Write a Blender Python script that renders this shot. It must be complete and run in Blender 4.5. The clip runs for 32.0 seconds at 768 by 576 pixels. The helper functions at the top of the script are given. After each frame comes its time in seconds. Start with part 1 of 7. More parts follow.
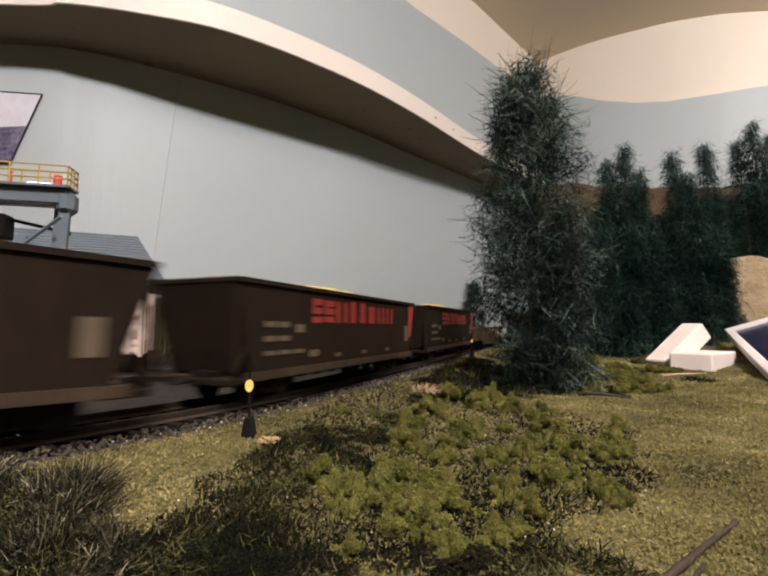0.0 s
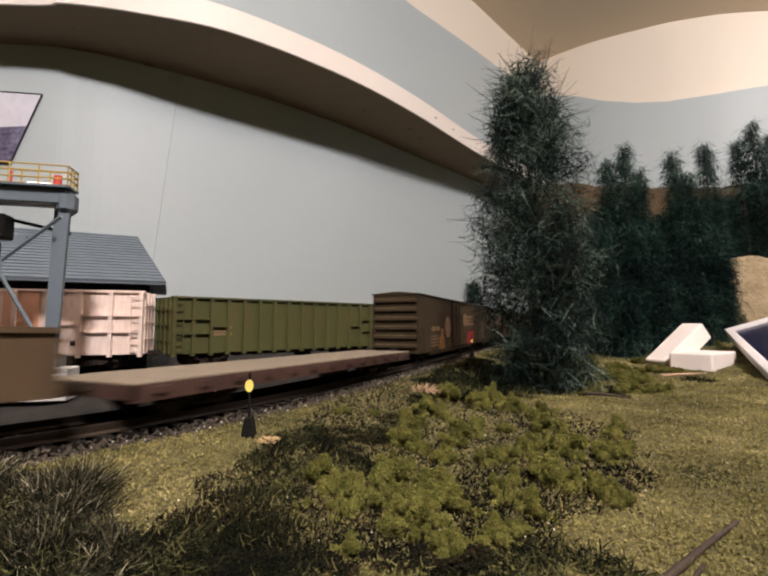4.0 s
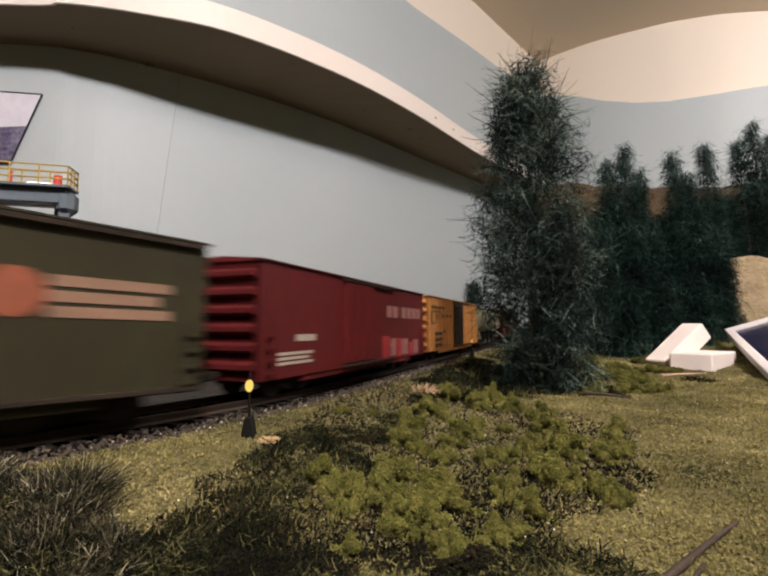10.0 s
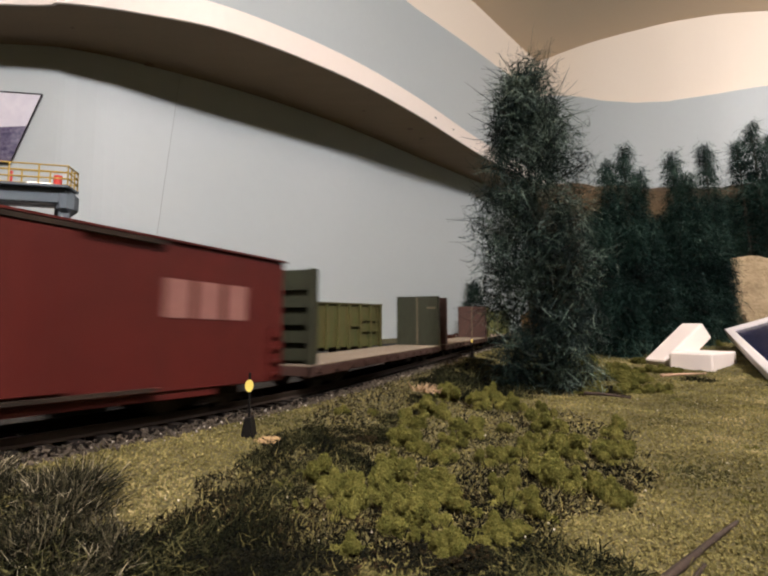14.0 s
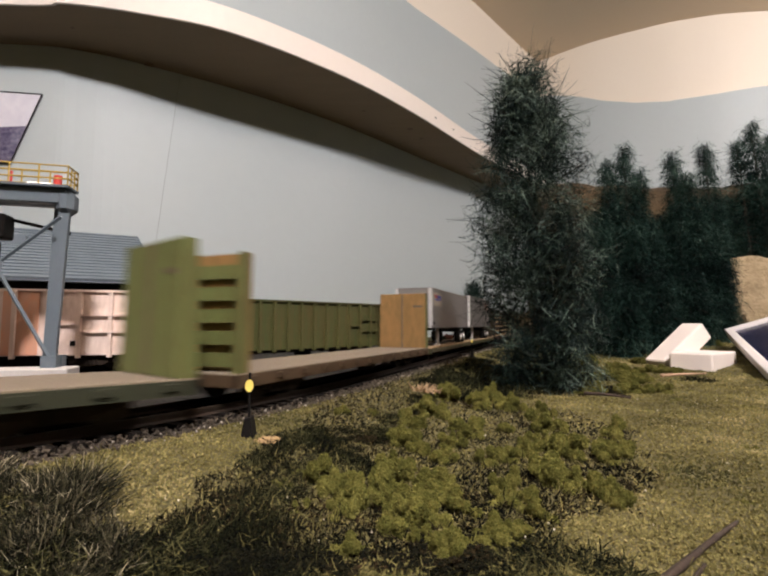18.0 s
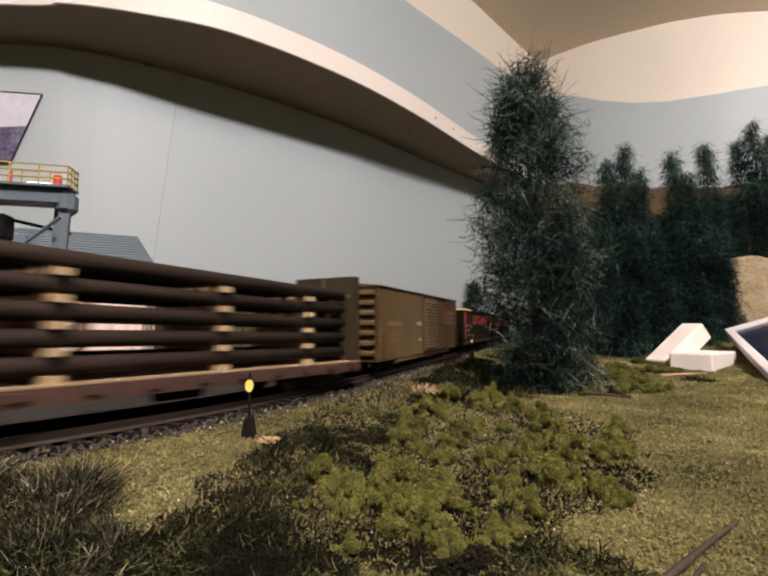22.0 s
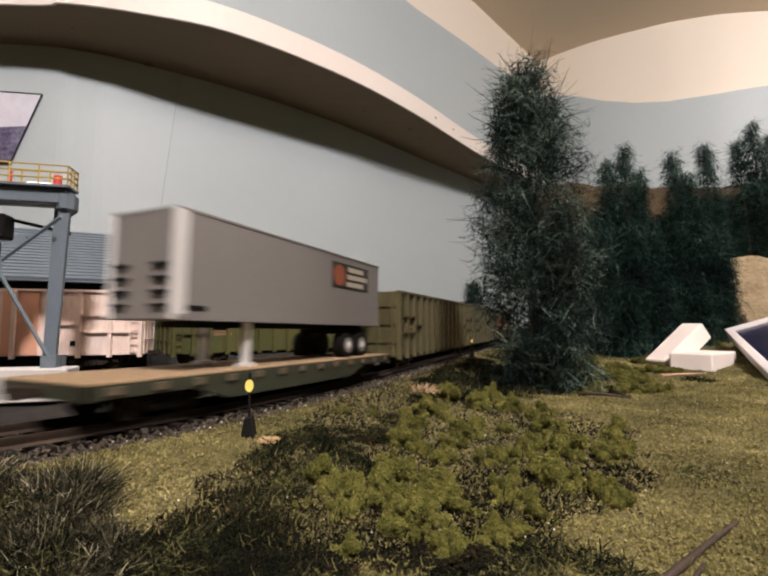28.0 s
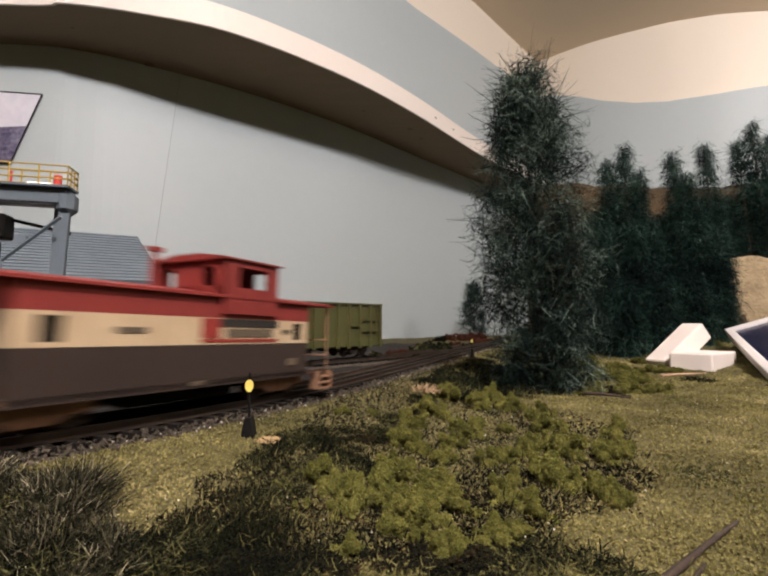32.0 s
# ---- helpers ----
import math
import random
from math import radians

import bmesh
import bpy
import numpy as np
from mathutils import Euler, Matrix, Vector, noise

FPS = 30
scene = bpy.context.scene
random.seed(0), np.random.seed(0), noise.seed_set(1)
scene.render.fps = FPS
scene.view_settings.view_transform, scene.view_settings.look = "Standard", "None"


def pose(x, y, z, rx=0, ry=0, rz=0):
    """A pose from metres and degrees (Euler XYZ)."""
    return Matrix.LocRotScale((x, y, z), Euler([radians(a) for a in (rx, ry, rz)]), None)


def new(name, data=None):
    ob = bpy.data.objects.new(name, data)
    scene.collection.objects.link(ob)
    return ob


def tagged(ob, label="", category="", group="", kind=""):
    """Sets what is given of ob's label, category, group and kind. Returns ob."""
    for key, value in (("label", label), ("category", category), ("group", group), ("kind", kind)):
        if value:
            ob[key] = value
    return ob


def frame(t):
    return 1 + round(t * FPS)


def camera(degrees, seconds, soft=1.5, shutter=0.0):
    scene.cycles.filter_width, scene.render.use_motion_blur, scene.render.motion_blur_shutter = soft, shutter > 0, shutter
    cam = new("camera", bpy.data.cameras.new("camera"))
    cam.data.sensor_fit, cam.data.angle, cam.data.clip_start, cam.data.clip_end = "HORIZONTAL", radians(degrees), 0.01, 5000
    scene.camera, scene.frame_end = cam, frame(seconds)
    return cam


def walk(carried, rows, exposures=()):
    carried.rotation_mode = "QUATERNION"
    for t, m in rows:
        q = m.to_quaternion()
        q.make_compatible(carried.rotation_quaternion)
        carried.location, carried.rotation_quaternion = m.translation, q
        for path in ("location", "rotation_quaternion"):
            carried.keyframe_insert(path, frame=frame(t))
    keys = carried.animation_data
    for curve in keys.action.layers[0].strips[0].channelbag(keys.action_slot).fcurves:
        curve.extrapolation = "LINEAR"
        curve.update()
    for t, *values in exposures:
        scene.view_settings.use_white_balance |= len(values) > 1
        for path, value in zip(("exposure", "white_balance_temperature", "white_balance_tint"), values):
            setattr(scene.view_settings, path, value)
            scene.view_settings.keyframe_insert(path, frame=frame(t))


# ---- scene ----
cam = camera(80, 32.0, soft=2.3, shutter=0.8)
EYE = 0.040
walk(cam, [(0, pose(0, 0, EYE, 94.5, 0, 0)), (32.0, pose(0, 0, EYE, 94.5, 0, 0))],
     exposures=[(0, 0.0, 6500, 10), (32.0, 0.0, 6500, 10)])

# ---------------------------------------------------------------- light
world = bpy.data.worlds.new("World")
scene.world = world
world.use_nodes = True
world.node_tree.nodes["Background"].inputs[0].default_value = (0.9, 0.85, 0.75, 1)
world.node_tree.nodes["Background"].inputs[1].default_value = 0.02


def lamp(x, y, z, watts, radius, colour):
    d = bpy.data.lights.new("unseen_lamp", "POINT")
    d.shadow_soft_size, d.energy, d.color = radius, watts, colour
    ob = tagged(new("unseen_lamp", d), kind="structure")
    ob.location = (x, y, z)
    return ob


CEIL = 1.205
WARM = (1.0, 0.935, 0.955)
# first two placed from shadow and glare, third added to brighten the end wall
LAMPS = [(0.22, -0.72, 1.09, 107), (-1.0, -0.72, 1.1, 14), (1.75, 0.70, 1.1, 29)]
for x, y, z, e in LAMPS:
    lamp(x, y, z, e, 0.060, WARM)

# ---------------------------------------------------------------- helpers for meshes and materials


def finish(bm, mats, smooth=False):
    me = bpy.data.meshes.new("mesh")
    bm.to_mesh(me)
    bm.free()
    for m in (mats if isinstance(mats, (list, tuple)) else [mats]):
        me.materials.append(m)
    if smooth:
        me.polygons.foreach_set("use_smooth", [True] * len(me.polygons))
    return me


def part(name, bm, material, parent, label="", smooth=False):
    ob = new(name, finish(bm, material, smooth))
    ob.parent = parent
    if label:
        tagged(ob, label)
    return ob


def thing(name, label, category, m=None, group="", kind=""):
    ob = new(name)
    ob.empty_display_size = 0.01
    if m is not None:
        ob.matrix_world = m
    return tagged(ob, label, category, group, kind)


def solid(name, bm, material, label, category, group="", kind="", smooth=False):
    return tagged(new(name, finish(bm, material, smooth)), label, category, group, kind)


def box(bm, x0, x1, y0, y1, z0, z1, bev=0.0, m=None, idx=0):
    mat = Matrix.Translation(((x0 + x1) / 2, (y0 + y1) / 2, (z0 + z1) / 2)) @ Matrix.Diagonal((abs(x1 - x0), abs(y1 - y0), abs(z1 - z0), 1))
    if m is not None:
        mat = m @ mat
    r = bmesh.ops.create_cube(bm, size=1.0, matrix=mat)
    faces = list({f for v in r["verts"] for f in v.link_faces})
    for f in faces:
        f.material_index = idx
    if bev > 0:
        edges = list({e for v in r["verts"] for e in v.link_edges})
        bmesh.ops.bevel(bm, geom=edges, offset=bev, segments=1, affect="EDGES")
    return bm


def rod(bm, a, b, r, n=6, r2=None, idx=0):
    a, b = Vector(a), Vector(b)
    d = b - a
    q = d.to_track_quat("Z", "Y").to_matrix().to_4x4()
    m = Matrix.Translation((a + b) / 2) @ q
    k = bmesh.ops.create_cone(bm, cap_ends=True, segments=n, radius1=r, radius2=r if r2 is None else r2, depth=d.length, matrix=m)
    for f in {f for v in k["verts"] for f in v.link_faces}:
        f.material_index = idx
    return bm


def prism(bm, pts, axis, a0, a1, idx=0):
    """A polygon pushed along an axis: pts in the two other axes, in order."""
    def co(p, a):
        return {"x": (a, p[0], p[1]), "y": (p[0], a, p[1]), "z": (p[0], p[1], a)}[axis]
    lo = [bm.verts.new(co(p, a0)) for p in pts]
    hi = [bm.verts.new(co(p, a1)) for p in pts]
    n = len(pts)
    fs = [bm.faces.new(lo[::-1]), bm.faces.new(hi)]
    for i in range(n):
        fs.append(bm.faces.new((lo[i], lo[(i + 1) % n], hi[(i + 1) % n], hi[i])))
    for f in fs:
        f.material_index = idx
    bmesh.ops.recalc_face_normals(bm, faces=fs)
    return bm


def B(*args, **kw):
    return box(bmesh.new(), *args, **kw)


def mat(name, col, col2=None, rough=0.6, metal=0.0, s1=40, s2=500, amt=0.5, bump=0.15, dist=0.0004, stretch=(1, 1, 1), spec=0.35, emit=0.0):
    """Paint or earth: two colours mixed by a coarse and a fine noise, with fine relief."""
    m = bpy.data.materials.new(name)
    m.use_nodes = True
    nt = m.node_tree
    N, L = nt.nodes, nt.links
    b = N["Principled BSDF"]
    b.inputs["Roughness"].default_value = rough
    b.inputs["Metallic"].default_value = metal
    b.inputs["Specular IOR Level"].default_value = spec
    tc = N.new("ShaderNodeTexCoord")
    mp = N.new("ShaderNodeMapping")
    mp.inputs["Scale"].default_value = stretch
    L.new(tc.outputs["Object"], mp.inputs[0])
    n1, n2 = N.new("ShaderNodeTexNoise"), N.new("ShaderNodeTexNoise")
    for n, s, d in ((n1, s1, 4), (n2, s2, 3)):
        n.inputs["Scale"].default_value = s
        n.inputs["Detail"].default_value = d
        L.new(mp.outputs[0], n.inputs["Vector"])
    add = N.new("ShaderNodeMath")
    add.operation = "MULTIPLY_ADD"
    add.inputs[1].default_value = 0.5
    L.new(n1.outputs["Fac"], add.inputs[0])
    half = N.new("ShaderNodeMath")
    half.operation = "MULTIPLY"
    half.inputs[1].default_value = 0.5
    L.new(n2.outputs["Fac"], half.inputs[0])
    L.new(half.outputs[0], add.inputs[2])
    mr = N.new("ShaderNodeMapRange")
    mr.inputs["From Min"].default_value = 0.5 - 0.28 * max(0.2, 1 - amt * 0.5)
    mr.inputs["From Max"].default_value = 0.5 + 0.28
    mr.inputs["To Max"].default_value = amt
    L.new(add.outputs[0], mr.inputs[0])
    mix = N.new("ShaderNodeMix")
    mix.data_type = "RGBA"
    mix.inputs["A"].default_value = (*col, 1)
    mix.inputs["B"].default_value = (*(col2 or [c * 0.6 for c in col]), 1)
    L.new(mr.outputs[0], mix.inputs["Factor"])
    L.new(mix.outputs["Result"], b.inputs["Base Color"])
    if bump:
        bp = N.new("ShaderNodeBump")
        bp.inputs["Strength"].default_value = bump
        bp.inputs["Distance"].default_value = dist
        L.new(n2.outputs["Fac"], bp.inputs["Height"])
        L.new(bp.outputs[0], b.inputs["Normal"])
    if emit:
        b.inputs["Emission Color"].default_value = (*col, 1)
        b.inputs["Emission Strength"].default_value = emit
    return m


# ---------------------------------------------------------------- materials
M_SKY = mat("backdrop_paint", (0.475, 0.530, 0.530), (0.432, 0.487, 0.490), rough=0.5, s1=2, s2=60, amt=0.5, bump=0.05)
M_CREAM = mat("cream_wall_paint", (0.88, 0.79, 0.66), (0.85, 0.75, 0.62), rough=0.7, s1=3, s2=90, bump=0.05)
M_CEIL = mat("ceiling_paint", (0.70, 0.58, 0.44), (0.65, 0.54, 0.40), rough=0.8, s1=4, s2=150, bump=0.1)
M_FASCIA = mat("white_fascia_paint", (0.84, 0.76, 0.68), (0.78, 0.69, 0.61), rough=0.5, s1=6, s2=90, bump=0.05)
M_PLY = mat("plywood", (0.245, 0.172, 0.102), (0.17, 0.115, 0.066), rough=0.75, s1=9, s2=120, stretch=(1, 6, 1), bump=0.1)
M_BACKWALL = mat("dark_unseen_wall", (0.16, 0.10, 0.055), (0.10, 0.06, 0.03), rough=0.5, s1=5, s2=80, stretch=(6, 6, 0.5))
M_FLOOR = mat("dark_unseen_floor", (0.09, 0.075, 0.06), rough=0.9, s1=8, s2=300)
M_EARTH = mat("earth_and_turf", (0.11, 0.094, 0.036), (0.045, 0.040, 0.014), rough=0.95, s1=55, s2=700, amt=0.8, bump=0.6, dist=0.001)
M_BALLAST = mat("ballast_bed", (0.085, 0.068, 0.049), (0.028, 0.022, 0.016), rough=0.95, s1=90, s2=900, amt=0.9, bump=0.7, dist=0.001)
# cinder near black: shade under and behind the train put into its colour
M_YARD_DARK = mat("yard_cinder_with_shade", (0.016, 0.013, 0.010), (0.006, 0.005, 0.004), rough=0.95, s1=70, s2=800, amt=0.8, bump=0.6, dist=0.001)
M_STONE = mat("ballast_stone", (0.42, 0.38, 0.33), (0.20, 0.17, 0.14), rough=0.9, s1=150, s2=900, amt=0.9)
M_TIE = mat("tie_plastic", (0.014, 0.011, 0.009), rough=0.9, s1=60, s2=700, spec=0.1)
M_RAIL = mat("rail_steel", (0.050, 0.035, 0.024), (0.026, 0.017, 0.012), rough=0.6, metal=0.4, s1=60, s2=500)
M_BLACK = mat("black_plastic", (0.006, 0.0055, 0.005), (0.015, 0.012, 0.010), rough=0.7, s1=90, s2=700, spec=0.12)
M_TRUCK = mat("dirty_truck", (0.018, 0.014, 0.011), (0.05, 0.034, 0.024), rough=0.85, s1=90, s2=700, amt=0.8, spec=0.12)
M_WHEEL = mat("wheel_metal", (0.05, 0.038, 0.03), rough=0.5, metal=0.6, s1=90, s2=700)


# ---------------------------------------------------------------- room and layout


def spline(pts, n=8):
    """A smooth curve through plan points."""
    out = []
    P = [Vector(p) for p in pts]
    for i in range(len(P) - 1):
        p0, p1, p2, p3 = P[max(i - 1, 0)], P[i], P[i + 1], P[min(i + 2, len(P) - 1)]
        for k in range(n):
            t = k / n
            out.append(0.5 * (2 * p1 + (p2 - p0) * t + (2 * p0 - 5 * p1 + 4 * p2 - p3) * t * t + (3 * p1 - p0 - 3 * p2 + p3) * t ** 3))
    out.append(P[-1])
    return out


def offset(line, d):
    """The line moved to its right by d."""
    out = []
    for i, p in enumerate(line):
        t = (line[min(i + 1, len(line) - 1)] - line[max(i - 1, 0)]).normalized()
        out.append(p + Vector((t.y, -t.x)) * d)
    return out


def curtain(bm, line, back, z0, z1):
    """An upright sheet with thickness: line in front, back behind; z0 and z1 numbers or functions of the run index."""
    f0 = z0 if callable(z0) else (lambda i: z0)
    f1 = z1 if callable(z1) else (lambda i: z1)
    rows = []
    for i, (p, q) in enumerate(zip(line, back)):
        rows.append([bm.verts.new((p.x, p.y, f0(i))), bm.verts.new((p.x, p.y, f1(i))), bm.verts.new((q.x, q.y, f1(i))), bm.verts.new((q.x, q.y, f0(i)))])
    for a, b in zip(rows, rows[1:]):
        for k in range(4):
            bm.faces.new((a[k], a[(k + 1) % 4], b[(k + 1) % 4], b[k]))
    bm.faces.new(rows[0][::-1])
    bm.faces.new(rows[-1])
    bmesh.ops.recalc_face_normals(bm, faces=bm.faces[:])
    return bm


LONG = spline([(-6.5, 0.70), (-3.0, 0.72), (-1.3, 0.735), (-0.681, 0.775), (-0.541, 0.80), (-0.420, 0.865), (-0.281, 0.958), (-0.105, 1.108),
               (0.096, 1.323), (0.330, 1.570), (0.684, 1.950)])
FAR = spline([(0.684, 1.950), (0.769, 1.876), (0.862, 1.805), (1.002, 1.729), (1.154, 1.665), (1.428, 1.616), (2.4, 1.56), (5.4, 1.5)])
FLOOR = -1.15
wall = solid("wall_north", curtain(bmesh.new(), offset(LONG, -0.006), offset(LONG, -0.12), FLOOR, CEIL), M_CREAM, "cream painted room wall behind the layout", "wall", kind="structure")
wall = solid("wall_east", curtain(bmesh.new(), offset(FAR, -0.006), offset(FAR, -0.12), FLOOR, CEIL), M_CREAM, "cream painted room wall at the end", "wall", kind="structure")
nL, nF = len(LONG), len(FAR)
solid("backdrop_long", curtain(bmesh.new(), LONG, offset(LONG, -0.005), -0.02, lambda i: 1.0 + 0.035 * max(0.0, (i - nL + 17) / 16)), M_SKY,
      "pale blue-grey painted sky backdrop on the long wall", "backdrop", kind="structure")
solid("backdrop_end", curtain(bmesh.new(), FAR, offset(FAR, -0.005), -0.02,
      lambda i: float(np.interp(FAR[i].x, (0.684, 0.72, 0.787, 0.887, 0.988, 1.086, 1.237, 1.411, 2.0), (1.040, 1.030, 0.999, 0.9415, 0.9066, 0.8884, 0.893, 0.9146, 0.96)))), M_SKY, "pale blue-grey painted sky backdrop with a wavy top", "backdrop", kind="structure")

solid("ceiling", B(-6.7, 5.6, -6.7, 2.2, CEIL, CEIL + 0.1), M_CEIL, "tan painted ceiling", "ceiling", kind="structure")
solid("wall_corner", B(0.6845, 0.80, 1.9545, 2.06, FLOOR, CEIL), M_CREAM, "cream painted room corner", "wall", kind="structure")
# floor and back walls out of view, kept dark to lower the ambient light
solid("floor", B(-6.6, 5.6, -6.6, 2.1, FLOOR - 0.1, FLOOR), M_FLOOR, "unseen floor, dark grey brown to cut bounced light", "floor", kind="structure")
solid("wall_south", B(-6.6, 5.6, -6.62, -6.5, FLOOR, CEIL), M_BACKWALL, "unseen room wall, dark brown to cut bounced light", "wall", kind="structure")
solid("wall_west", B(-6.62, -6.5, -6.5, 0.8, FLOOR, CEIL), M_BACKWALL, "unseen room wall, dark brown to cut bounced light", "wall", kind="structure")
solid("wall_right", B(5.4, 5.52, -6.5, 1.6, FLOOR, CEIL), M_BACKWALL, "unseen room wall, dark brown to cut bounced light", "wall", kind="structure")

# the upper deck's shelf along the long wall
SHELF = spline([(-6.5, 0.55), (-3.0, 0.56), (-1.3, 0.63), (-0.597, 0.675), (-0.497, 0.673), (-0.381, 0.698), (-0.255, 0.7475), (-0.084, 0.8795),
                (0.077, 1.052), (0.301, 1.331), (0.60, 1.665)])
ZS = 0.535
back = [LONG[round(i * (nL - 1) / (len(SHELF) - 1))] for i in range(len(SHELF))]
bm = bmesh.new()
rows = []
for p, q in zip(SHELF, offset(LONG, 0.001)[:len(SHELF)]):
    rows.append([bm.verts.new((p.x, p.y, ZS)), bm.verts.new((p.x, p.y, ZS + 0.018)), bm.verts.new((q.x, q.y, ZS + 0.018)), bm.verts.new((q.x, q.y, ZS))])
for a, b in zip(rows, rows[1:]):
    for k in range(4):
        bm.faces.new((a[k], a[(k + 1) % 4], b[(k + 1) % 4], b[k]))
bmesh.ops.recalc_face_normals(bm, faces=bm.faces[:])
shelf = thing("upper_shelf", "plywood upper deck shelf with a white front edge, on the wall", "shelf", Matrix(), kind="structure")
part("shelf_board", bm, M_PLY, shelf, "bare brown plywood underside")
part("fascia", curtain(bmesh.new(), offset(SHELF, 0.004), offset(SHELF, -0.0), ZS - 0.001, ZS + 0.042), M_FASCIA, shelf, "white painted front edge")

# ---------------------------------------------------------------- the track's line
TH = radians(21.94)
DX, DY = math.sin(TH), math.cos(TH)
ORG = Vector((-0.1014 - 0.0175 * DY, 0.0175 * DX))
S1, RAD, TURN = 0.80, 0.78, radians(66)
RAIL = 0.0125
BEND, BRAD, BTURN = 0.215, 0.62, radians(50)    # the curve on the camera's side
SPEEDS = [0.1592, 0.1567, 0.1706, 0.1816, 0.1740, 0.1613, 0.1602, 0.1596, 0.1800]    # metres a second, every four seconds


def run(t):
    """How far the train has gone at t seconds."""
    d, i = 0.0, 0
    while i < 8 and t > 0:
        h = min(4.0, t)
        d += h * (SPEEDS[i] + (SPEEDS[i + 1] - SPEEDS[i]) * h / 8.0)
        t -= h
        i += 1
    return d


def line(s):
    """Plan point and heading (from north, clockwise) of the main line, s metres on from the camera's side."""
    if s < BEND:
        a = min((BEND - s) / BRAD, BTURN)
        h = TH + a
        c = ORG + Vector((DX, DY)) * BEND + Vector((-DY, DX)) * BRAD
        return c + Vector((math.cos(h), -math.sin(h))) * BRAD - Vector((math.sin(h), math.cos(h))) * (BEND - s - a * BRAD), h
    if s <= S1:
        return ORG + Vector((DX, DY)) * s, TH
    p = ORG + Vector((DX, DY)) * S1
    a = min((s - S1) / RAD, TURN)
    c = p + Vector((DY, -DX)) * RAD
    h = TH + a
    q = c + Vector((-math.cos(h), math.sin(h))) * RAD
    rest = s - S1 - TURN * RAD
    if rest > 0:
        q = q + Vector((math.sin(h), math.cos(h))) * rest
    return q, h


def ease(a, b, v):
    t = min(1.0, max(0.0, (v - a) / (b - a)))
    return t * t * (3 - 2 * t)


def rise(s):
    """The gentle climb of the line towards the camera's side."""
    return 0.0080 * ease(0.28, -0.15, s)


def on_line(s, half):
    """The pose of a car whose middle is at s, riding on two trucks that are half metres from it."""
    a, b = line(s - half)[0], line(s + half)[0]
    za, zb = rise(s - half), rise(s + half)
    c, d = (a + b) / 2, b - a
    return Matrix.Translation((c.x, c.y, RAIL + (za + zb) / 2)) @ Matrix.Rotation(math.atan2(d.y, d.x), 4, "Z") @ Matrix.Rotation(-math.atan2(zb - za, d.length), 4, "Y")


def ribbon(bm, s0, s1, step, prof, fn=line, closed=True):
    """Sweeps a profile of (side, height) along the line."""
    n = max(1, round((s1 - s0) / step))
    rows = []
    for i in range(n + 1):
        p, h = fn(s0 + (s1 - s0) * i / n)
        side = Vector((math.cos(h), -math.sin(h)))
        z = rise(s0 + (s1 - s0) * i / n) if fn is line else 0.0
        rows.append([bm.verts.new((p.x + side.x * u, p.y + side.y * u, z + v)) for u, v in prof])
    k = len(prof)
    for a, b in zip(rows, rows[1:]):
        for j in range(k if closed else k - 1):
            bm.faces.new((a[j], a[(j + 1) % k], b[(j + 1) % k], b[j]))
    bmesh.ops.recalc_face_normals(bm, faces=bm.faces[:])
    return bm


YARD = spline([(-1.6, 0.10), (-0.8, 0.19), (-0.40, 0.262), (-0.250, 0.297), (-0.150, 0.340), (-0.0125, 0.4745), (0.053, 0.58), (0.112, 0.70), (0.162, 0.82)], 10)
YLEN = [0.0]
for a, b in zip(YARD, YARD[1:]):
    YLEN.append(YLEN[-1] + (b - a).length)


def yard(s):
    s = min(max(s, 0.0), YLEN[-1] - 1e-4)
    i = max(j for j in range(len(YLEN)) if YLEN[j] <= s)
    i = min(i, len(YARD) - 2)
    k = (s - YLEN[i]) / (YLEN[i + 1] - YLEN[i])
    d = (YARD[i + 1] - YARD[i])
    return YARD[i] + d * k, math.atan2(d.x, d.y)


def blocks(ms, dims, material):
    """Many boxes in one mesh."""
    x0, x1, y0, y1, z0, z1 = dims
    vs, fs = [], []
    for m in ms:
        k = len(vs)
        vs += [tuple(m @ Vector(c)) for c in ((x0, y0, z0), (x1, y0, z0), (x1, y1, z0), (x0, y1, z0), (x0, y0, z1), (x1, y0, z1), (x1, y1, z1), (x0, y1, z1))]
        fs += [(k, k + 3, k + 2, k + 1), (k + 4, k + 5, k + 6, k + 7), (k, k + 1, k + 5, k + 4), (k + 1, k + 2, k + 6, k + 5), (k + 2, k + 3, k + 7, k + 6), (k + 3, k, k + 4, k + 7)]
    me = bpy.data.meshes.new("mesh")
    me.from_pydata(vs, [], fs)
    me.materials.append(material)
    return me


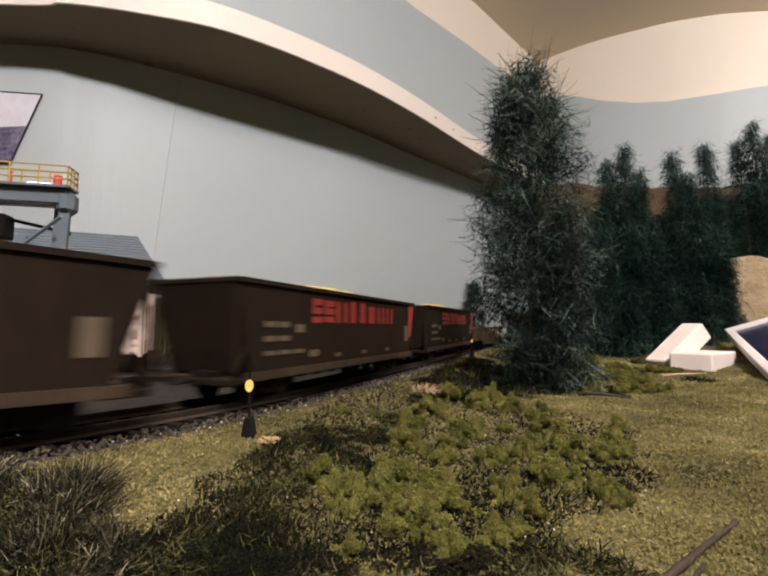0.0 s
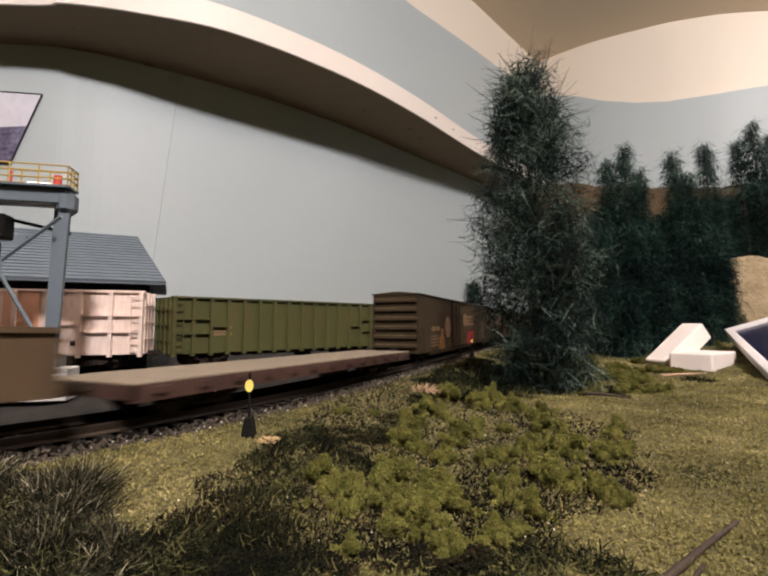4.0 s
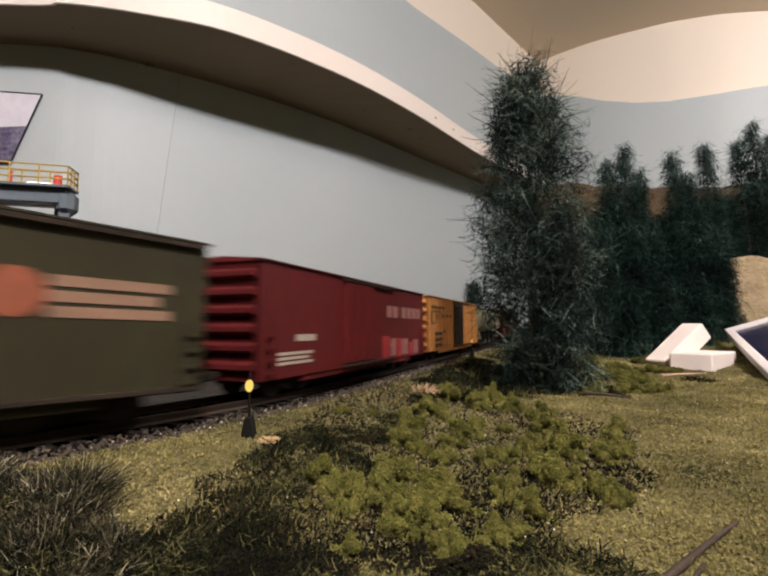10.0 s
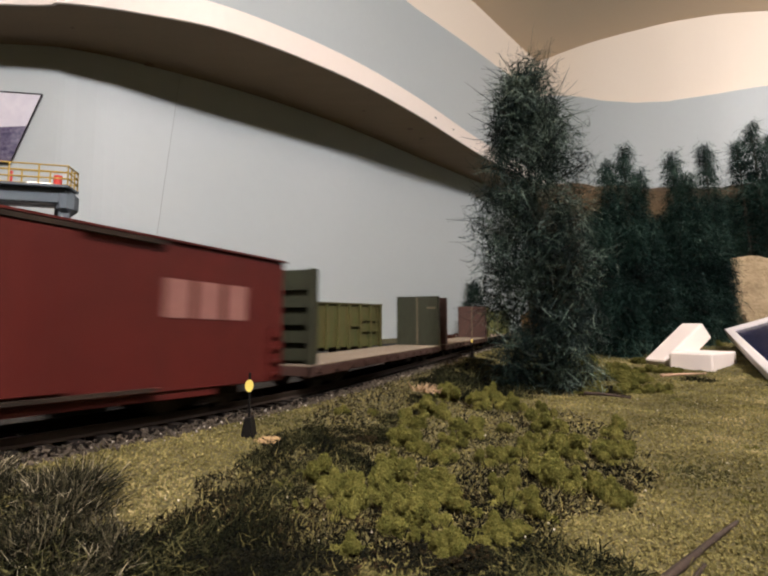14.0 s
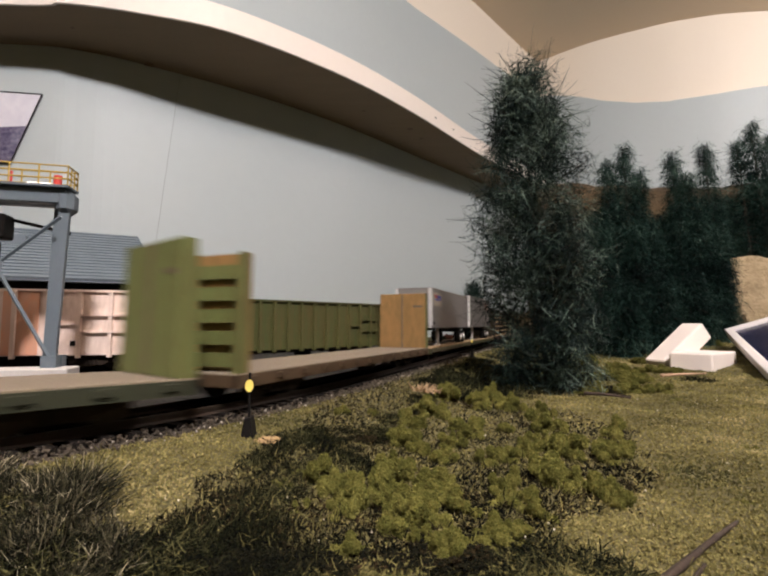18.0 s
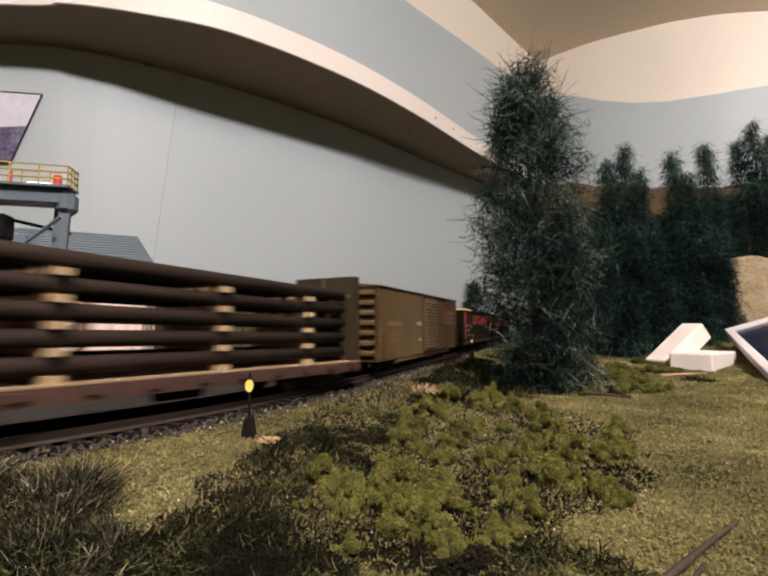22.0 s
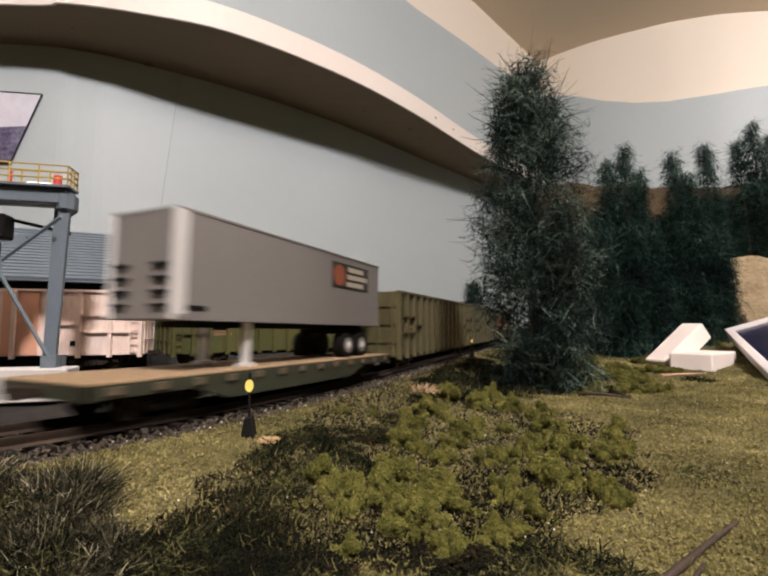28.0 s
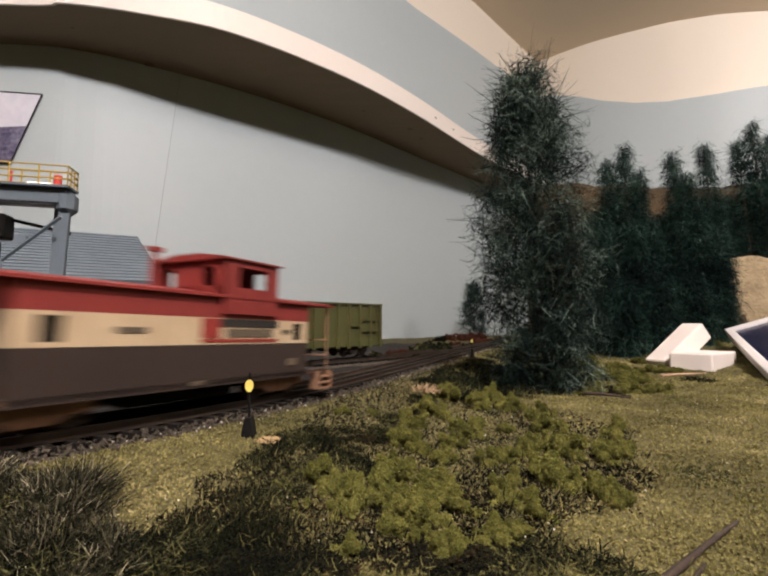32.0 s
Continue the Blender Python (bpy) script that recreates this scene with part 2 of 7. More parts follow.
def track(name, fn, s0, s1, zr, near0, near1, label):
    t = thing(name, label, "railway track", Matrix(), kind="structure")
    part("roadbed", ribbon(bmesh.new(), s0, s1, 0.05, [(-0.026, -0.004 + zr - 0.0125), (-0.017, zr - 0.0042), (0.017, zr - 0.0042), (0.026, -0.004 + zr - 0.0125)], fn), M_BALLAST, t)
    for g in (-1, 1):
        c = g * 0.0087
        part("rail", ribbon(bmesh.new(), s0, s1, 0.03, [(c - 0.0009, zr - 0.0025), (c - 0.0003, zr - 0.0018), (c - 0.0005, zr - 0.0006), (c - 0.0005, zr),
             (c + 0.0005, zr), (c + 0.0005, zr - 0.0006), (c + 0.0003, zr - 0.0018), (c + 0.0009, zr - 0.0025)], fn), M_RAIL, t)
    me = finish(box(bmesh.new(), -0.0013, 0.0013, -0.0150, 0.0150, -0.0048, -0.0024), M_TIE)
    far, n = [], int((s1 - s0) / 0.0063)
    for i in range(n):
        s = s0 + (i + 0.5) * 0.0063
        p, h = fn(s)
        m = Matrix.Translation((p.x, p.y, zr + (rise(s) if fn is line else 0.0))) @ Matrix.Rotation(math.pi / 2 - h, 4, "Z")
        if near0 < s < near1:
            o = new("tie", me)
            o.parent = t
            o.matrix_basis = m
        elif i % 2 == 0 or s > near0 - 0.3:
            far.append(m)
    o = new("far_ties", blocks(far, (-0.0013, 0.0013, -0.0150, 0.0150, -0.0048, -0.0024), M_TIE))
    o.parent = t
    tagged(o, kind="stuff")
    return t


# ---------------------------------------------------------------- paints of the rolling stock


def paint(name, col, dirt=(0.10, 0.065, 0.035), amt=0.55, rough=0.55):
    return mat(name, col, [c * 0.72 for c in dirt], rough=rough, s1=48, s2=420, amt=min(1.0, amt + 0.35), stretch=(1, 1, 0.30), bump=0.16, dist=0.0002, spec=0.22)


P_BROWN = paint("boxcar_brown", (0.0520, 0.0370, 0.0185), (0.0420, 0.0265, 0.0150))
P_UMBER = paint("boxcar_reddish_brown", (0.062, 0.037, 0.021), (0.055, 0.032, 0.018))
P_OLIVE = paint("boxcar_olive_brown", (0.041, 0.031, 0.017), (0.029, 0.021, 0.012))
P_GREEN = paint("boxcar_dark_green", (0.031, 0.030, 0.015), (0.032, 0.022, 0.011))
P_LGREEN = paint("door_pale_green", (0.105, 0.105, 0.055), (0.075, 0.062, 0.03), 0.6)
P_RED = paint("boxcar_red", (0.1054, 0.0102, 0.0119), (0.0629, 0.0127, 0.0102), 0.5)
P_OXIDE = paint("boxcar_oxide_red", (0.086, 0.012, 0.0092), (0.060, 0.012, 0.009), 0.4)
P_YELLOW = paint("boxcar_orange_yellow", (0.470, 0.215, 0.060), (0.330, 0.120, 0.040), 0.7)
P_TAN = paint("boxcar_tan_brown", (0.135, 0.092, 0.040), (0.100, 0.056, 0.026), 0.7)
P_GON = mat("gondola_dark_brown", (0.012, 0.0085, 0.006), (0.030, 0.018, 0.011), rough=0.8, s1=70, s2=500, amt=0.7, stretch=(1, 1, 0.2), bump=0.12, dist=0.0002, spec=0.06)
P_SILL = paint("gondola_dusty_sill", (0.0510, 0.0348, 0.0210), (0.0270, 0.0180, 0.0120), 0.6)
P_MILL = paint("mill_gondola_brown", (0.086, 0.054, 0.030), (0.056, 0.040, 0.024), 0.6)
P_DECK = mat("weathered_wood_deck", (0.209, 0.169, 0.122), (0.137, 0.108, 0.076), rough=0.85, s1=60, s2=600, stretch=(8, 0.6, 1), amt=0.8)
P_DECKB = mat("brown_wood_deck", (0.277, 0.191, 0.109), (0.172, 0.112, 0.063), rough=0.85, s1=60, s2=600, stretch=(8, 0.6, 1), amt=0.8)
P_FLATG = paint("flat_car_green", (0.124, 0.146, 0.049), (0.128, 0.098, 0.038), 0.6)
P_FLATD = paint("flat_car_dark_green", (0.036, 0.041, 0.025), (0.030, 0.027, 0.018), 0.5)
P_FLATB = paint("flat_car_maroon_brown", (0.0768, 0.0408, 0.0320), (0.0496, 0.0296, 0.0224), 0.5)
P_FLATT = paint("flat_car_tan_green", (0.26, 0.145, 0.055), (0.15, 0.115, 0.04), 0.8)
P_HOP = paint("hopper_grey_green", (0.143, 0.150, 0.090), (0.165, 0.128, 0.068), 0.6)
P_CHIP = mat("chip_gondola_olive", (0.095, 0.090, 0.042), (0.050, 0.024, 0.012), rough=0.6, s1=60, s2=400, amt=1.0, stretch=(1, 1, 0.10), bump=0.15, dist=0.0002, spec=0.2)
P_CHIPD = mat("chip_gondola_grey_green", (0.076, 0.075, 0.040), (0.044, 0.026, 0.015), rough=0.6, s1=60, s2=400, amt=1.0, stretch=(1, 1, 0.10), bump=0.15, dist=0.0002, spec=0.2)
P_CHIPG = paint("chip_gondola_green", (0.065, 0.085, 0.033), (0.085, 0.06, 0.03), 0.6)
P_YARDG = mat("yard_gondola_green", (0.050, 0.065, 0.018), (0.085, 0.052, 0.018), rough=0.6, s1=90, s2=500, amt=0.9, stretch=(1, 1, 0.12), bump=0.15, dist=0.0002)
P_PINK = paint("yard_gondola_pinkish_white", (0.88, 0.72, 0.63), (0.80, 0.58, 0.47), 0.6)
P_ORANGE = paint("faded_orange_panel", (0.76, 0.35, 0.21), (0.85, 0.56, 0.42), 0.6)
P_SILVER = mat("trailer_aluminium", (0.270, 0.251, 0.236), (0.225, 0.210, 0.195), rough=0.42, metal=0.4, s1=30, s2=400, bump=0.04)
P_BRIGHT = mat("bright_metal_and_nose_light", (0.85, 0.83, 0.80), (0.75, 0.72, 0.7), rough=0.3, metal=0.4, s1=30, s2=300, bump=0.03)
P_CABR = paint("caboose_red", (0.260, 0.040, 0.034), (0.190, 0.028, 0.022), 0.4)
P_CABW = paint("caboose_cream", (0.600, 0.465, 0.300), (0.495, 0.345, 0.210), 0.5)
P_CABB = paint("caboose_black_brown", (0.036, 0.026, 0.022), (0.060, 0.039, 0.030), 0.5)
P_RUST = paint("rusty_dust", (0.3159, 0.1755, 0.1053), (0.1930, 0.1053, 0.0662), 0.7)
P_PIPE = mat("black_pipe", (0.018, 0.012, 0.009), (0.035, 0.021, 0.014), rough=0.75, s1=60, s2=500, spec=0.12)
P_WOOD = mat("raw_wood_spacer", (0.496, 0.352, 0.200), (0.384, 0.256, 0.136), rough=0.8, s1=80, s2=600)
P_SULPHUR = mat("yellow_sulphur_load", (0.70, 0.56, 0.16), (0.56, 0.43, 0.11), rough=0.95, s1=90, s2=900, bump=0.5, dist=0.001)
K_WHITE = mat("marking_white", (0.434, 0.385, 0.308), (0.280, 0.224, 0.161), s1=120, s2=700, amt=0.8, bump=0)
K_DULL = mat("marking_faded_white", (0.1268, 0.0975, 0.0638), (0.0735, 0.0540, 0.0345), s1=120, s2=700, amt=0.8, bump=0)
K_RED = mat("marking_red", (0.2790, 0.0306, 0.0234), (0.2007, 0.0225, 0.0171), s1=120, s2=700, amt=0.6, bump=0)
K_ORED = mat("marking_orange_red", (0.27, 0.078, 0.040), (0.17, 0.055, 0.030), s1=300, s2=900, amt=0.9, bump=0)
K_CRIM = mat("marking_crimson", (0.275, 0.010, 0.018), (0.310, 0.050, 0.050), s1=200, s2=700, amt=0.6, bump=0)
K_PINK = mat("marking_pale_pink", (0.270, 0.160, 0.105), (0.175, 0.105, 0.072), s1=120, s2=700, amt=0.8, bump=0)
K_ROSE = mat("marking_rose_white", (0.260, 0.125, 0.105), (0.170, 0.070, 0.058), s1=120, s2=700, amt=0.8, bump=0)
K_ORANGE = mat("marking_orange", (0.330, 0.162, 0.042), (0.252, 0.108, 0.030), s1=120, s2=700, amt=0.8, bump=0)
K_GOLD = mat("marking_gold", (0.504, 0.322, 0.098), (0.385, 0.231, 0.070), s1=120, s2=700, amt=0.6, bump=0)
K_TAN = mat("marking_tan", (0.225, 0.138, 0.072), (0.145, 0.088, 0.045), s1=120, s2=700, amt=0.8, bump=0)
K_BLACK = mat("marking_black", (0.02, 0.018, 0.016), (0.05, 0.04, 0.03), s1=120, s2=700, bump=0)
K_BLUE = mat("marking_blue", (0.05, 0.07, 0.35), (0.08, 0.10, 0.4), s1=120, s2=700, bump=0)
GROUP = "wagons of the train"
W = 0.0175
MOVERS = []
LENGTH = {}

# ---------------------------------------------------------------- pieces of rolling stock


def truck_mesh():
    bm = bmesh.new()
    for sd in (-1, 1):
        y = sd * 0.0118
        prism(bm, [(-0.0145, 0.0078), (-0.0145, 0.0042), (-0.0085, 0.0040), (-0.0045, 0.0022), (0.0045, 0.0022), (0.0085, 0.0040), (0.0145, 0.0042), (0.0145, 0.0078),
                   (0.006, 0.0092), (-0.006, 0.0092)], "y", y - 0.0011, y + 0.0011)
        for x in (-0.0103, 0.0103):
            box(bm, x - 0.0017, x + 0.0017, y + sd * 0.001, y + sd * 0.0022, 0.0042, 0.0072, 0.0004)
        for x in (-0.002, 0, 0.002):
            rod(bm, (x, y + sd * 0.0008, 0.0026), (x, y + sd * 0.0008, 0.0072), 0.0009, 6)
    box(bm, -0.0022, 0.0022, -0.0118, 0.0118, 0.0050, 0.0085)
    return finish(bm, M_TRUCK)


def wheel_mesh():
    bm = bmesh.new()
    for sd in (-1, 1):
        rod(bm, (0, sd * 0.0078, 0), (0, sd * 0.0100, 0), 0.0052, 18)
        rod(bm, (0, sd * 0.0073, 0), (0, sd * 0.0080, 0), 0.0060, 18)
        rod(bm, (0, sd * 0.0100, 0), (0, sd * 0.0104, 0), 0.0030, 10)
    rod(bm, (0, -0.0108, 0), (0, 0.0108, 0), 0.0010, 6)
    return finish(bm, M_WHEEL)


TRUCK, WHEELS = truck_mesh(), wheel_mesh()
CROSSBEARER = finish(B(-0.0008, 0.0008, -0.0128, 0.0128, 0.0058, 0.0090), M_BLACK)
TRUCK_RUST = TRUCK.copy()
TRUCK_RUST.materials[0] = P_RUST


def ladder_mesh(h, n, material):
    bm = bmesh.new()
    for x in (-0.0026, 0.0026):
        box(bm, x - 0.0003, x + 0.0003, -0.0012, -0.0005, 0, h)
    for i in range(n):
        z = h * (i + 0.5) / n
        box(bm, -0.0026, 0.0026, -0.0013, -0.0007, z - 0.0003, z + 0.0003)
    return finish(bm, material)


def wagon(name, label, L, rusty=False, half=None, gap=0.004):
    """The running gear that all wagons share, under an Empty at rail height."""
    w = thing(name, label, "railway wagon", group=GROUP)
    LENGTH[w.name] = L
    half = half or L / 2 - 0.029
    for sx in (-1, 1):
        t = new("truck", TRUCK_RUST if rusty else TRUCK)
        t.parent, t.location = w, (sx * half, 0, 0)
        for k in (-1, 1):
            o = new("wheelset", WHEELS)
            o.parent, o.location = t, (k * 0.0103, 0, 0.0052)
        e = sx * (L / 2)
        bm = B(min(e, e + sx * gap * 2), max(e, e + sx * gap * 2), -0.0012, 0.0012, 0.0085, 0.0108, 0.0003)
        box(bm, min(e + sx * gap, e + sx * (gap + .004)), max(e + sx * gap, e + sx * (gap + .004)), -0.0024, 0.0018, 0.0080, 0.0113, 0.0004)
        part("coupler", bm, M_TRUCK, w)
    part("centre_sill", B(-L / 2 + 0.004, L / 2 - 0.004, -0.0045, 0.0045, 0.0072, 0.0112), M_BLACK, w)
    # solid black plate; it also stands in for the shade under the body
    frame_part = part("underframe", B(-half + 0.019, half - 0.019, -0.0118, 0.0118, 0.0062, 0.0084, 0.0004), M_BLACK, w, "black underframe, filling in the shade under the body")
    for i in range(7):
        o = new("crossbearer", CROSSBEARER)
        o.parent, o.location = frame_part, ((i / 6 - 0.5) * (2 * half - 0.044), 0, 0)
    part("brake_cylinder", rod(bmesh.new(), (0.006, -0.0085, 0.0048), (0.021, -0.0085, 0.0048), 0.0021, 10), M_BLACK, w)
    return w, half


def marks(w, y, *groups):
    """Flat paint marks on the near side: (name, material, label, [(x0, x1, z0, z1), ...])."""
    for name, material, label, rects in groups:
        name = {"data_marks": "data_mark", "lettering": "letter_bar", "small_marks": "small_mark", "sign_marks": "sign_mark", "pale_marks": "pale_mark"}.get(name, name)
        for r in rects:
            part(name, B(r[0], r[1], y - 0.00022, y + 0.0001, r[2], r[3]), material, w, label)


def disc(w, name, material, label, x, z, rx, rz, y):
    bm = bmesh.new()
    k = [(x + rx * math.cos(a * math.pi / 8), z + rz * math.sin(a * math.pi / 8)) for a in range(16)]
    prism(bm, k, "y", y - 0.00024, y + 0.0001)
    return part(name, bm, material, w, label)


def bars(x0, x1, z0, z1, n, fill=0.62):
    """Rows of plain bars that stand for lines of writing."""
    d = (z1 - z0) / n
    return [(x0, x1 - (x1 - x0) * 0.12 * (i % 2), z0 + d * i, z0 + d * (i + fill)) for i in range(n)]


def data_block(x0, x1, z0, z1, rows, cols):
    out = []
    for r in range(rows):
        for c in range(cols):
            dx, dz = (x1 - x0) / cols, (z1 - z0) / rows
            out.append((x0 + dx * c, x0 + dx * (c + 0.8), z0 + dz * r, z0 + dz * (r + 0.6)))
    return out


def ribbed_end(w, x, sx, z0, z1, material, n=6):
    """A pressed steel end with level ribs."""
    bm = bmesh.new()
    box(bm, min(x, x - sx * 0.0008), max(x, x - sx * 0.0008), -W + 0.0005, W - 0.0005, z0, z1)
    e = part("end_panel", bm, material, w)
    d = (z1 - z0) / (n + 0.4)
    me = finish(prism(bmesh.new(), [(0, d * 0.36), (sx * 0.0021, d * 0.18), (sx * 0.0021, -d * 0.06), (0, -d * 0.24)], "y", -W + 0.0022, W - 0.0022), material)
    for i in range(n):
        o = new("end_rib", me)
        o.parent, o.location = e, (x, 0, z0 + d * (i + 0.65))
    return e


def boxcar(name, label, L, paint_m, z0=0.0075, z1=0.0505, doors=(), ribs=0, roof=None, ends=None, ribn=6):
    """doors: (x0, x1, style, material); style 'louvre', 'plain' or 'bars'."""
    w, half = wagon(name, label, L)
    roof, ends = roof or paint_m, ends or paint_m
    bm = B(-L / 2 + 0.0008, L / 2 - 0.0008, -W, W, z0, z1, 0.0003)
    box(bm, -L / 2 + 0.028, L / 2 - 0.028, -W + 0.0006, W - 0.0006, z0 - 0.0022, z0 + 0.0005)
    body = part("body", bm, paint_m, w)
    for sd in (-1, 1):
        rib = finish(B(-0.0005, 0.0005, *sorted((sd * W, sd * (W + 0.0006))), z0 + 0.001, z1 - 0.001), paint_m) if ribs else None
        for i in range(ribs + 1 if ribs else 0):
            x = -L / 2 + 0.002 + (L - 0.004) * i / ribs
            if not any(d[0] - 0.001 < x < d[1] + 0.001 for d in doors):
                o = new("side_rib", rib)
                o.parent, o.location = body, (x, 0, 0)
    bm = prism(bmesh.new(), [(-W - 0.0008, z1), (W + 0.0008, z1), (W + 0.0008, z1 + 0.0006), (0, z1 + 0.0022), (-W - 0.0008, z1 + 0.0006)], "x", -L / 2, L / 2)
    for i in range(14):
        x = -L / 2 + L * (i + 0.5) / 14
        prism(bm, [(-W, z1 + 0.0008), (W, z1 + 0.0008), (0, z1 + 0.0027)], "x", x - 0.0005, x + 0.0005)
    part("roof", bm, roof, w)
    for sx in (-1, 1):
        ribbed_end(w, sx * (L / 2 - 0.0008), sx, z0 + 0.0005, z1, ends, ribn)
    lm = ladder_mesh((z1 - z0) * 0.42, 4, paint_m)
    for sx in (-1, 1):
        for sd in (-1, 1):
            o = new("ladder", lm)
            o.parent = w
            o.matrix_basis = pose(sx * (L / 2 - 0.0045), sd * W, z0 + 0.0006, 0, 0, 0 if sd < 0 else 180)
    for x0, x1, style, dm in doors:
        for sd in (-1, 1):
            bm = B(x0, x1, min(sd * W, sd * (W + 0.0011)), max(sd * W, sd * (W + 0.0011)), z0 + 0.0022, z1 - 0.0020, 0.0002)
            d = part("door", bm, dm, w)
            y = sd * (W + 0.0011)
            if style == "louvre":
                n, slat = 15, finish(prism(bmesh.new(), [(y, -0.0007), (y + sd * 0.0010, -0.0004), (y, 0.0008)], "x", x0 + 0.0012, x1 - 0.0012), dm)
                zs = [z0 + 0.0035 + (z1 - z0 - 0.0075) * (i + 0.5) / n for i in range(n)]
            else:
                n = 5 if style == "bars" else 0
                slat = finish(B(x0 + 0.001, x1 - 0.001, min(y, y + sd * 0.0007), max(y, y + sd * 0.0007), -0.0006, 0.0006), dm)
                zs = [z0 + 0.006 + (z1 - z0 - 0.012) * i / 4 for i in range(n)]
            for z in zs:
                o = new("slat" if style == "louvre" else "door_rib", slat)
                o.parent, o.location = d, (0, 0, z)
            rods = bmesh.new()
            for k in (0.30, 0.70):
                x = x0 + (x1 - x0) * k
                rod(rods, (x, sd * (W + 0.0019), z0 + 0.003), (x, sd * (W + 0.0019), z1 - 0.003), 0.0003, 5)
            part("lock_gear", rods, dm, d)
    if doors:
        a, b = min(d[0] for d in doors), max(d[1] for d in doors)
        e = (b - a) * 0.9
        for sd in (-1, 1):
            lo, hi = min(sd * W, sd * (W + 0.0014)), max(sd * W, sd * (W + 0.0014))
            part("lower_door_track", B(a - 0.002, b + e, lo, hi, z0 + 0.0006, z0 + 0.0016), M_TRUCK, w)
            part("upper_door_track", B(a - 0.002, b + e, lo, hi, z1 - 0.0016, z1 - 0.0004), M_TRUCK, w)
    return w, half


def sulphur_gondola(label, L, stripe, tail=True):
    w, half = wagon("sulphur_gondola", label, L)
    z0, z1 = 0.0105, 0.0425
    for sd in (-1, 1):
        lo, hi = (-W, -W + 0.001) if sd < 0 else (W - 0.001, W)
        part("side_wall", prism(bmesh.new(), [(-L / 2, z1), (-L / 2 + 0.010, z0), (L / 2 - 0.010, z0), (L / 2, z1)], "y", lo, hi), P_GON, w)
    for sx in (-1, 1):
        part("end_wall", prism(bmesh.new(), [(sx * L / 2, z1), (sx * (L / 2 - 0.010), z0), (sx * (L / 2 - 0.011), z0), (sx * (L / 2 - 0.001), z1)], "y", -W + 0.001, W - 0.001), P_GON, w)
    part("floor_plate", B(-L / 2 + 0.011, L / 2 - 0.011, -W + 0.001, W - 0.001, z0, z0 + 0.001), P_GON, w)
    bm = bmesh.new()
    for sd in (-1, 1):
        lo, hi = (-W - 0.0009, -W + 0.0013) if sd < 0 else (W - 0.0013, W + 0.0009)
        box(bm, -L / 2, L / 2, lo, hi, z1 - 0.0008, z1 + 0.0008)
    for sx in (-1, 1):
        box(bm, min(sx * L / 2, sx * (L / 2 - 0.0015)), max(sx * L / 2, sx * (L / 2 - 0.0015)), -W, W, z1 - 0.0008, z1 + 0.0008)
    part("top_rim", bm, P_GON, w)
    for sd in (-1, 1):
        lo, hi = (-W - 0.0008, -W + 0.001) if sd < 0 else (W - 0.001, W + 0.0008)
        part("side_sill", B(-L / 2 + 0.006, L / 2 - 0.006, lo, hi, z0 - 0.0024, z0 + 0.0006), P_SILL, w, "dust-brown side sill")
    for sx in (-1, 1):
        for sd in (-1, 1):
            x, y = sx * (L / 2 - 0.0015), sd * (W - 0.0012)
            bm = rod(bmesh.new(), (x, y, z1), (x, y, 0.009), 0.0008)
            rod(bm, (x, y, 0.012), (x - sx * 0.008, y, z0 + 0.012), 0.0006)
            part("corner_post", bm, P_GON, w)
        part("end_platform", B(min(sx * L / 2, sx * (L / 2 - 0.012)), max(sx * L / 2, sx * (L / 2 - 0.012)), -W + 0.001, W - 0.001, 0.0075, 0.0092), P_GON, w)
    bm = bmesh.new()
    nx, ny = 28, 8
    g = [[None] * (ny + 1) for _ in range(nx + 1)]
    for i in range(nx + 1):
        for j in range(ny + 1):
            x, y = (i / nx - 0.5) * (L - 0.012), (j / ny - 0.5) * (2 * W - 0.003)
            h = 0.0105 * (1 - abs(2 * i / nx - 1) ** 2.6) * (1 - 0.75 * abs(2 * j / ny - 1) ** 1.5)
            g[i][j] = bm.verts.new((x, y, z1 - 0.0055 + h + 0.0009 * noise.noise((x * 140, y * 140, L * 9))))
    for i in range(nx):
        for j in range(ny):
            bm.faces.new((g[i][j], g[i + 1][j], g[i + 1][j + 1], g[i][j + 1]))
    part("load", bm, P_SULPHUR, w, "heaped yellow sulphur load", smooth=True)
    red = [(-0.0514, -0.0429, 0.0285, 0.0388), (-0.0409, -0.0314, 0.0288, 0.0385), (-0.0291, -0.0182, 0.0288, 0.0385), (-0.0142, -0.0087, 0.0288, 0.0392),
           (-0.0029, 0.0032, 0.0288, 0.0390), (0.0081, 0.0160, 0.0288, 0.0378), (0.0205, 0.0300, 0.0288, 0.0378), (0.0338, 0.0436, 0.0288, 0.0378)]
    cut = []
    for i, r in enumerate(red):
        a, b, c, d = r
        m, t = (c + d) / 2, (b - a) * 0.30
        cut += [(a, a + t, c, d), (b - t, b, c, d)] if i in (2, 6, 7) else [(a, b, c, c + 0.0026), (a, b, m - 0.0013, m + 0.0013), (a, b, d - 0.0026, d), (a, a + t, m, d)] if i in (0, 1) else [r]
    cut = [(a + 0.0077, b + 0.0077, c, d) for a, b, c, d in cut]
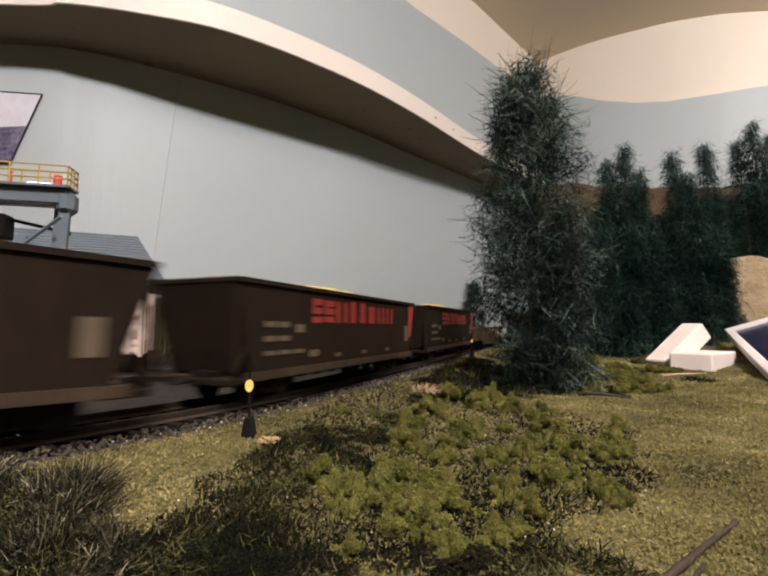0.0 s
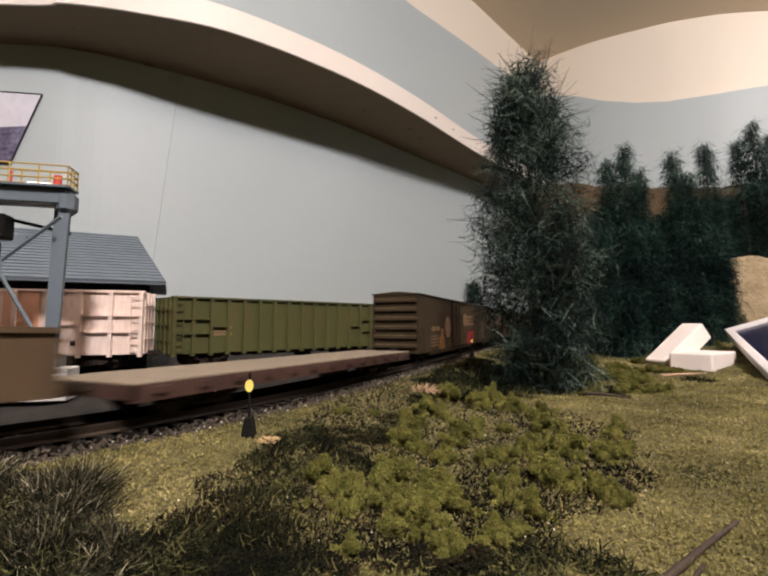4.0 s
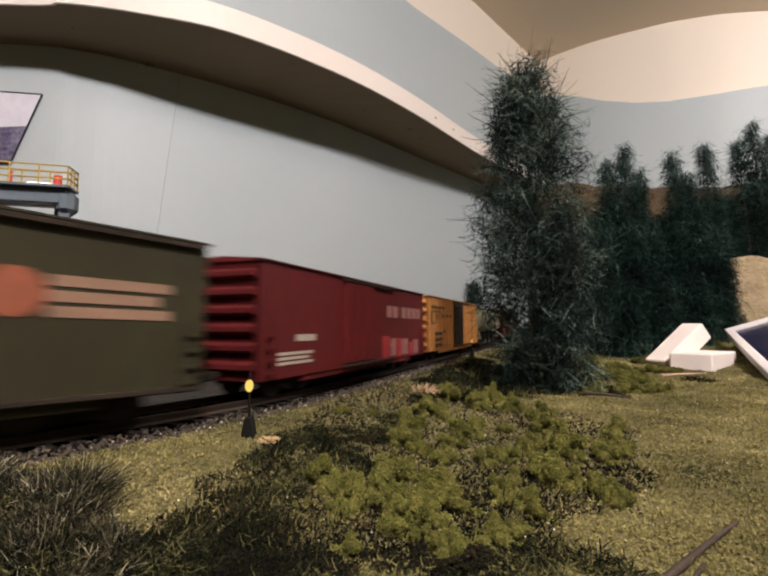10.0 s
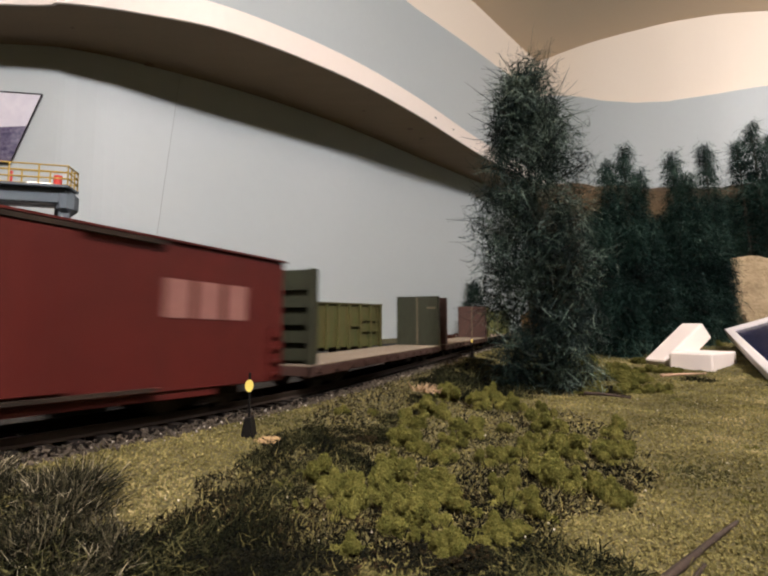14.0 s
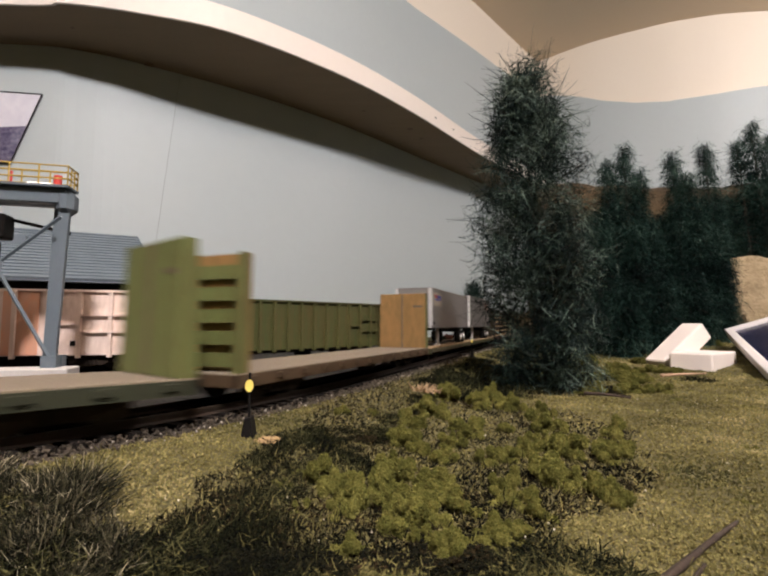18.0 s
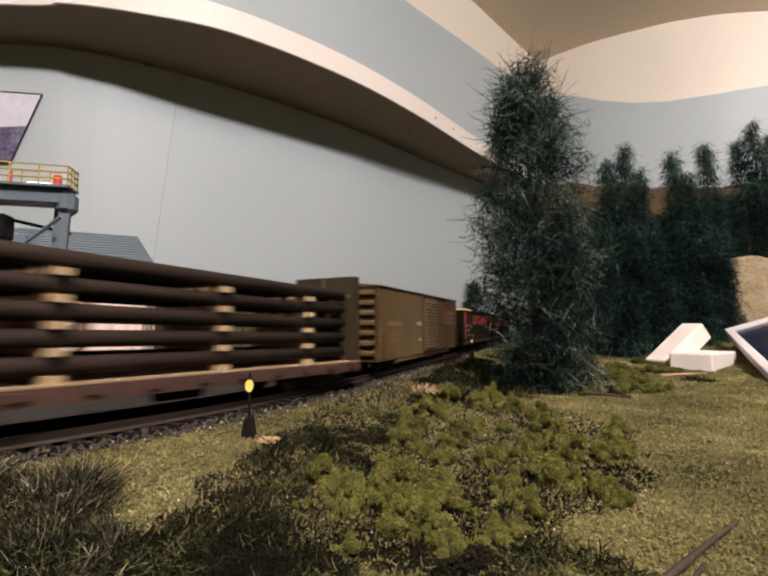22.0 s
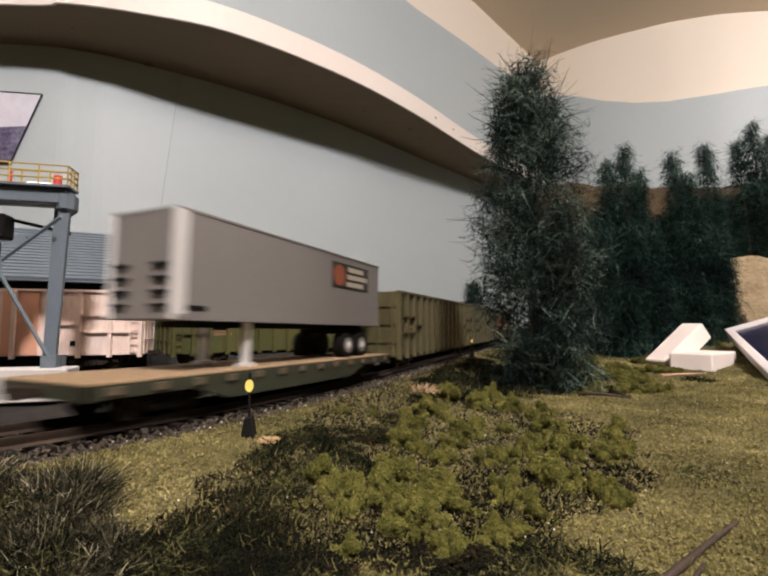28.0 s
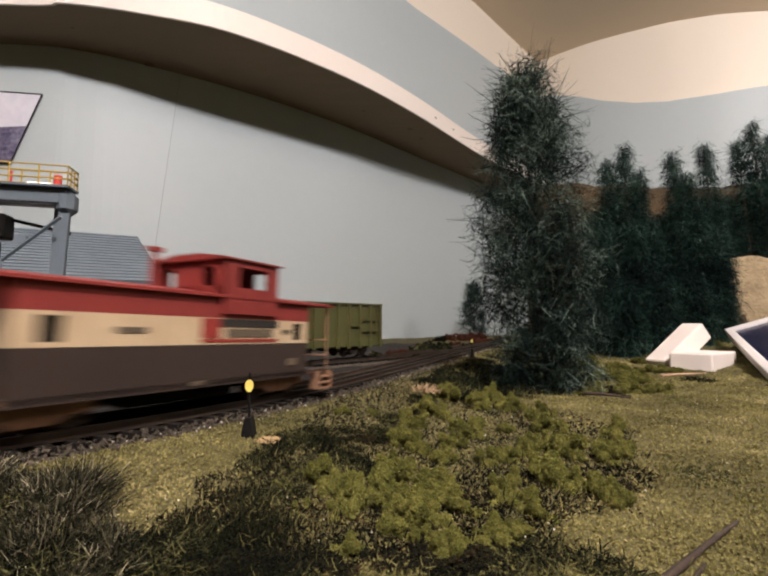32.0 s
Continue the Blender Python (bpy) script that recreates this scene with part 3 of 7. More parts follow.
    white = data_block(-0.083, -0.065, 0.0265, 0.0301, 1, 2) + [(-0.0622, -0.056, 0.0245, 0.0277)] + data_block(-0.083, -0.065, 0.0214, 0.0247, 1, 2) \
        + data_block(-0.083, -0.054, 0.0164, 0.0190, 1, 3) + [(-0.0514, -0.0440, 0.0145, 0.0172), (-0.028, -0.0235, 0.0134, 0.0150), (0.001, 0.006, 0.0134, 0.0150), (0.034, 0.039, 0.0134, 0.0150), (0.068, 0.0735, 0.0182, 0.0279)]
    white = [(a + 0.006, b + 0.006, c, d) for a, b, c, d in white]
    marks(w, -W, ("lettering", K_RED, "red block lettering", cut), ("data_marks", K_DULL, "small white data marks", white))
    ends = [[(L / 2 - 0.011, z1 - 0.001), (L / 2 - 0.001, z1 - 0.001), (L / 2 - 0.008, z0 + 0.010), (L / 2 - 0.011, z0 + 0.010)]] if tail else []
    if stripe:
        ends.append([(-L / 2 + 0.0025, z1 - 0.001), (-L / 2 + 0.0135, z1 - 0.001), (-L / 2 + 0.0105, z0 + 0.003), (-L / 2 + 0.0085, z0 + 0.003)])
    for quad in ends:
        part("end_stripe", prism(bmesh.new(), quad, "y", -W - 0.0003, -W + 0.0002), K_RED, w, "red stripe at the side's end")
    return w, half


def mill_gondola(label, L):
    w, half = wagon("mill_gondola", label, L)
    z1, ze, zb = 0.0245, 0.0095, 0.0035
    bm = bmesh.new()
    for lo, hi in ((-W, -W + 0.001), (W - 0.001, W)):
        prism(bm, [(-L / 2, z1), (-L / 2, ze), (-L / 2 + 0.036, ze), (-L / 2 + 0.050, zb), (L / 2 - 0.050, zb), (L / 2 - 0.036, ze), (L / 2, ze), (L / 2, z1)], "y", lo, hi)
    box(bm, -L / 2 + 0.001, L / 2 - 0.001, -W + 0.001, W - 0.001, ze + 0.001, ze + 0.002)
    part("body", bm, P_MILL, w)
    bm = bmesh.new()
    for sd in (-1, 1):
        lo, hi = (-W - 0.0008, -W + 0.0012) if sd < 0 else (W - 0.0012, W + 0.0008)
        box(bm, -L / 2, L / 2, lo, hi, z1 - 0.0006, z1 + 0.0007)
    part("top_rim", bm, P_MILL, w)
    for sx in (-1, 1):
        ribbed_end(w, sx * (L / 2 - 0.0006), sx, ze, z1, P_MILL, 4)
    disc(w, "round_logo", K_TAN, "faded tan round emblem", 0.0525, 0.0158, 0.0064, 0.0045, -W)
    marks(w, -W, ("lettering", K_TAN, "faded tan lettering", bars(0.060, 0.082, 0.0115, 0.0200, 3)), ("data_marks", K_DULL, "", bars(-0.0690, -0.0575, 0.0125, 0.0205, 2, 0.6) + bars(-0.0545, -0.0415, 0.0095, 0.0205, 4, 0.4)))
    return w, half


def flat_body(w, L, z, side, deck, belly=False, pockets=None, thick=0.0052):
    bm = bmesh.new()
    for lo, hi in ((-W, -W + 0.0016), (W - 0.0016, W)):
        if belly:
            prism(bm, [(-L / 2, z - 0.0006), (-L / 2, z - 0.0042), (-L / 2 + 0.034, z - 0.0042), (-L / 2 + 0.050, z - 0.0088), (L / 2 - 0.050, z - 0.0088), (L / 2 - 0.034, z - 0.0042),
                       (L / 2, z - 0.0042), (L / 2, z - 0.0006)], "y", lo, hi)
        else:
            box(bm, -L / 2, L / 2, lo, hi, z - thick, z - 0.0006)
    for sx in (-1, 1):
        box(bm, min(sx * L / 2, sx * (L / 2 - 0.0015)), max(sx * L / 2, sx * (L / 2 - 0.0015)), -W, W, z - 0.0045, z - 0.0006)
    part("frame", bm, side, w)
    me = finish(B(-0.0010, 0.0010, -W + 0.0002, W - 0.0002, z - 0.0014, z, 0.0002), deck)
    n = int(L / 0.00285)
    for i in range(n):
        o = new("deck_board", me)
        o.parent, o.location = w, (-L / 2 + L * (i + 0.5) / n, 0, random.uniform(-0.0001, 0.0001))
        o.scale = (L / n / 0.0021, 1, 1)
    if pockets:
        pm = finish(B(-0.0018, 0.0018, -0.0008, 0.0, -0.0034, -0.0012, 0.0002), pockets)
        k = 13
        for i in range(k):
            for sd in (-1, 1):
                o = new("stake_pocket", pm)
                o.parent = w
                o.matrix_basis = pose(-L / 2 + L * (i + 0.5) / k, sd * W, z, 0, 0, 0 if sd < 0 else 180)


def bulkhead(w, x, sx, z, h, material, inner):
    """An end wall of a flat car: plain face inside, posts and ribs outside."""
    lo, hi = sorted((x, x - sx * 0.0016))
    bm = B(lo, hi, -W + 0.0003, W - 0.0003, z, h, 0.0002)
    b = part("bulkhead", bm, inner, w)
    part("centre_strip", B(hi - 0.0001 if sx < 0 else lo - 0.0003, hi + 0.0003 if sx < 0 else lo + 0.0001, -0.0006, 0.0006, z, h - 0.0004), K_DULL, b, "pale painted centre strip")
    for y in (-W + 0.0012, W - 0.0012):
        part("end_post", prism(bmesh.new(), [(x, h), (x + sx * 0.0026, h), (x + sx * 0.0044, z), (x, z)], "y", y - 0.0010, y + 0.0010), material, b)
    for i in range(5):
        zz = z + (h - z) * (i + 0.55) / 5.4
        lo, hi = sorted((x, x + sx * 0.0018))
        part("end_rib", B(lo, hi, -W + 0.0008, W - 0.0008, zz - 0.0025, zz + 0.0022), material, b)
    bm = B(min(x - sx * 0.0018, x - sx * 0.0015), max(x - sx * 0.0018, x - sx * 0.0015), -0.0150, -0.0080, h - 0.0105, h - 0.0088)
    part("plate", bm, K_DULL, b)


def bulkhead_flat(label, L, side, material, inner, h=0.0520, deck=None):
    w, half = wagon("bulkhead_flat_car", label, L)
    flat_body(w, L, 0.0115, side, deck or P_DECK, thick=0.0048, pockets=side)
    for sx in (-1, 1):
        bulkhead(w, sx * (L / 2 - 0.005), sx, 0.0115, h, material, inner)
    return w, half


def trailer(label, L, z, h, m, logo):
    """A semi-trailer that rides on a flat car; its empty stands on the deck. Nose at -x, doors and wheels at +x."""
    t = thing("semi_trailer", label, "trailer", group="trailers on the flat cars")
    hw = 0.0143
    LENGTH[t.name] = L
    part("body", B(-L / 2, L / 2, -hw, hw, z, h, 0.0004), P_SILVER, t, "grey aluminium box body")
    part("roof", B(-L / 2 - 0.0002, L / 2 + 0.0002, -hw - 0.0003, hw + 0.0003, h - 0.0004, h + 0.0004), P_SILVER, t)
    for sd in (-1, 1):
        # nose corners brighter than the body: their highlight is put into the colour
        part("nose_edge", B(-L / 2 - 0.0006, -L / 2 + 0.0042, min(sd * hw, sd * (hw - 0.002)) - (0.0004 if sd < 0 else 0), max(sd * hw, sd * (hw - 0.002)) + (0.0004 if sd > 0 else 0), z, h, 0.0004), P_BRIGHT, t, "metal corner painted bright as the nose highlight")
        part("bottom_rail", B(-L / 2, L / 2, sd * hw - 0.0004, sd * hw + 0.0004, z, z + 0.0018), P_BRIGHT if sd > 0 else P_SILVER, t)
    bm = bmesh.new()
    for i in range(4):
        zz = z + 0.004 + i * 0.0042
        box(bm, -L / 2 - 0.0012, -L / 2, -hw + 0.003, -hw + 0.009, zz, zz + 0.0009)
        box(bm, -L / 2 - 0.0012, -L / 2, hw - 0.009, hw - 0.003, zz, zz + 0.0009)
    part("nose_fittings", bm, M_BLACK, t)
    bm = B(-L / 2 + 0.012, L / 2 - 0.004, -0.006, 0.006, z - 0.0022, z)
    box(bm, L / 2 - 0.042, L / 2 - 0.006, -0.0085, 0.0085, z - 0.0045, z - 0.0018)
    part("underframe", bm, M_BLACK, t)
    for x in (L / 2 - 0.034, L / 2 - 0.0195):
        for sd in (-1, 1):
            ty = part("tyre", rod(bmesh.new(), (x, sd * 0.0085, 0.0060), (x, sd * 0.0140, 0.0060), 0.0060, 22), M_BLACK, t)
            bm = rod(bmesh.new(), (x, sd * 0.0139, 0.0060), (x, sd * 0.0143, 0.0060), 0.0038, 16)
            part("wheel_disc", bm, P_SILVER, ty, "dull metal wheel disc")
            part("hub", rod(bmesh.new(), (x, sd * 0.0143, 0.0060), (x, sd * 0.0150, 0.0060), 0.0020, 12, 0.0012), P_BRIGHT, ty, "bright metal hub")
    for sd in (-1, 1):
        bm = B(-L / 2 + 0.035, -L / 2 + 0.0375, sd * 0.010 - 0.001, sd * 0.010 + 0.001, 0.0012, z)
        box(bm, -L / 2 + 0.033, -L / 2 + 0.0395, sd * 0.010 - 0.0018, sd * 0.010 + 0.0018, 0.0, 0.0012)
        part("landing_leg", bm, P_BRIGHT, t)
    x0, x1, z0, z1 = logo[1:]
    if logo[0] == "sign":
        marks(t, -hw, ("side_sign", K_WHITE, "white sign with red and blue", [(x0, x1, z0, z1)]))
        marks(t, -hw - 0.0002, ("sign_mark", K_RED, "", [(x0 + 0.002, x0 + (x1 - x0) * 0.45, z1 - 0.0045, z1 - 0.0018)]),
              ("sign_mark", K_BLUE, "", [(x0 + (x1 - x0) * 0.45, x1 - 0.002, z1 - 0.0045, z1 - 0.0022), (x0 + 0.003, x1 - 0.003, z1 - 0.0062, z1 - 0.0052)]))
    else:
        marks(t, -hw, ("logo_board", K_BLACK, "black logo board", [(x0, x1, z0, z1)]))
        disc(t, "round_logo", K_ORED, "orange red round emblem", x0 + (x1 - x0) * 0.17, (z0 + z1) / 2, (x1 - x0) * 0.15, (z1 - z0) * 0.42, -hw - 0.0002)
        marks(t, -hw - 0.0002, ("lettering", K_WHITE, "white lettering", [(x0 + (x1 - x0) * (0.36 + 0.02 * i), x0 + (x1 - x0) * (0.84 + 0.12 * (i % 2)), z0 + (z1 - z0) * (0.10 + 0.30 * i), z0 + (z1 - z0) * (0.29 + 0.30 * i)) for i in range(3)]))
    bm = B(-L / 2 + 0.002, -L / 2 + 0.012, -0.0145, -0.0140, z + 0.003, z + 0.0046)
    part("nose_plate", bm, M_BLACK, t)
    return t


def chip_gondola(name, label, L, z0, z1, body_m, patch, n=15, ledges=True, group=True):
    w, half = wagon(name, label, L)
    for lo, hi in ((-W + 0.0006, -W + 0.0014), (W - 0.0014, W - 0.0006)):
        part("side_wall", B(-L / 2, L / 2, lo, hi, z0, z1), body_m, w)
    for sx in (-1, 1):
        lo, hi = sorted((sx * L / 2, sx * (L / 2 - 0.001)))
        e = part("end_wall", B(lo, hi, -W + 0.0014, W - 0.0014, z0, z1), body_m, w)
        for k in range(4):
            y = (k - 1.5) * 0.0092
            part("end_post", B(*sorted((sx * L / 2, sx * (L / 2 + 0.0011))), y - 0.0008, y + 0.0008, z0, z1), body_m, e)
        for k in range(3):
            z = z0 + (z1 - z0) * (k + 0.8) / 3.6
            part("end_rib", B(*sorted((sx * L / 2, sx * (L / 2 + 0.0009))), -W + 0.001, W - 0.001, z - 0.0006, z + 0.0006), body_m, e)
    part("floor_plate", B(-L / 2 + 0.001, L / 2 - 0.001, -W + 0.0014, W - 0.0014, z0 + 0.0005, z0 + 0.0015), body_m, w)
    for sd in (-1, 1):
        rm = finish(prism(bmesh.new(), [(-0.0016, sd * (W - 0.0007)), (-0.0011, sd * (W + 0.0016)), (0.0011, sd * (W + 0.0016)), (0.0016, sd * (W - 0.0007))], "z", z0 - 0.0016, z1 - 0.0006), body_m)
        for i in range(n + 1):
            o = new("side_rib", rm)
            o.parent, o.location = w, (-L / 2 + 0.0012 + (L - 0.0024) * i / n, 0, 0)
        lo, hi = sorted((sd * (W - 0.0012), sd * (W + 0.0012)))
        part("top_rim", B(-L / 2 - 0.001, L / 2 + 0.001, lo, hi, z1 - 0.0008, z1 + 0.0006), body_m, w)
        if ledges:
            dx = (L - 0.0024) / n
            bm = bmesh.new()
            lo, hi = sorted((sd * (W - 0.0007), sd * (W + 0.0018)))
            for sx in (-1, 1):
                for k in (0.36, 0.62):
                    box(bm, *sorted((sx * (L / 2 - 0.0012), sx * (L / 2 - 0.0012 - dx * 2))), lo, hi, z0 + (z1 - z0) * k - 0.0007, z0 + (z1 - z0) * k + 0.0005)
                box(bm, *sorted((sx * (L / 2 - 0.0012 - dx * 2), sx * (L / 2 - 0.0012 - dx * 3))), lo, hi, z0 + (z1 - z0) * 0.48 - 0.0006, z0 + (z1 - z0) * 0.48 + 0.0005)
            part("side_ledges", bm, body_m, w)
    lm = ladder_mesh((z1 - z0) * 0.96, 8, body_m)
    for sx in (-1, 1):
        for sd in (-1, 1):
            o = new("ladder", lm)
            o.parent = w
            o.matrix_basis = pose(sx * (L / 2 - 0.0045), sd * (W + 0.0003), z0, 0, 0, 0 if sd < 0 else 180)
    for p in patch:
        marks(w, -W + 0.0006, p)
    return w, half


def hopper(label, L):
    w, half = wagon("cylindrical_hopper", label, L)
    zc, rz, ry = 0.0325, 0.0165, W
    bm = bmesh.new()
    rings = []
    for x, k in ((-L / 2, 0.30), (-L / 2 + 0.0012, 0.66), (-L / 2 + 0.004, 0.88), (-L / 2 + 0.008, 0.98), (-L / 2 + 0.012, 1.0), (0, 1.0), (L / 2 - 0.012, 1.0), (L / 2 - 0.008, 0.98), (L / 2 - 0.004, 0.88),
                 (L / 2 - 0.0012, 0.66), (L / 2, 0.30)):
        ring = []
        for a in range(28):
            c, s = math.cos(a * math.pi / 14), math.sin(a * math.pi / 14)
            ring.append(bm.verts.new((x, ry * k * (abs(c) ** 0.8) * (1 if c > 0 else -1), zc + rz * k * (abs(s) ** 0.8) * (1 if s > 0 else -1))))
        rings.append(ring)
    for a, b in zip(rings, rings[1:]):
        for k in range(28):
            bm.faces.new((a[k], a[(k + 1) % 28], b[(k + 1) % 28], b[k]))
    bm.faces.new(rings[0])
    bm.faces.new(rings[-1])
    bmesh.ops.recalc_face_normals(bm, faces=bm.faces[:])
    part("barrel", bm, P_HOP, w, "grey green rounded barrel", smooth=True)
    for sd in (-1, 1):
        part("side_seam", B(-L / 2 + 0.010, L / 2 - 0.010, sd * W - 0.0003, sd * W + 0.0003, zc + 0.0022, zc + 0.0028), P_HOP, w)
    part("running_board", B(-L / 2 + 0.003, L / 2 - 0.003, -0.0060, 0.0060, zc + rz + 0.0004, zc + rz + 0.0016), M_BLACK, w, "dark roof walk")
    for i in range(4):
        x = -L / 2 + L * (i + 1.15) / 5.3
        bm = prism(bmesh.new(), [(x - 0.013, 0.0195), (x + 0.013, 0.0195), (x + 0.005, 0.0060), (x - 0.005, 0.0060)], "y", -0.0125, 0.0125)
        hp = part("discharge_bay", bm, M_BLACK, w)
        bm = rod(bmesh.new(), (x, -0.0128, 0.0060), (x, 0.0128, 0.0060), 0.0026, 10)
        part("outlet_tube", bm, P_SILVER, hp)
    for sx in (-1, 1):
        bm = B(*sorted((sx * L / 2, sx * (L / 2 - 0.024))), -W + 0.002, W - 0.002, 0.0105, 0.0122)
        for sd in (-1, 1):
            rod(bm, (sx * (L / 2 - 0.002), sd * 0.013, 0.012), (sx * (L / 2 - 0.010), sd * 0.010, 0.026), 0.0008)
            rod(bm, (sx * (L / 2 - 0.016), sd * 0.015, 0.012), (sx * (L / 2 - 0.016), sd * 0.013, 0.022), 0.0012)
        part("end_platform", bm, P_HOP, w)
        part("end_ladder", finish_ladder(sx, L), M_BLACK, w)
    disc(w, "round_logo", K_TAN, "gold round emblem", 0.0395, 0.0290, 0.0062, 0.0058, -W - 0.0002)
    marks(w, -W - 0.0001, ("lettering", K_WHITE, "white lettering bars", [(0.0475, 0.068, 0.0320, 0.0350), (0.0480, 0.079, 0.0272, 0.0304), (0.0475, 0.071, 0.0228, 0.0258)]),
          ("data_marks", K_DULL, "", [(-0.0660, -0.0380, 0.0272, 0.0305)] + bars(-0.066, -0.045, 0.0215, 0.0250, 2, 0.5)))
    return w, half


def finish_ladder(sx, L):
    bm = bmesh.new()
    for y in (-0.0135, -0.0090):
        rod(bm, (sx * (L / 2 - 0.0005), y, 0.012), (sx * (L / 2 - 0.0005), y, 0.048), 0.0003, 5)
    for i in range(8):
        z = 0.014 + i * 0.0044
        rod(bm, (sx * (L / 2 - 0.0005), -0.0135, z), (sx * (L / 2 - 0.0005), -0.0090, z), 0.0003, 5)
    return bm


def caboose(label, L):
    w, half = wagon("caboose", label, L, rusty=True, half=0.043)
    a, b = -0.0515, 0.0560          # ends of the house
    z0, zk, zw, z1 = 0.0078, 0.0205, 0.0290, 0.0362
    hw = 0.0163
    bm = B(a, b, -hw, hw, z0, zk, 0.0002)
    box(bm, -L / 2 + 0.002, L / 2 - 0.002, -hw, hw, z0 - 0.0004, z0 + 0.0016)
    part("lower_wall", bm, P_CABB, w, "black brown lower wall band")
    bm = bmesh.new()
    cuts = [(-0.0455, -0.0400), (0.0465, 0.0520)]
    xs = [a] + [c for k in cuts for c in k] + [b]
    for sd in (-1, 1):
        lo, hi = sorted((sd * hw, sd * (hw - 0.001)))
        for i in range(0, len(xs), 2):
            box(bm, xs[i], xs[i + 1], lo, hi, zk, zw)
        for c in cuts:
            box(bm, c[0], c[1], lo, hi, zk, zk + 0.0012)
            box(bm, c[0], c[1], lo, hi, zw - 0.0010, zw)
    for x in (a, b):
        box(bm, x - 0.0006 if x > 0 else x, x if x > 0 else x + 0.0006, -hw, hw, zk, zw)
    part("middle_wall", bm, P_CABW, w, "cream middle wall band")
    part("interior", B(a + 0.002, b - 0.002, -hw + 0.0025, hw - 0.0025, zk, zw), M_BLACK, w)
    part("upper_wall", B(a, b, -hw, hw, zw, z1), P_CABR, w, "red upper wall band")
    bm = prism(bmesh.new(), [(-hw - 0.0014, z1 - 0.0004), (hw + 0.0014, z1 - 0.0004), (hw + 0.0014, z1 + 0.0004), (0, z1 + 0.0030), (-hw - 0.0014, z1 + 0.0004)], "x", -L / 2 + 0.0005, L / 2 - 0.0005)
    part("roof", bm, P_CABR, w, "red roof")
    # cupola
    ca, cb, cz = 0.0088, 0.0349, 0.0487
    cu = part("cupola", bmesh.new(), P_CABR, w, "red cupola")
    bm = bmesh.new()
    for sd in (-1, 1):
        lo, hi = sorted((sd * (hw + 0.0012), sd * (hw + 0.0002)))
        wins = [(0.0150, 0.0295)]
        ks = [ca] + [c for k in wins for c in k] + [cb]
        for i in range(0, len(ks), 2):
            box(bm, ks[i], ks[i + 1], lo, hi, 0.0305, cz)
        for c in wins:
            box(bm, c[0], c[1], lo, hi, 0.0305, 0.0395)
            box(bm, c[0], c[1], lo, hi, cz - 0.0022, cz)
    for x in (ca, cb - 0.001):
        for y0, y1 in ((-hw - 0.001, -0.0125), (-0.0065, 0.0065), (0.0125, hw + 0.001)):
            box(bm, x, x + 0.001, y0, y1, z1, cz)
        box(bm, x, x + 0.001, -hw, hw, z1, 0.0400)
        box(bm, x, x + 0.001, -hw, hw, cz - 0.0022, cz)
    bm.to_mesh(cu.data)
    bm.free()
    bm = prism(bmesh.new(), [(-hw - 0.002, cz), (hw + 0.002, cz), (hw + 0.002, cz + 0.0006), (0.006, cz + 0.0024), (-0.006, cz + 0.0024), (-hw - 0.002, cz + 0.0006)], "x", ca - 0.0015, cb + 0.0015)
    part("cupola_roof", bm, P_CABR, cu)
    bm = rod(bmesh.new(), (0.0020, 0.009, z1), (0.0020, 0.009, 0.0530), 0.0011, 8)
    box(bm, -0.0005, 0.0045, 0.0075, 0.0105, 0.0520, 0.0535)
    part("smoke_jack", bm, P_CABR, w)
    # platforms
    for sx in (-1, 1):
        e = sx * (L / 2 - 0.002)
        inner = a if sx < 0 else b
        part("platform", B(min(e, inner), max(e, inner), -hw, hw, z0, z0 + 0.0014), P_RUST, w)
        bm = bmesh.new()
        for y in (-hw + 0.001, -0.004, 0.004, hw - 0.001):
            rod(bm, (e, y, z0), (e, y, 0.0215), 0.0004, 5)
        for z in (0.0150, 0.0215):
            rod(bm, (e, -hw + 0.001, z), (e, -0.004, z), 0.0004, 5)
            rod(bm, (e, 0.004, z), (e, hw - 0.001, z), 0.0004, 5)
        for y in (-hw + 0.001, hw - 0.001):
            rod(bm, (e, y, 0.0215), (e, y, z1), 0.0005, 5)
        part("platform_railing", bm, P_RUST, w)
        bm = bmesh.new()
        for sd in (-1, 1):
            for k in range(3):
                box(bm, *sorted((e - sx * 0.001, e - sx * 0.009)), sd * hw - 0.0022, sd * hw + 0.0022, 0.0012 + k * 0.0024, 0.0020 + k * 0.0024)
            box(bm, *sorted((e - sx * 0.009, e - sx * 0.0096)), sd * hw - 0.0022, sd * hw + 0.0022, 0.0012, 0.0085)
            box(bm, *sorted((e - sx * 0.001, e - sx * 0.0004)), sd * hw - 0.0022, sd * hw + 0.0022, 0.0012, 0.0085)
        part("steps", bm, P_RUST, w, "dusty rust-coloured steps")
    part("underbody_tank", B(-0.020, 0.022, -0.010, 0.010, 0.0030, 0.0080, 0.001), M_BLACK, w)
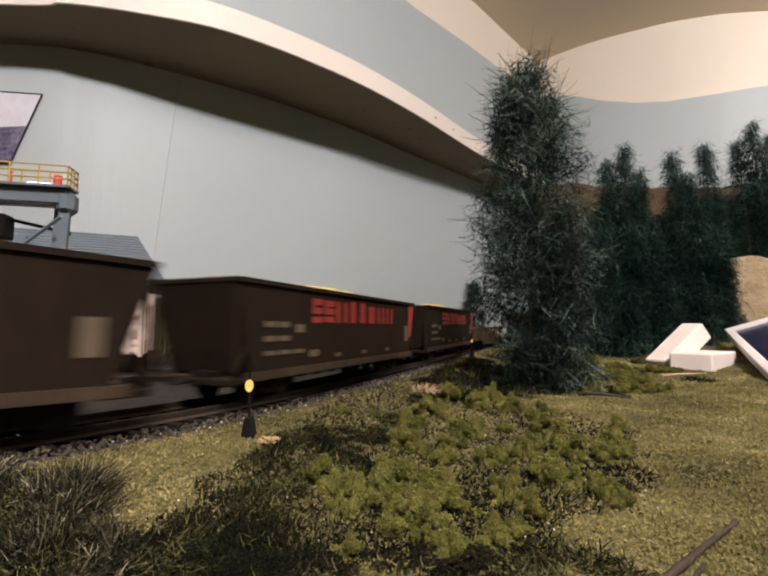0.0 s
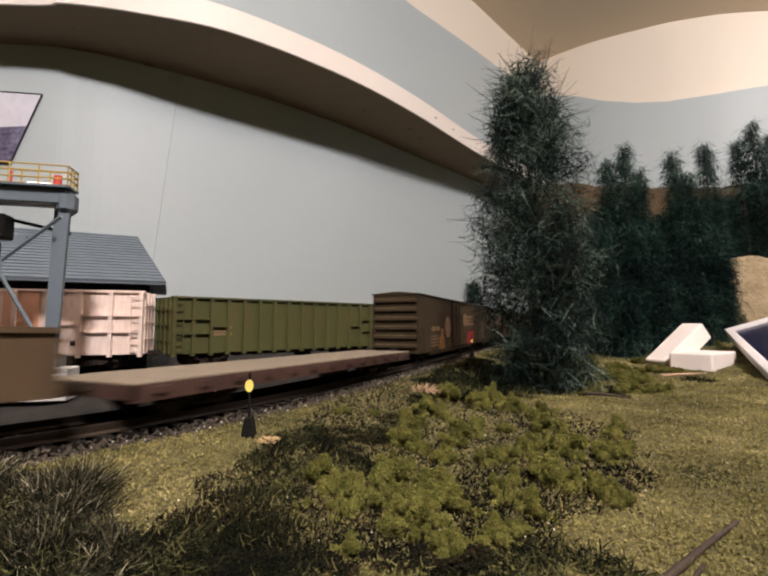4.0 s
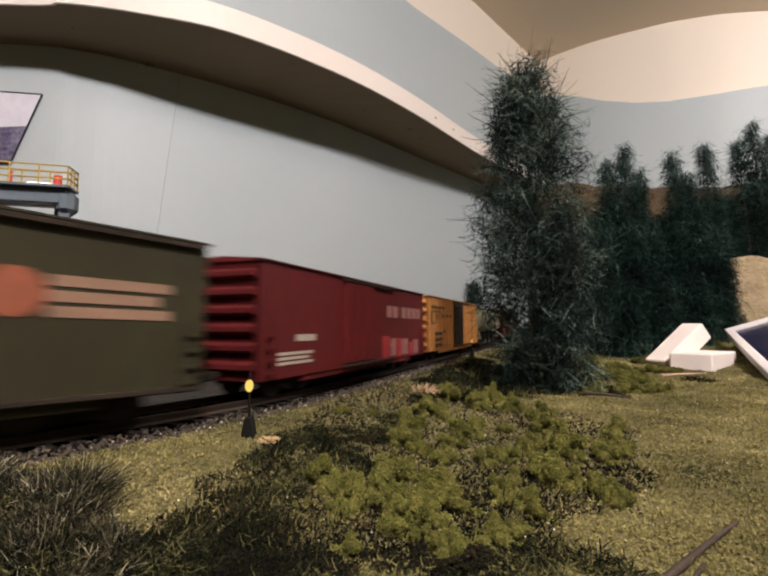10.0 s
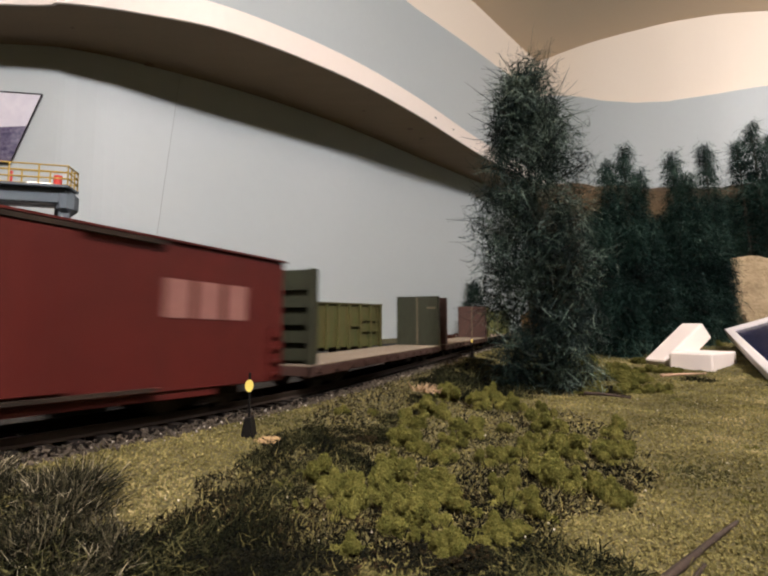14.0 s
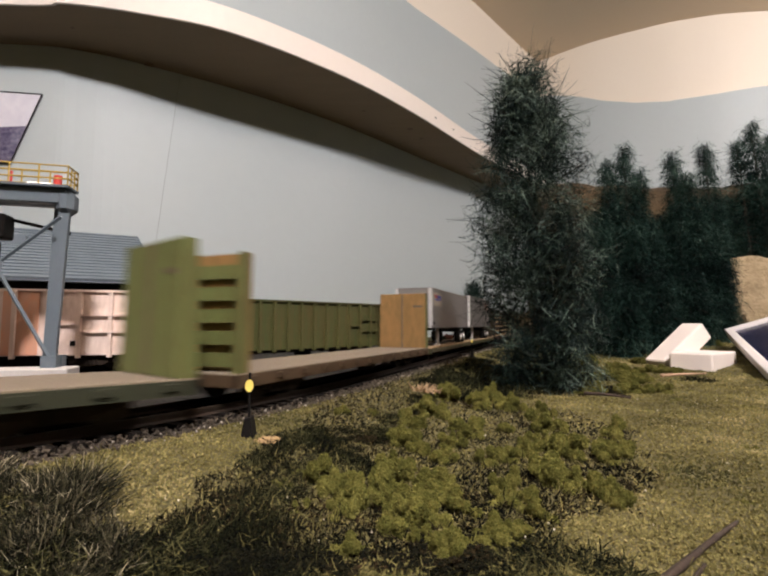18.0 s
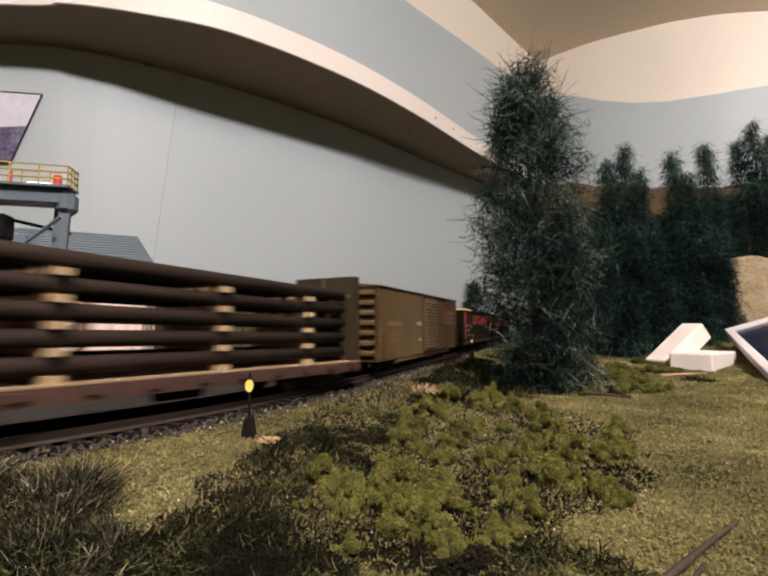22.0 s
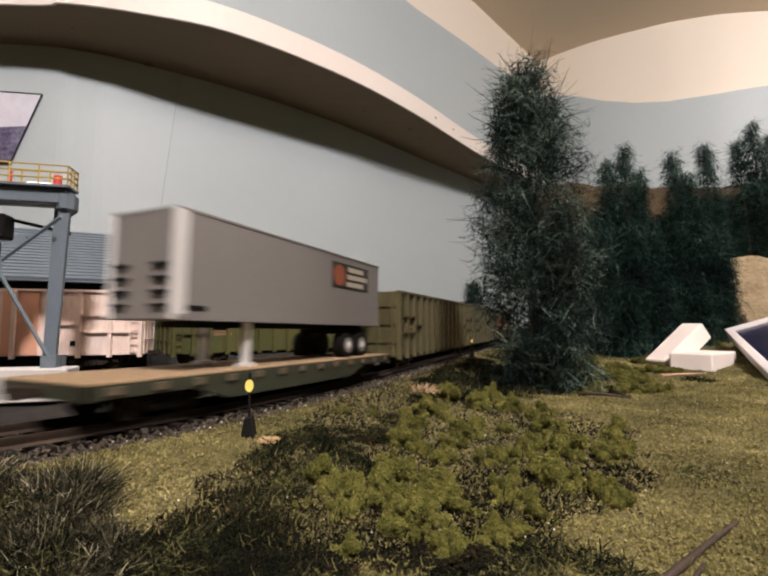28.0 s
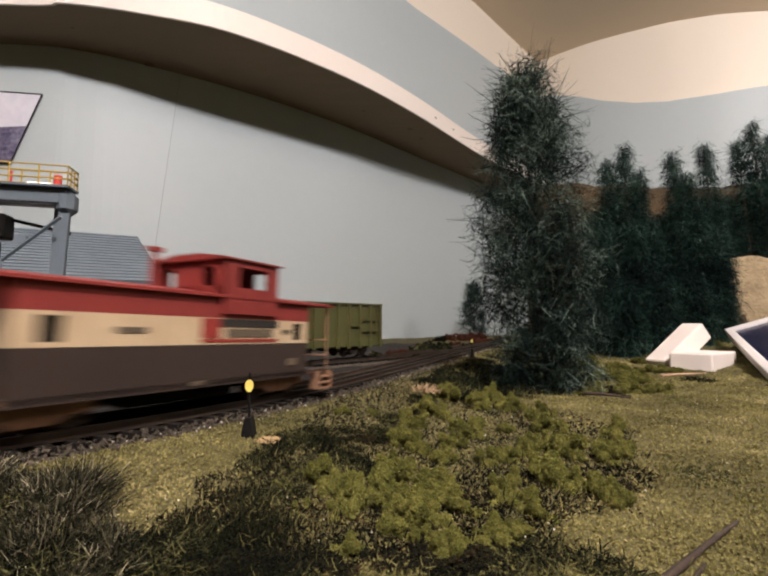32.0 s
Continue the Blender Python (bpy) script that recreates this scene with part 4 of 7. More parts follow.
    marks(w, -hw, ("sign_panel", K_BLACK, "black and white sign strip", [(0.0085, 0.0370, 0.0262, 0.0288)]), ("red_panel", K_RED, "", [(0.0010, 0.0085, 0.0226, 0.0288), (0.0010, 0.0370, 0.0212, 0.0222)]),
          ("sign_marks", K_DULL, "", [(0.0115, 0.0340, 0.0228, 0.0256), (-0.0270, -0.0180, 0.0240, 0.0256), (0.0395, 0.0450, 0.0240, 0.0256), (0.043, 0.049, 0.0120, 0.0146), (-0.002, 0.003, 0.0082, 0.0094)]))
    return w, half


def pipe_flat(label, L):
    w, half = bulkhead_flat(label, L, P_FLATB, P_OLIVE, P_OLIVE, h=0.0520, deck=P_DECKB)
    return w, half


def pipe_load(L):
    t = thing("pipe_load", "stack of black pipes with raw wood spacers on a flat car", "pipes", group="loads on the flat cars")
    LENGTH[t.name] = L
    for k in range(5):
        z = 0.0042 + k * 0.0066
        for j in range(4):
            y = -0.0128 + j * 0.0085
            part("pipe", rod(bmesh.new(), (-L / 2, y, z), (L / 2, y, z), 0.0023 + 0.0003 * (k == 4), 12), P_PIPE, t, smooth=True)
        for x in (-L * 0.36, -L * 0.13, L * 0.13, L * 0.36):
            part("spacer", B(x - 0.0016, x + 0.0016, -0.0166, 0.0160, z - 0.0043, z - 0.0024), P_WOOD, t, "raw wood spacer strip")
    return t


# ---------------------------------------------------------------- ground
M_TURF = None


def leafy(name, cols, rough=0.9, s1=30, spread=1.0, spec=0.06):
    """Foam, fibre and leaf colours, mixed per piece and by a coarse noise."""
    m = bpy.data.materials.new(name)
    m.use_nodes = True
    N, L = m.node_tree.nodes, m.node_tree.links
    b = N["Principled BSDF"]
    b.inputs["Roughness"].default_value = rough
    b.inputs["Specular IOR Level"].default_value = spec
    geo = N.new("ShaderNodeNewGeometry")
    tc = N.new("ShaderNodeTexCoord")
    n1 = N.new("ShaderNodeTexNoise")
    n1.inputs["Scale"].default_value = s1
    n1.inputs["Detail"].default_value = 4
    L.new(tc.outputs["Object"], n1.inputs["Vector"])
    add = N.new("ShaderNodeMath")
    add.operation = "MULTIPLY_ADD"
    add.inputs[1].default_value = 0.55 * spread
    L.new(geo.outputs["Random Per Island"], add.inputs[0])
    k = N.new("ShaderNodeMath")
    k.operation = "MULTIPLY_ADD"
    k.inputs[1].default_value = 1.5
    k.inputs[2].default_value = -0.52
    L.new(n1.outputs["Fac"], k.inputs[0])
    L.new(k.outputs[0], add.inputs[2])
    r = N.new("ShaderNodeValToRGB")
    e = r.color_ramp.elements
    while len(e) < len(cols):
        e.new(0.5)
    for i, c in enumerate(cols):
        e[i].position = i / (len(cols) - 1)
        e[i].color = (*c, 1)
    L.new(add.outputs[0], r.inputs[0])
    L.new(r.outputs[0], b.inputs["Base Color"])
    return m


F_TURF = leafy("turf_foam", [(0.040, 0.039, 0.016), (0.122, 0.109, 0.040), (0.215, 0.183, 0.070), (0.40, 0.33, 0.17)], spread=0.8)
F_OLIVE = leafy("olive_foam_bush", [(0.055, 0.056, 0.013), (0.100, 0.097, 0.024), (0.150, 0.140, 0.038), (0.25, 0.22, 0.075)], s1=110, spread=0.5)
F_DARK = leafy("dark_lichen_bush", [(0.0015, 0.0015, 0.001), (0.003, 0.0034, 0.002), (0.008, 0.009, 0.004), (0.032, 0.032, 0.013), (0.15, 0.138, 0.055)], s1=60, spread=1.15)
# near-black growth; the shade between the bushes is put into its colour
F_SHADE = leafy("undergrowth_and_gap_shade", [(0.002, 0.0025, 0.0015), (0.005, 0.005, 0.003), (0.012, 0.011, 0.005), (0.045, 0.028, 0.013)], s1=70)
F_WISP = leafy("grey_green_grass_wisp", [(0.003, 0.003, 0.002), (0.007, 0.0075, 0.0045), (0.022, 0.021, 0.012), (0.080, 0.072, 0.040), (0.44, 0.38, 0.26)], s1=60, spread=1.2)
# tree fibre ramps put interior shade and rare highlights into the colours
F_FERN = leafy("dark_green_tree_fibre", [(0.002, 0.0045, 0.005), (0.0035, 0.008, 0.008), (0.008, 0.017, 0.014), (0.022, 0.040, 0.030), (0.15, 0.20, 0.16)], rough=0.5, s1=34, spread=1.25, spec=0.12)
F_CURL = leafy("fibre_highlight", [(0.006, 0.014, 0.011), (0.015, 0.030, 0.022), (0.04, 0.065, 0.05), (0.18, 0.23, 0.19)], rough=0.45, s1=40, spread=1.2, spec=0.15)
F_PINE = leafy("blue_green_tree_fibre", [(0.0008, 0.0024, 0.0024), (0.002, 0.0055, 0.005), (0.005, 0.0145, 0.0115), (0.018, 0.042, 0.032), (0.08, 0.13, 0.10)], rough=0.6, s1=18, spread=1.1, spec=0.05)
F_RUSTY = leafy("rusty_red_bush", [(0.025, 0.010, 0.007), (0.065, 0.022, 0.013), (0.12, 0.048, 0.024)], s1=60)
F_STRAW = leafy("dry_straw", [(0.22, 0.13, 0.07), (0.42, 0.29, 0.17), (0.62, 0.48, 0.30)], s1=90)
M_BARK = mat("bark", (0.022, 0.016, 0.011), (0.05, 0.036, 0.024), rough=0.9, s1=200, s2=900, bump=0.5)
M_TWIG = mat("dark_twig", (0.030, 0.020, 0.014), (0.075, 0.046, 0.030), rough=0.8, s1=150, s2=800, bump=0.5)
M_HILL = mat("brown_hill_plaster", (0.085, 0.055, 0.024), (0.030, 0.019, 0.010), rough=0.95, s1=14, s2=120, amt=0.9, bump=0.7, dist=0.004)
M_ROCK = mat("tan_rock_plaster", (0.40, 0.31, 0.19), (0.19, 0.14, 0.075), rough=0.95, s1=30, s2=200, amt=0.95, bump=0.9, dist=0.003)


def side_of(x, y):
    """Distance to the camera's side of the main line, and the run along it."""
    p = Vector((x, y)) - ORG
    u, s = p.x * DY - p.y * DX, p.x * DX + p.y * DY
    back = BEND - s
    if 0 < back < 0.45:
        u += BRAD - math.sqrt(BRAD * BRAD - back * back)
    elif back >= 0.45:
        u += 0.193 + (back - 0.45) * 1.05
    return u, s


def land(x, y):
    u, s = side_of(x, y)
    n1 = noise.fractal((x * 14, y * 14, 0.3), 1.0, 2.0, 3)
    n2 = noise.noise((x * 90, y * 90, 4.1))
    if u < 0:
        z = 0.0072 - 0.0065 * ease(0.018, 0.05, -u)
        w = ease(0.03, 0.08, -u)
    else:
        z = 0.0078 - 0.0060 * ease(0.020, 0.075, u)
        w = ease(0.022, 0.05, u)
    z += w * (0.0022 * n1 + 0.0006 * n2) + rise(s) * (1 - ease(0.02, 0.09, abs(u)))
    if u > 0:
        z += 0.020 * ease(0.30, 0.56, y) * ease(0.16, 0.34, x)
    d = math.hypot(x, y)
    return z - 0.012 * (1 - ease(0.01, 0.05, d)) - 0.02 * ease(1.0, 1.6, abs(x - 0.3))


def terrain():
    xs = np.concatenate([np.linspace(-1.6, -0.42, 18), np.linspace(-0.40, 0.75, 190), np.linspace(0.80, 2.2, 20)])
    ys = np.concatenate([np.linspace(-0.9, -0.02, 16), np.linspace(0.0, 0.60, 120), np.linspace(0.61, 2.05, 90)])
    vs = [(float(x), float(y), land(float(x), float(y))) for y in ys for x in xs]
    nx = len(xs)
    fs = [(j * nx + i, j * nx + i + 1, (j + 1) * nx + i + 1, (j + 1) * nx + i) for j in range(len(ys) - 1) for i in range(nx - 1)]
    me = bpy.data.meshes.new("ground")
    me.from_pydata(vs, [], fs)
    me.materials.append(M_EARTH)
    me.materials.append(M_YARD_DARK)
    back = []
    for f in fs:
        x, y = (vs[f[0]][0] + vs[f[2]][0]) / 2, (vs[f[0]][1] + vs[f[2]][1]) / 2
        u, r = side_of(x, y)
        # ground behind the main line takes the shade-dark yard colour
        back.append(int(u < 0.004 and r < 0.9 + 0.2 * noise.noise((x * 20, y * 20, 3.0)) and x > -1.0))
    me.polygons.foreach_set("material_index", back)
    me.polygons.foreach_set("use_smooth", [True] * len(me.polygons))
    return tagged(new("ground", me), "olive turf and brown earth of the model landscape", "ground", kind="structure")


terrain()
solid("benchwork", B(-1.6, 2.2, -0.9, 2.2, -0.09, -0.045), M_PLY, "plywood benchwork under the layout", "table", kind="structure")
solid("bench_arm", ribbon(bmesh.new(), -6.1, 6.3, 0.1, [(-0.16, -0.06), (-0.16, -0.012), (0.16, -0.012), (0.16, -0.06)]), M_EARTH, "narrow benchwork arm that carries the main line on", "table", kind="structure")
track("main_track", line, -6.0, 6.2, RAIL, -0.05, 0.95, "model railway main line with dark ties and ballast")
track("yard_track", yard, 0.0, YLEN[-1] - 0.01, 0.0068, YLEN[20], YLEN[-1] - 0.35, "model railway siding behind the main line")


def shards(pts, size, flat=0.55):
    """Many tiny three-sided flakes in one mesh."""
    n = len(pts)
    rnd = np.random.rand
    base = np.array([(1, 0, 0), (-0.5, 0.87, 0), (-0.5, -0.87, 0), (0, 0, 1.3)])
    q = np.random.randn(n, 4)
    q /= np.linalg.norm(q, axis=1)[:, None]
    w, x, y, z = q.T
    R = np.array([[1 - 2 * (y * y + z * z), 2 * (x * y - w * z), 2 * (x * z + w * y)], [2 * (x * y + w * z), 1 - 2 * (x * x + z * z), 2 * (y * z - w * x)],
                  [2 * (x * z - w * y), 2 * (y * z + w * x), 1 - 2 * (x * x + y * y)]]).transpose(2, 0, 1)
    sc = np.asarray(size).reshape(-1, 1, 1) * (0.6 + 0.8 * rnd(n, 1, 1))
    v = np.einsum("nij,kj->nki", R, base) * sc + np.asarray(pts)[:, None, :]
    f = (np.array([(0, 1, 3), (1, 2, 3), (2, 0, 3), (0, 2, 1)])[None] + 4 * np.arange(n)[:, None, None]).reshape(-1, 3)
    me = bpy.data.meshes.new("flakes")
    me.from_pydata(v.reshape(-1, 3).tolist(), [], f.tolist())
    return me


def strands(roots, dirs, length, width, curl, sag, seg=3):
    """Many thin bent fibres in one mesh."""
    n = len(roots)
    P = np.array(roots, float)
    D = np.array(dirs, float)
    D /= np.linalg.norm(D, axis=1)[:, None]
    length = np.broadcast_to(np.asarray(length, float), (n,))[:, None]
    S = np.cross(D, np.random.randn(n, 3))
    S /= np.linalg.norm(S, axis=1)[:, None]
    K = np.random.randn(n, 3) * curl
    vs = np.zeros((n, seg + 1, 2, 3))
    for k in range(seg + 1):
        w = width * (1 - 0.75 * k / seg)
        vs[:, k, 0], vs[:, k, 1] = P - S * w, P + S * w
        P = P + D * length / seg
        D = D + K / seg + np.array([0, 0, -sag]) / seg
        D /= np.linalg.norm(D, axis=1)[:, None]
    q = []
    for k in range(seg):
        a = 2 * k
        q.append((a, a + 1, a + 3, a + 2))
    f = (np.array(q)[None] + (2 * (seg + 1)) * np.arange(n)[:, None, None]).reshape(-1, 4)
    me = bpy.data.meshes.new("fibres")
    me.from_pydata(vs.reshape(-1, 3).tolist(), [], f.tolist())
    return me


def scatter(n, near, far, left, right, power=1.6):
    """Ground points in the wedge before the camera, denser near it."""
    out = []
    while len(out) < n:
        d = near + (far - near) * random.random() ** power
        b = left + (right - left) * random.random()
        x, y = b * d, d
        u, s = side_of(x, y)
        if u > 0.0185:
            out.append((x, y))
    return out


# plan outlines of what grows before the camera
OLIVE_BED = [(-0.017, 0.074), (-0.0226, 0.097), (-0.0096, 0.110), (0.0025, 0.149), (0.023, 0.2255), (0.053, 0.2335), (0.080, 0.192), (0.090, 0.164), (0.062, 0.110), (0.040, 0.092), (0.018, 0.079), (0.001, 0.074)]
DARK_BED = [(-0.035, 0.065), (-0.039, 0.079), (-0.037, 0.097), (-0.031, 0.131), (-0.025, 0.164), (-0.011, 0.2335), (0.017, 0.345), (0.060, 0.420), (0.078, 0.370), (0.023, 0.2255), (0.0025, 0.149), (-0.010, 0.110), (-0.0226, 0.097), (-0.016, 0.065)]

FOOT_BED = [(0.022, 0.226), (0.045, 0.360), (0.075, 0.420), (0.130, 0.360), (0.115, 0.260), (0.070, 0.235)]


def inside(poly, x, y):
    odd = False
    for (ax, ay), (bx, by) in zip(poly, poly[1:] + poly[:1]):
        if (ay > y) != (by > y) and x < ax + (bx - ax) * (y - ay) / (by - ay):
            odd = not odd
    return odd


def in_bed(poly, n, seed):
    """Places in a bed, thicker towards the near side."""
    rs = random.Random(seed)
    ys = [p[1] for p in poly]
    bs = [p[0] / p[1] for p in poly]
    out = []
    while len(out) < n:
        d = 1 / rs.uniform(1 / max(ys), 1 / min(ys))
        x = rs.uniform(min(bs), max(bs)) * d
        if inside(poly, x, d):
            out.append((x, d))
    return out


def wild(x, y):
    """How overgrown the ground is: 1 in the beds before the big tree, 0 on the open turf."""
    x, y = x + 0.004 * noise.noise((x * 90, y * 90, 1.0)), y + 0.008 * noise.noise((x * 90, y * 90, 5.0))
    if inside(DARK_BED, x, y) or inside(FOOT_BED, x, y):
        return 0.95
    return 0.45 + 0.5 * ease(-0.35, 0.10, noise.noise((x * 75, y * 55, 8.0))) if inside(OLIVE_BED, x, y) else 0.0


# turf flakes and fibres
pts = [p for p in scatter(160000, 0.035, 0.75, -0.98, 0.98, 1.5) if random.random() > 0.85 * wild(*p)]
v = [(x, y, land(x, y) + random.uniform(-0.0002, 0.0006)) for x, y in pts]
me = shards(v, [0.00028 + 0.0006 * min(1, max(0, (p[1] - 0.05) / 0.6)) for p in pts])
me.materials.append(F_TURF)
tagged(new("turf", me), "fine yellow green turf foam on the ground", "turf", kind="stuff")
pts = scatter(8000, 0.04, 0.30, -0.98, 0.98, 1.3)
me = strands([(x, y, land(x, y) - 0.0003) for x, y in pts], [(random.gauss(0, .6), random.gauss(0, .6), 1) for _ in pts], np.random.uniform(0.0015, 0.0036, len(pts)), 0.00014, 0.9, 0.5, 2)
me.materials.append(F_TURF)
tagged(new("grass_fibres", me), "short static grass fibres", "grass", kind="stuff")

# undergrowth of fine fibres through the thicket, black for the shade between bushes
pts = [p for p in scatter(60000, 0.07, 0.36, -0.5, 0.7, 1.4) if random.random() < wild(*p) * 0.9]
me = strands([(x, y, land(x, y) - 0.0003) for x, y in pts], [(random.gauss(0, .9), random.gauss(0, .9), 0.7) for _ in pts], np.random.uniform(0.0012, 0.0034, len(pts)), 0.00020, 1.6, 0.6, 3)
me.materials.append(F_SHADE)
tagged(new("undergrowth", me), "black green wiry undergrowth that paints the shade between bushes", "undergrowth", kind="stuff")

# ballast stones along the near rail
pts = []
for i in range(4200):
    s = 0.06 + 0.75 * random.random() ** 1.3
    u = random.choice((random.gauss(0.0190, 0.0022), random.uniform(-0.016, 0.018)))
    q, h = line(s)
    p = q + Vector((math.cos(h), -math.sin(h))) * u
    pts.append((p.x, p.y, rise(s) + RAIL - 0.0040 - max(0, abs(u) - 0.016) * 0.35 + random.uniform(0, 0.0006)))
for i in range(3400):
    s = 0.06 + 0.75 * random.random() ** 1.3
    u = random.uniform(0.0125, 0.0215)
    q, h = line(s)
    p = q + Vector((math.cos(h), -math.sin(h))) * u
    pts.append((p.x, p.y, rise(s) + RAIL - 0.0031 - max(0, u - 0.016) * 0.5 + random.uniform(-0.0008, 0.0005)))
me = shards(pts, 0.00065)
me.materials.append(M_BALLAST)
tagged(new("ballast_stones", me), "loose dark ballast stones beside the rails", "ballast", kind="stuff")
sel = [p for p in pts if side_of(p[0], p[1])[0] > 0.0165][:260]
me = shards([(p[0], p[1], p[2] + 0.0006) for p in sel], [0.00042 + 0.0007 * min(1, p[1]) for p in sel])
me.materials.append(M_STONE)
tagged(new("pale_stones", me), "pale grey ballast stones at the shoulder", "ballast", kind="stuff")
pts = scatter(110, 0.08, 0.5, -0.9, 0.95, 1.2)
me = shards([(x, y, land(x, y) + 0.0006) for x, y in pts], [0.00018 + 0.0009 * y for x, y in pts])
me.materials.append(mat("white_flakes", (0.75, 0.68, 0.56), (0.55, 0.46, 0.34), s1=200, s2=900))
tagged(new("pale_flakes", me), "scattered pale plaster flakes", "flakes", kind="stuff")

# ---------------------------------------------------------------- bushes


def foam_bush(seed, n=2600, r=0.010, material=None, size=0.00050, high=0.65, lumps=9, core=False):
    """A lumpy foam bush: clumps of small flakes round a few centres, over a foam core."""
    rs = np.random.RandomState(seed)
    cs = [(0, 0, r * 0.22, r * 0.40)]
    for _ in range(lumps):
        a, k = rs.uniform(0, 6.283), r * 0.90 * rs.rand() ** 0.5
        cs.append((math.cos(a) * k, math.sin(a) * k, r * high * rs.uniform(0.25, 1.0) * (1.15 - 0.5 * k / r), r * rs.uniform(0.20, 0.38)))
    w = np.array([c[3] ** 2 for c in cs])
    pick = rs.choice(len(cs), n, p=w / w.sum())
    d = rs.randn(n, 3)
    d /= np.linalg.norm(d, axis=1)[:, None]
    C = np.array(cs)[pick]
    bumps = np.array([0.80 + 0.34 * noise.noise(Vector((q * 2.3 + c[:3] * 500).tolist())) for q, c in zip(d, C)])
    P = C[:, :3] + d * (C[:, 3] * (bumps + 0.12 * rs.rand(n)))[:, None] * np.array((1, 1, 0.9))
    P[:, 2] = np.maximum(P[:, 2], 0.0)
    me = shards(P, size)
    if core:
        bm = bmesh.new()
        bm.from_mesh(me)
        for cx, cy, cz, cr in cs:
            k = bmesh.ops.create_icosphere(bm, subdivisions=2, radius=1.0)
            for v in k["verts"]:
                q = v.co.copy()
                v.co = Vector((cx, cy, cz)) + q * cr * (0.74 + 0.34 * noise.noise(q * 2.3 + Vector((cx, cy, cz)) * 500))
        bm.to_mesh(me)
        bm.free()
    me.materials.append(material)
    return me


def lichen_bush(seed, n=1300, r=0.011, material=None):
    """A wiry bush of branching bent fibres."""
    rs = np.random.RandomState(seed)
    roots, dirs = [], []
    for i in range(n):
        a, k = rs.uniform(0, 2 * math.pi), r * rs.rand() ** 0.6
        roots.append((math.cos(a) * k, math.sin(a) * k, r * 0.55 * rs.rand() * (1 - k / r * 0.7)))
        dirs.append((math.cos(a) + rs.randn() * 0.8, math.sin(a) + rs.randn() * 0.8, 0.5 + rs.randn() * 0.5))
    me = strands(roots, dirs, rs.uniform(0.003, 0.008, n), 0.00030, 4.2, 0.4, 6)
    me.materials.append(material)
    return me


def wisp_tuft(seed, n=420, r=0.007):
    """A tuft of long thin grass, leaning one way."""
    rs = np.random.RandomState(seed)
    roots = [(rs.randn() * r * 0.5, rs.randn() * r * 0.5, 0) for _ in range(n)]
    dirs = [(p[0] / r * 0.6 - 0.35 + rs.randn() * 0.25, p[1] / r * 0.4 + rs.randn() * 0.25, 1.0) for p in roots]
    me = strands(roots, dirs, rs.uniform(0.006, 0.016, n), 0.00026, 0.5, 0.5, 3)
    me.materials.append(F_WISP)
    return me


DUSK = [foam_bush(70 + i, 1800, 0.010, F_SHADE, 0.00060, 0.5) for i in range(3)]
OLIVES = [foam_bush(i, 3600, material=F_OLIVE, size=0.00060, high=1.15, lumps=9, core=True) for i in range(7)]
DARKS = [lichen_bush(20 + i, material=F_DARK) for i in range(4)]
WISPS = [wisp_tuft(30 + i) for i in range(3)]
REDS = [foam_bush(40 + i, 500, 0.010, F_RUSTY, 0.0009) for i in range(2)]
FARS = [foam_bush(50 + i, 600, 0.010, F_DARK, 0.0010) for i in range(3)]


def bush(meshes, x, y, k, label, group, flat=0.8):
    o = tagged(new("shrub", random.choice(meshes)), label, "shrub", group)
    o.location = (x, y, land(x, y) - 0.0012)
    o.rotation_euler = (0, 0, random.uniform(0, 6.28))
    o.scale = (k, k * random.uniform(0.85, 1.15), k * flat)
    return o


def thicket(name, label, category, items):
    """Many wiry or foam clumps grown into one mat: (mesh, x, y, scale, flat)."""
    vs, fs, k = [], [], 0
    for me, x, y, sc, flat in items:
        n = len(me.vertices)
        co = np.empty(n * 3)
        me.vertices.foreach_get("co", co)
        m = np.array(Matrix.Translation((x, y, land(x, y) - 0.0012)) @ Matrix.Rotation(random.uniform(0, 6.28), 4, "Z") @ Matrix.Diagonal((sc, sc, sc * flat, 1)))
        vs += (co.reshape(-1, 3) @ m[:3, :3].T + m[:3, 3]).tolist()
        fs += [[v + k for v in p.vertices] for p in me.polygons]
        k += n
    me = bpy.data.meshes.new("mat")
    me.from_pydata(vs, [], fs)
    me.materials.append(items[0][0].materials[0])
    return tagged(new(name, me), label, category, kind="stuff")


# the olive bed in the middle of the foreground, gaps painted as shade
random.seed(5)
dusk = []
for x, y in in_bed(OLIVE_BED, 130, 11):
    k = random.uniform(0.34, 0.72) * (0.50 + 3.0 * y)
    if noise.noise((x * 75, y * 55, 8.0)) < 0.12:
        bush(OLIVES, x, y, k * 0.92, "olive green lumpy ground foam bush on the turf", "olive foam bushes", random.uniform(0.95, 1.45))
    else:
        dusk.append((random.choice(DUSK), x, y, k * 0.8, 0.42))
# dark wiry growth in a band from the near left towards the big tree
wiry = []
for i, (x, y) in enumerate(in_bed(DARK_BED, 130, 12)):
    if side_of(x, y)[0] > 0.030:
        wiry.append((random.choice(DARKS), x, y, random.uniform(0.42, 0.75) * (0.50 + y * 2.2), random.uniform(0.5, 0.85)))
        if i % 8 == 0:
            dusk.append((random.choice(DUSK), x, y, random.uniform(0.42, 0.75) * (0.50 + y * 2.2), 0.6))
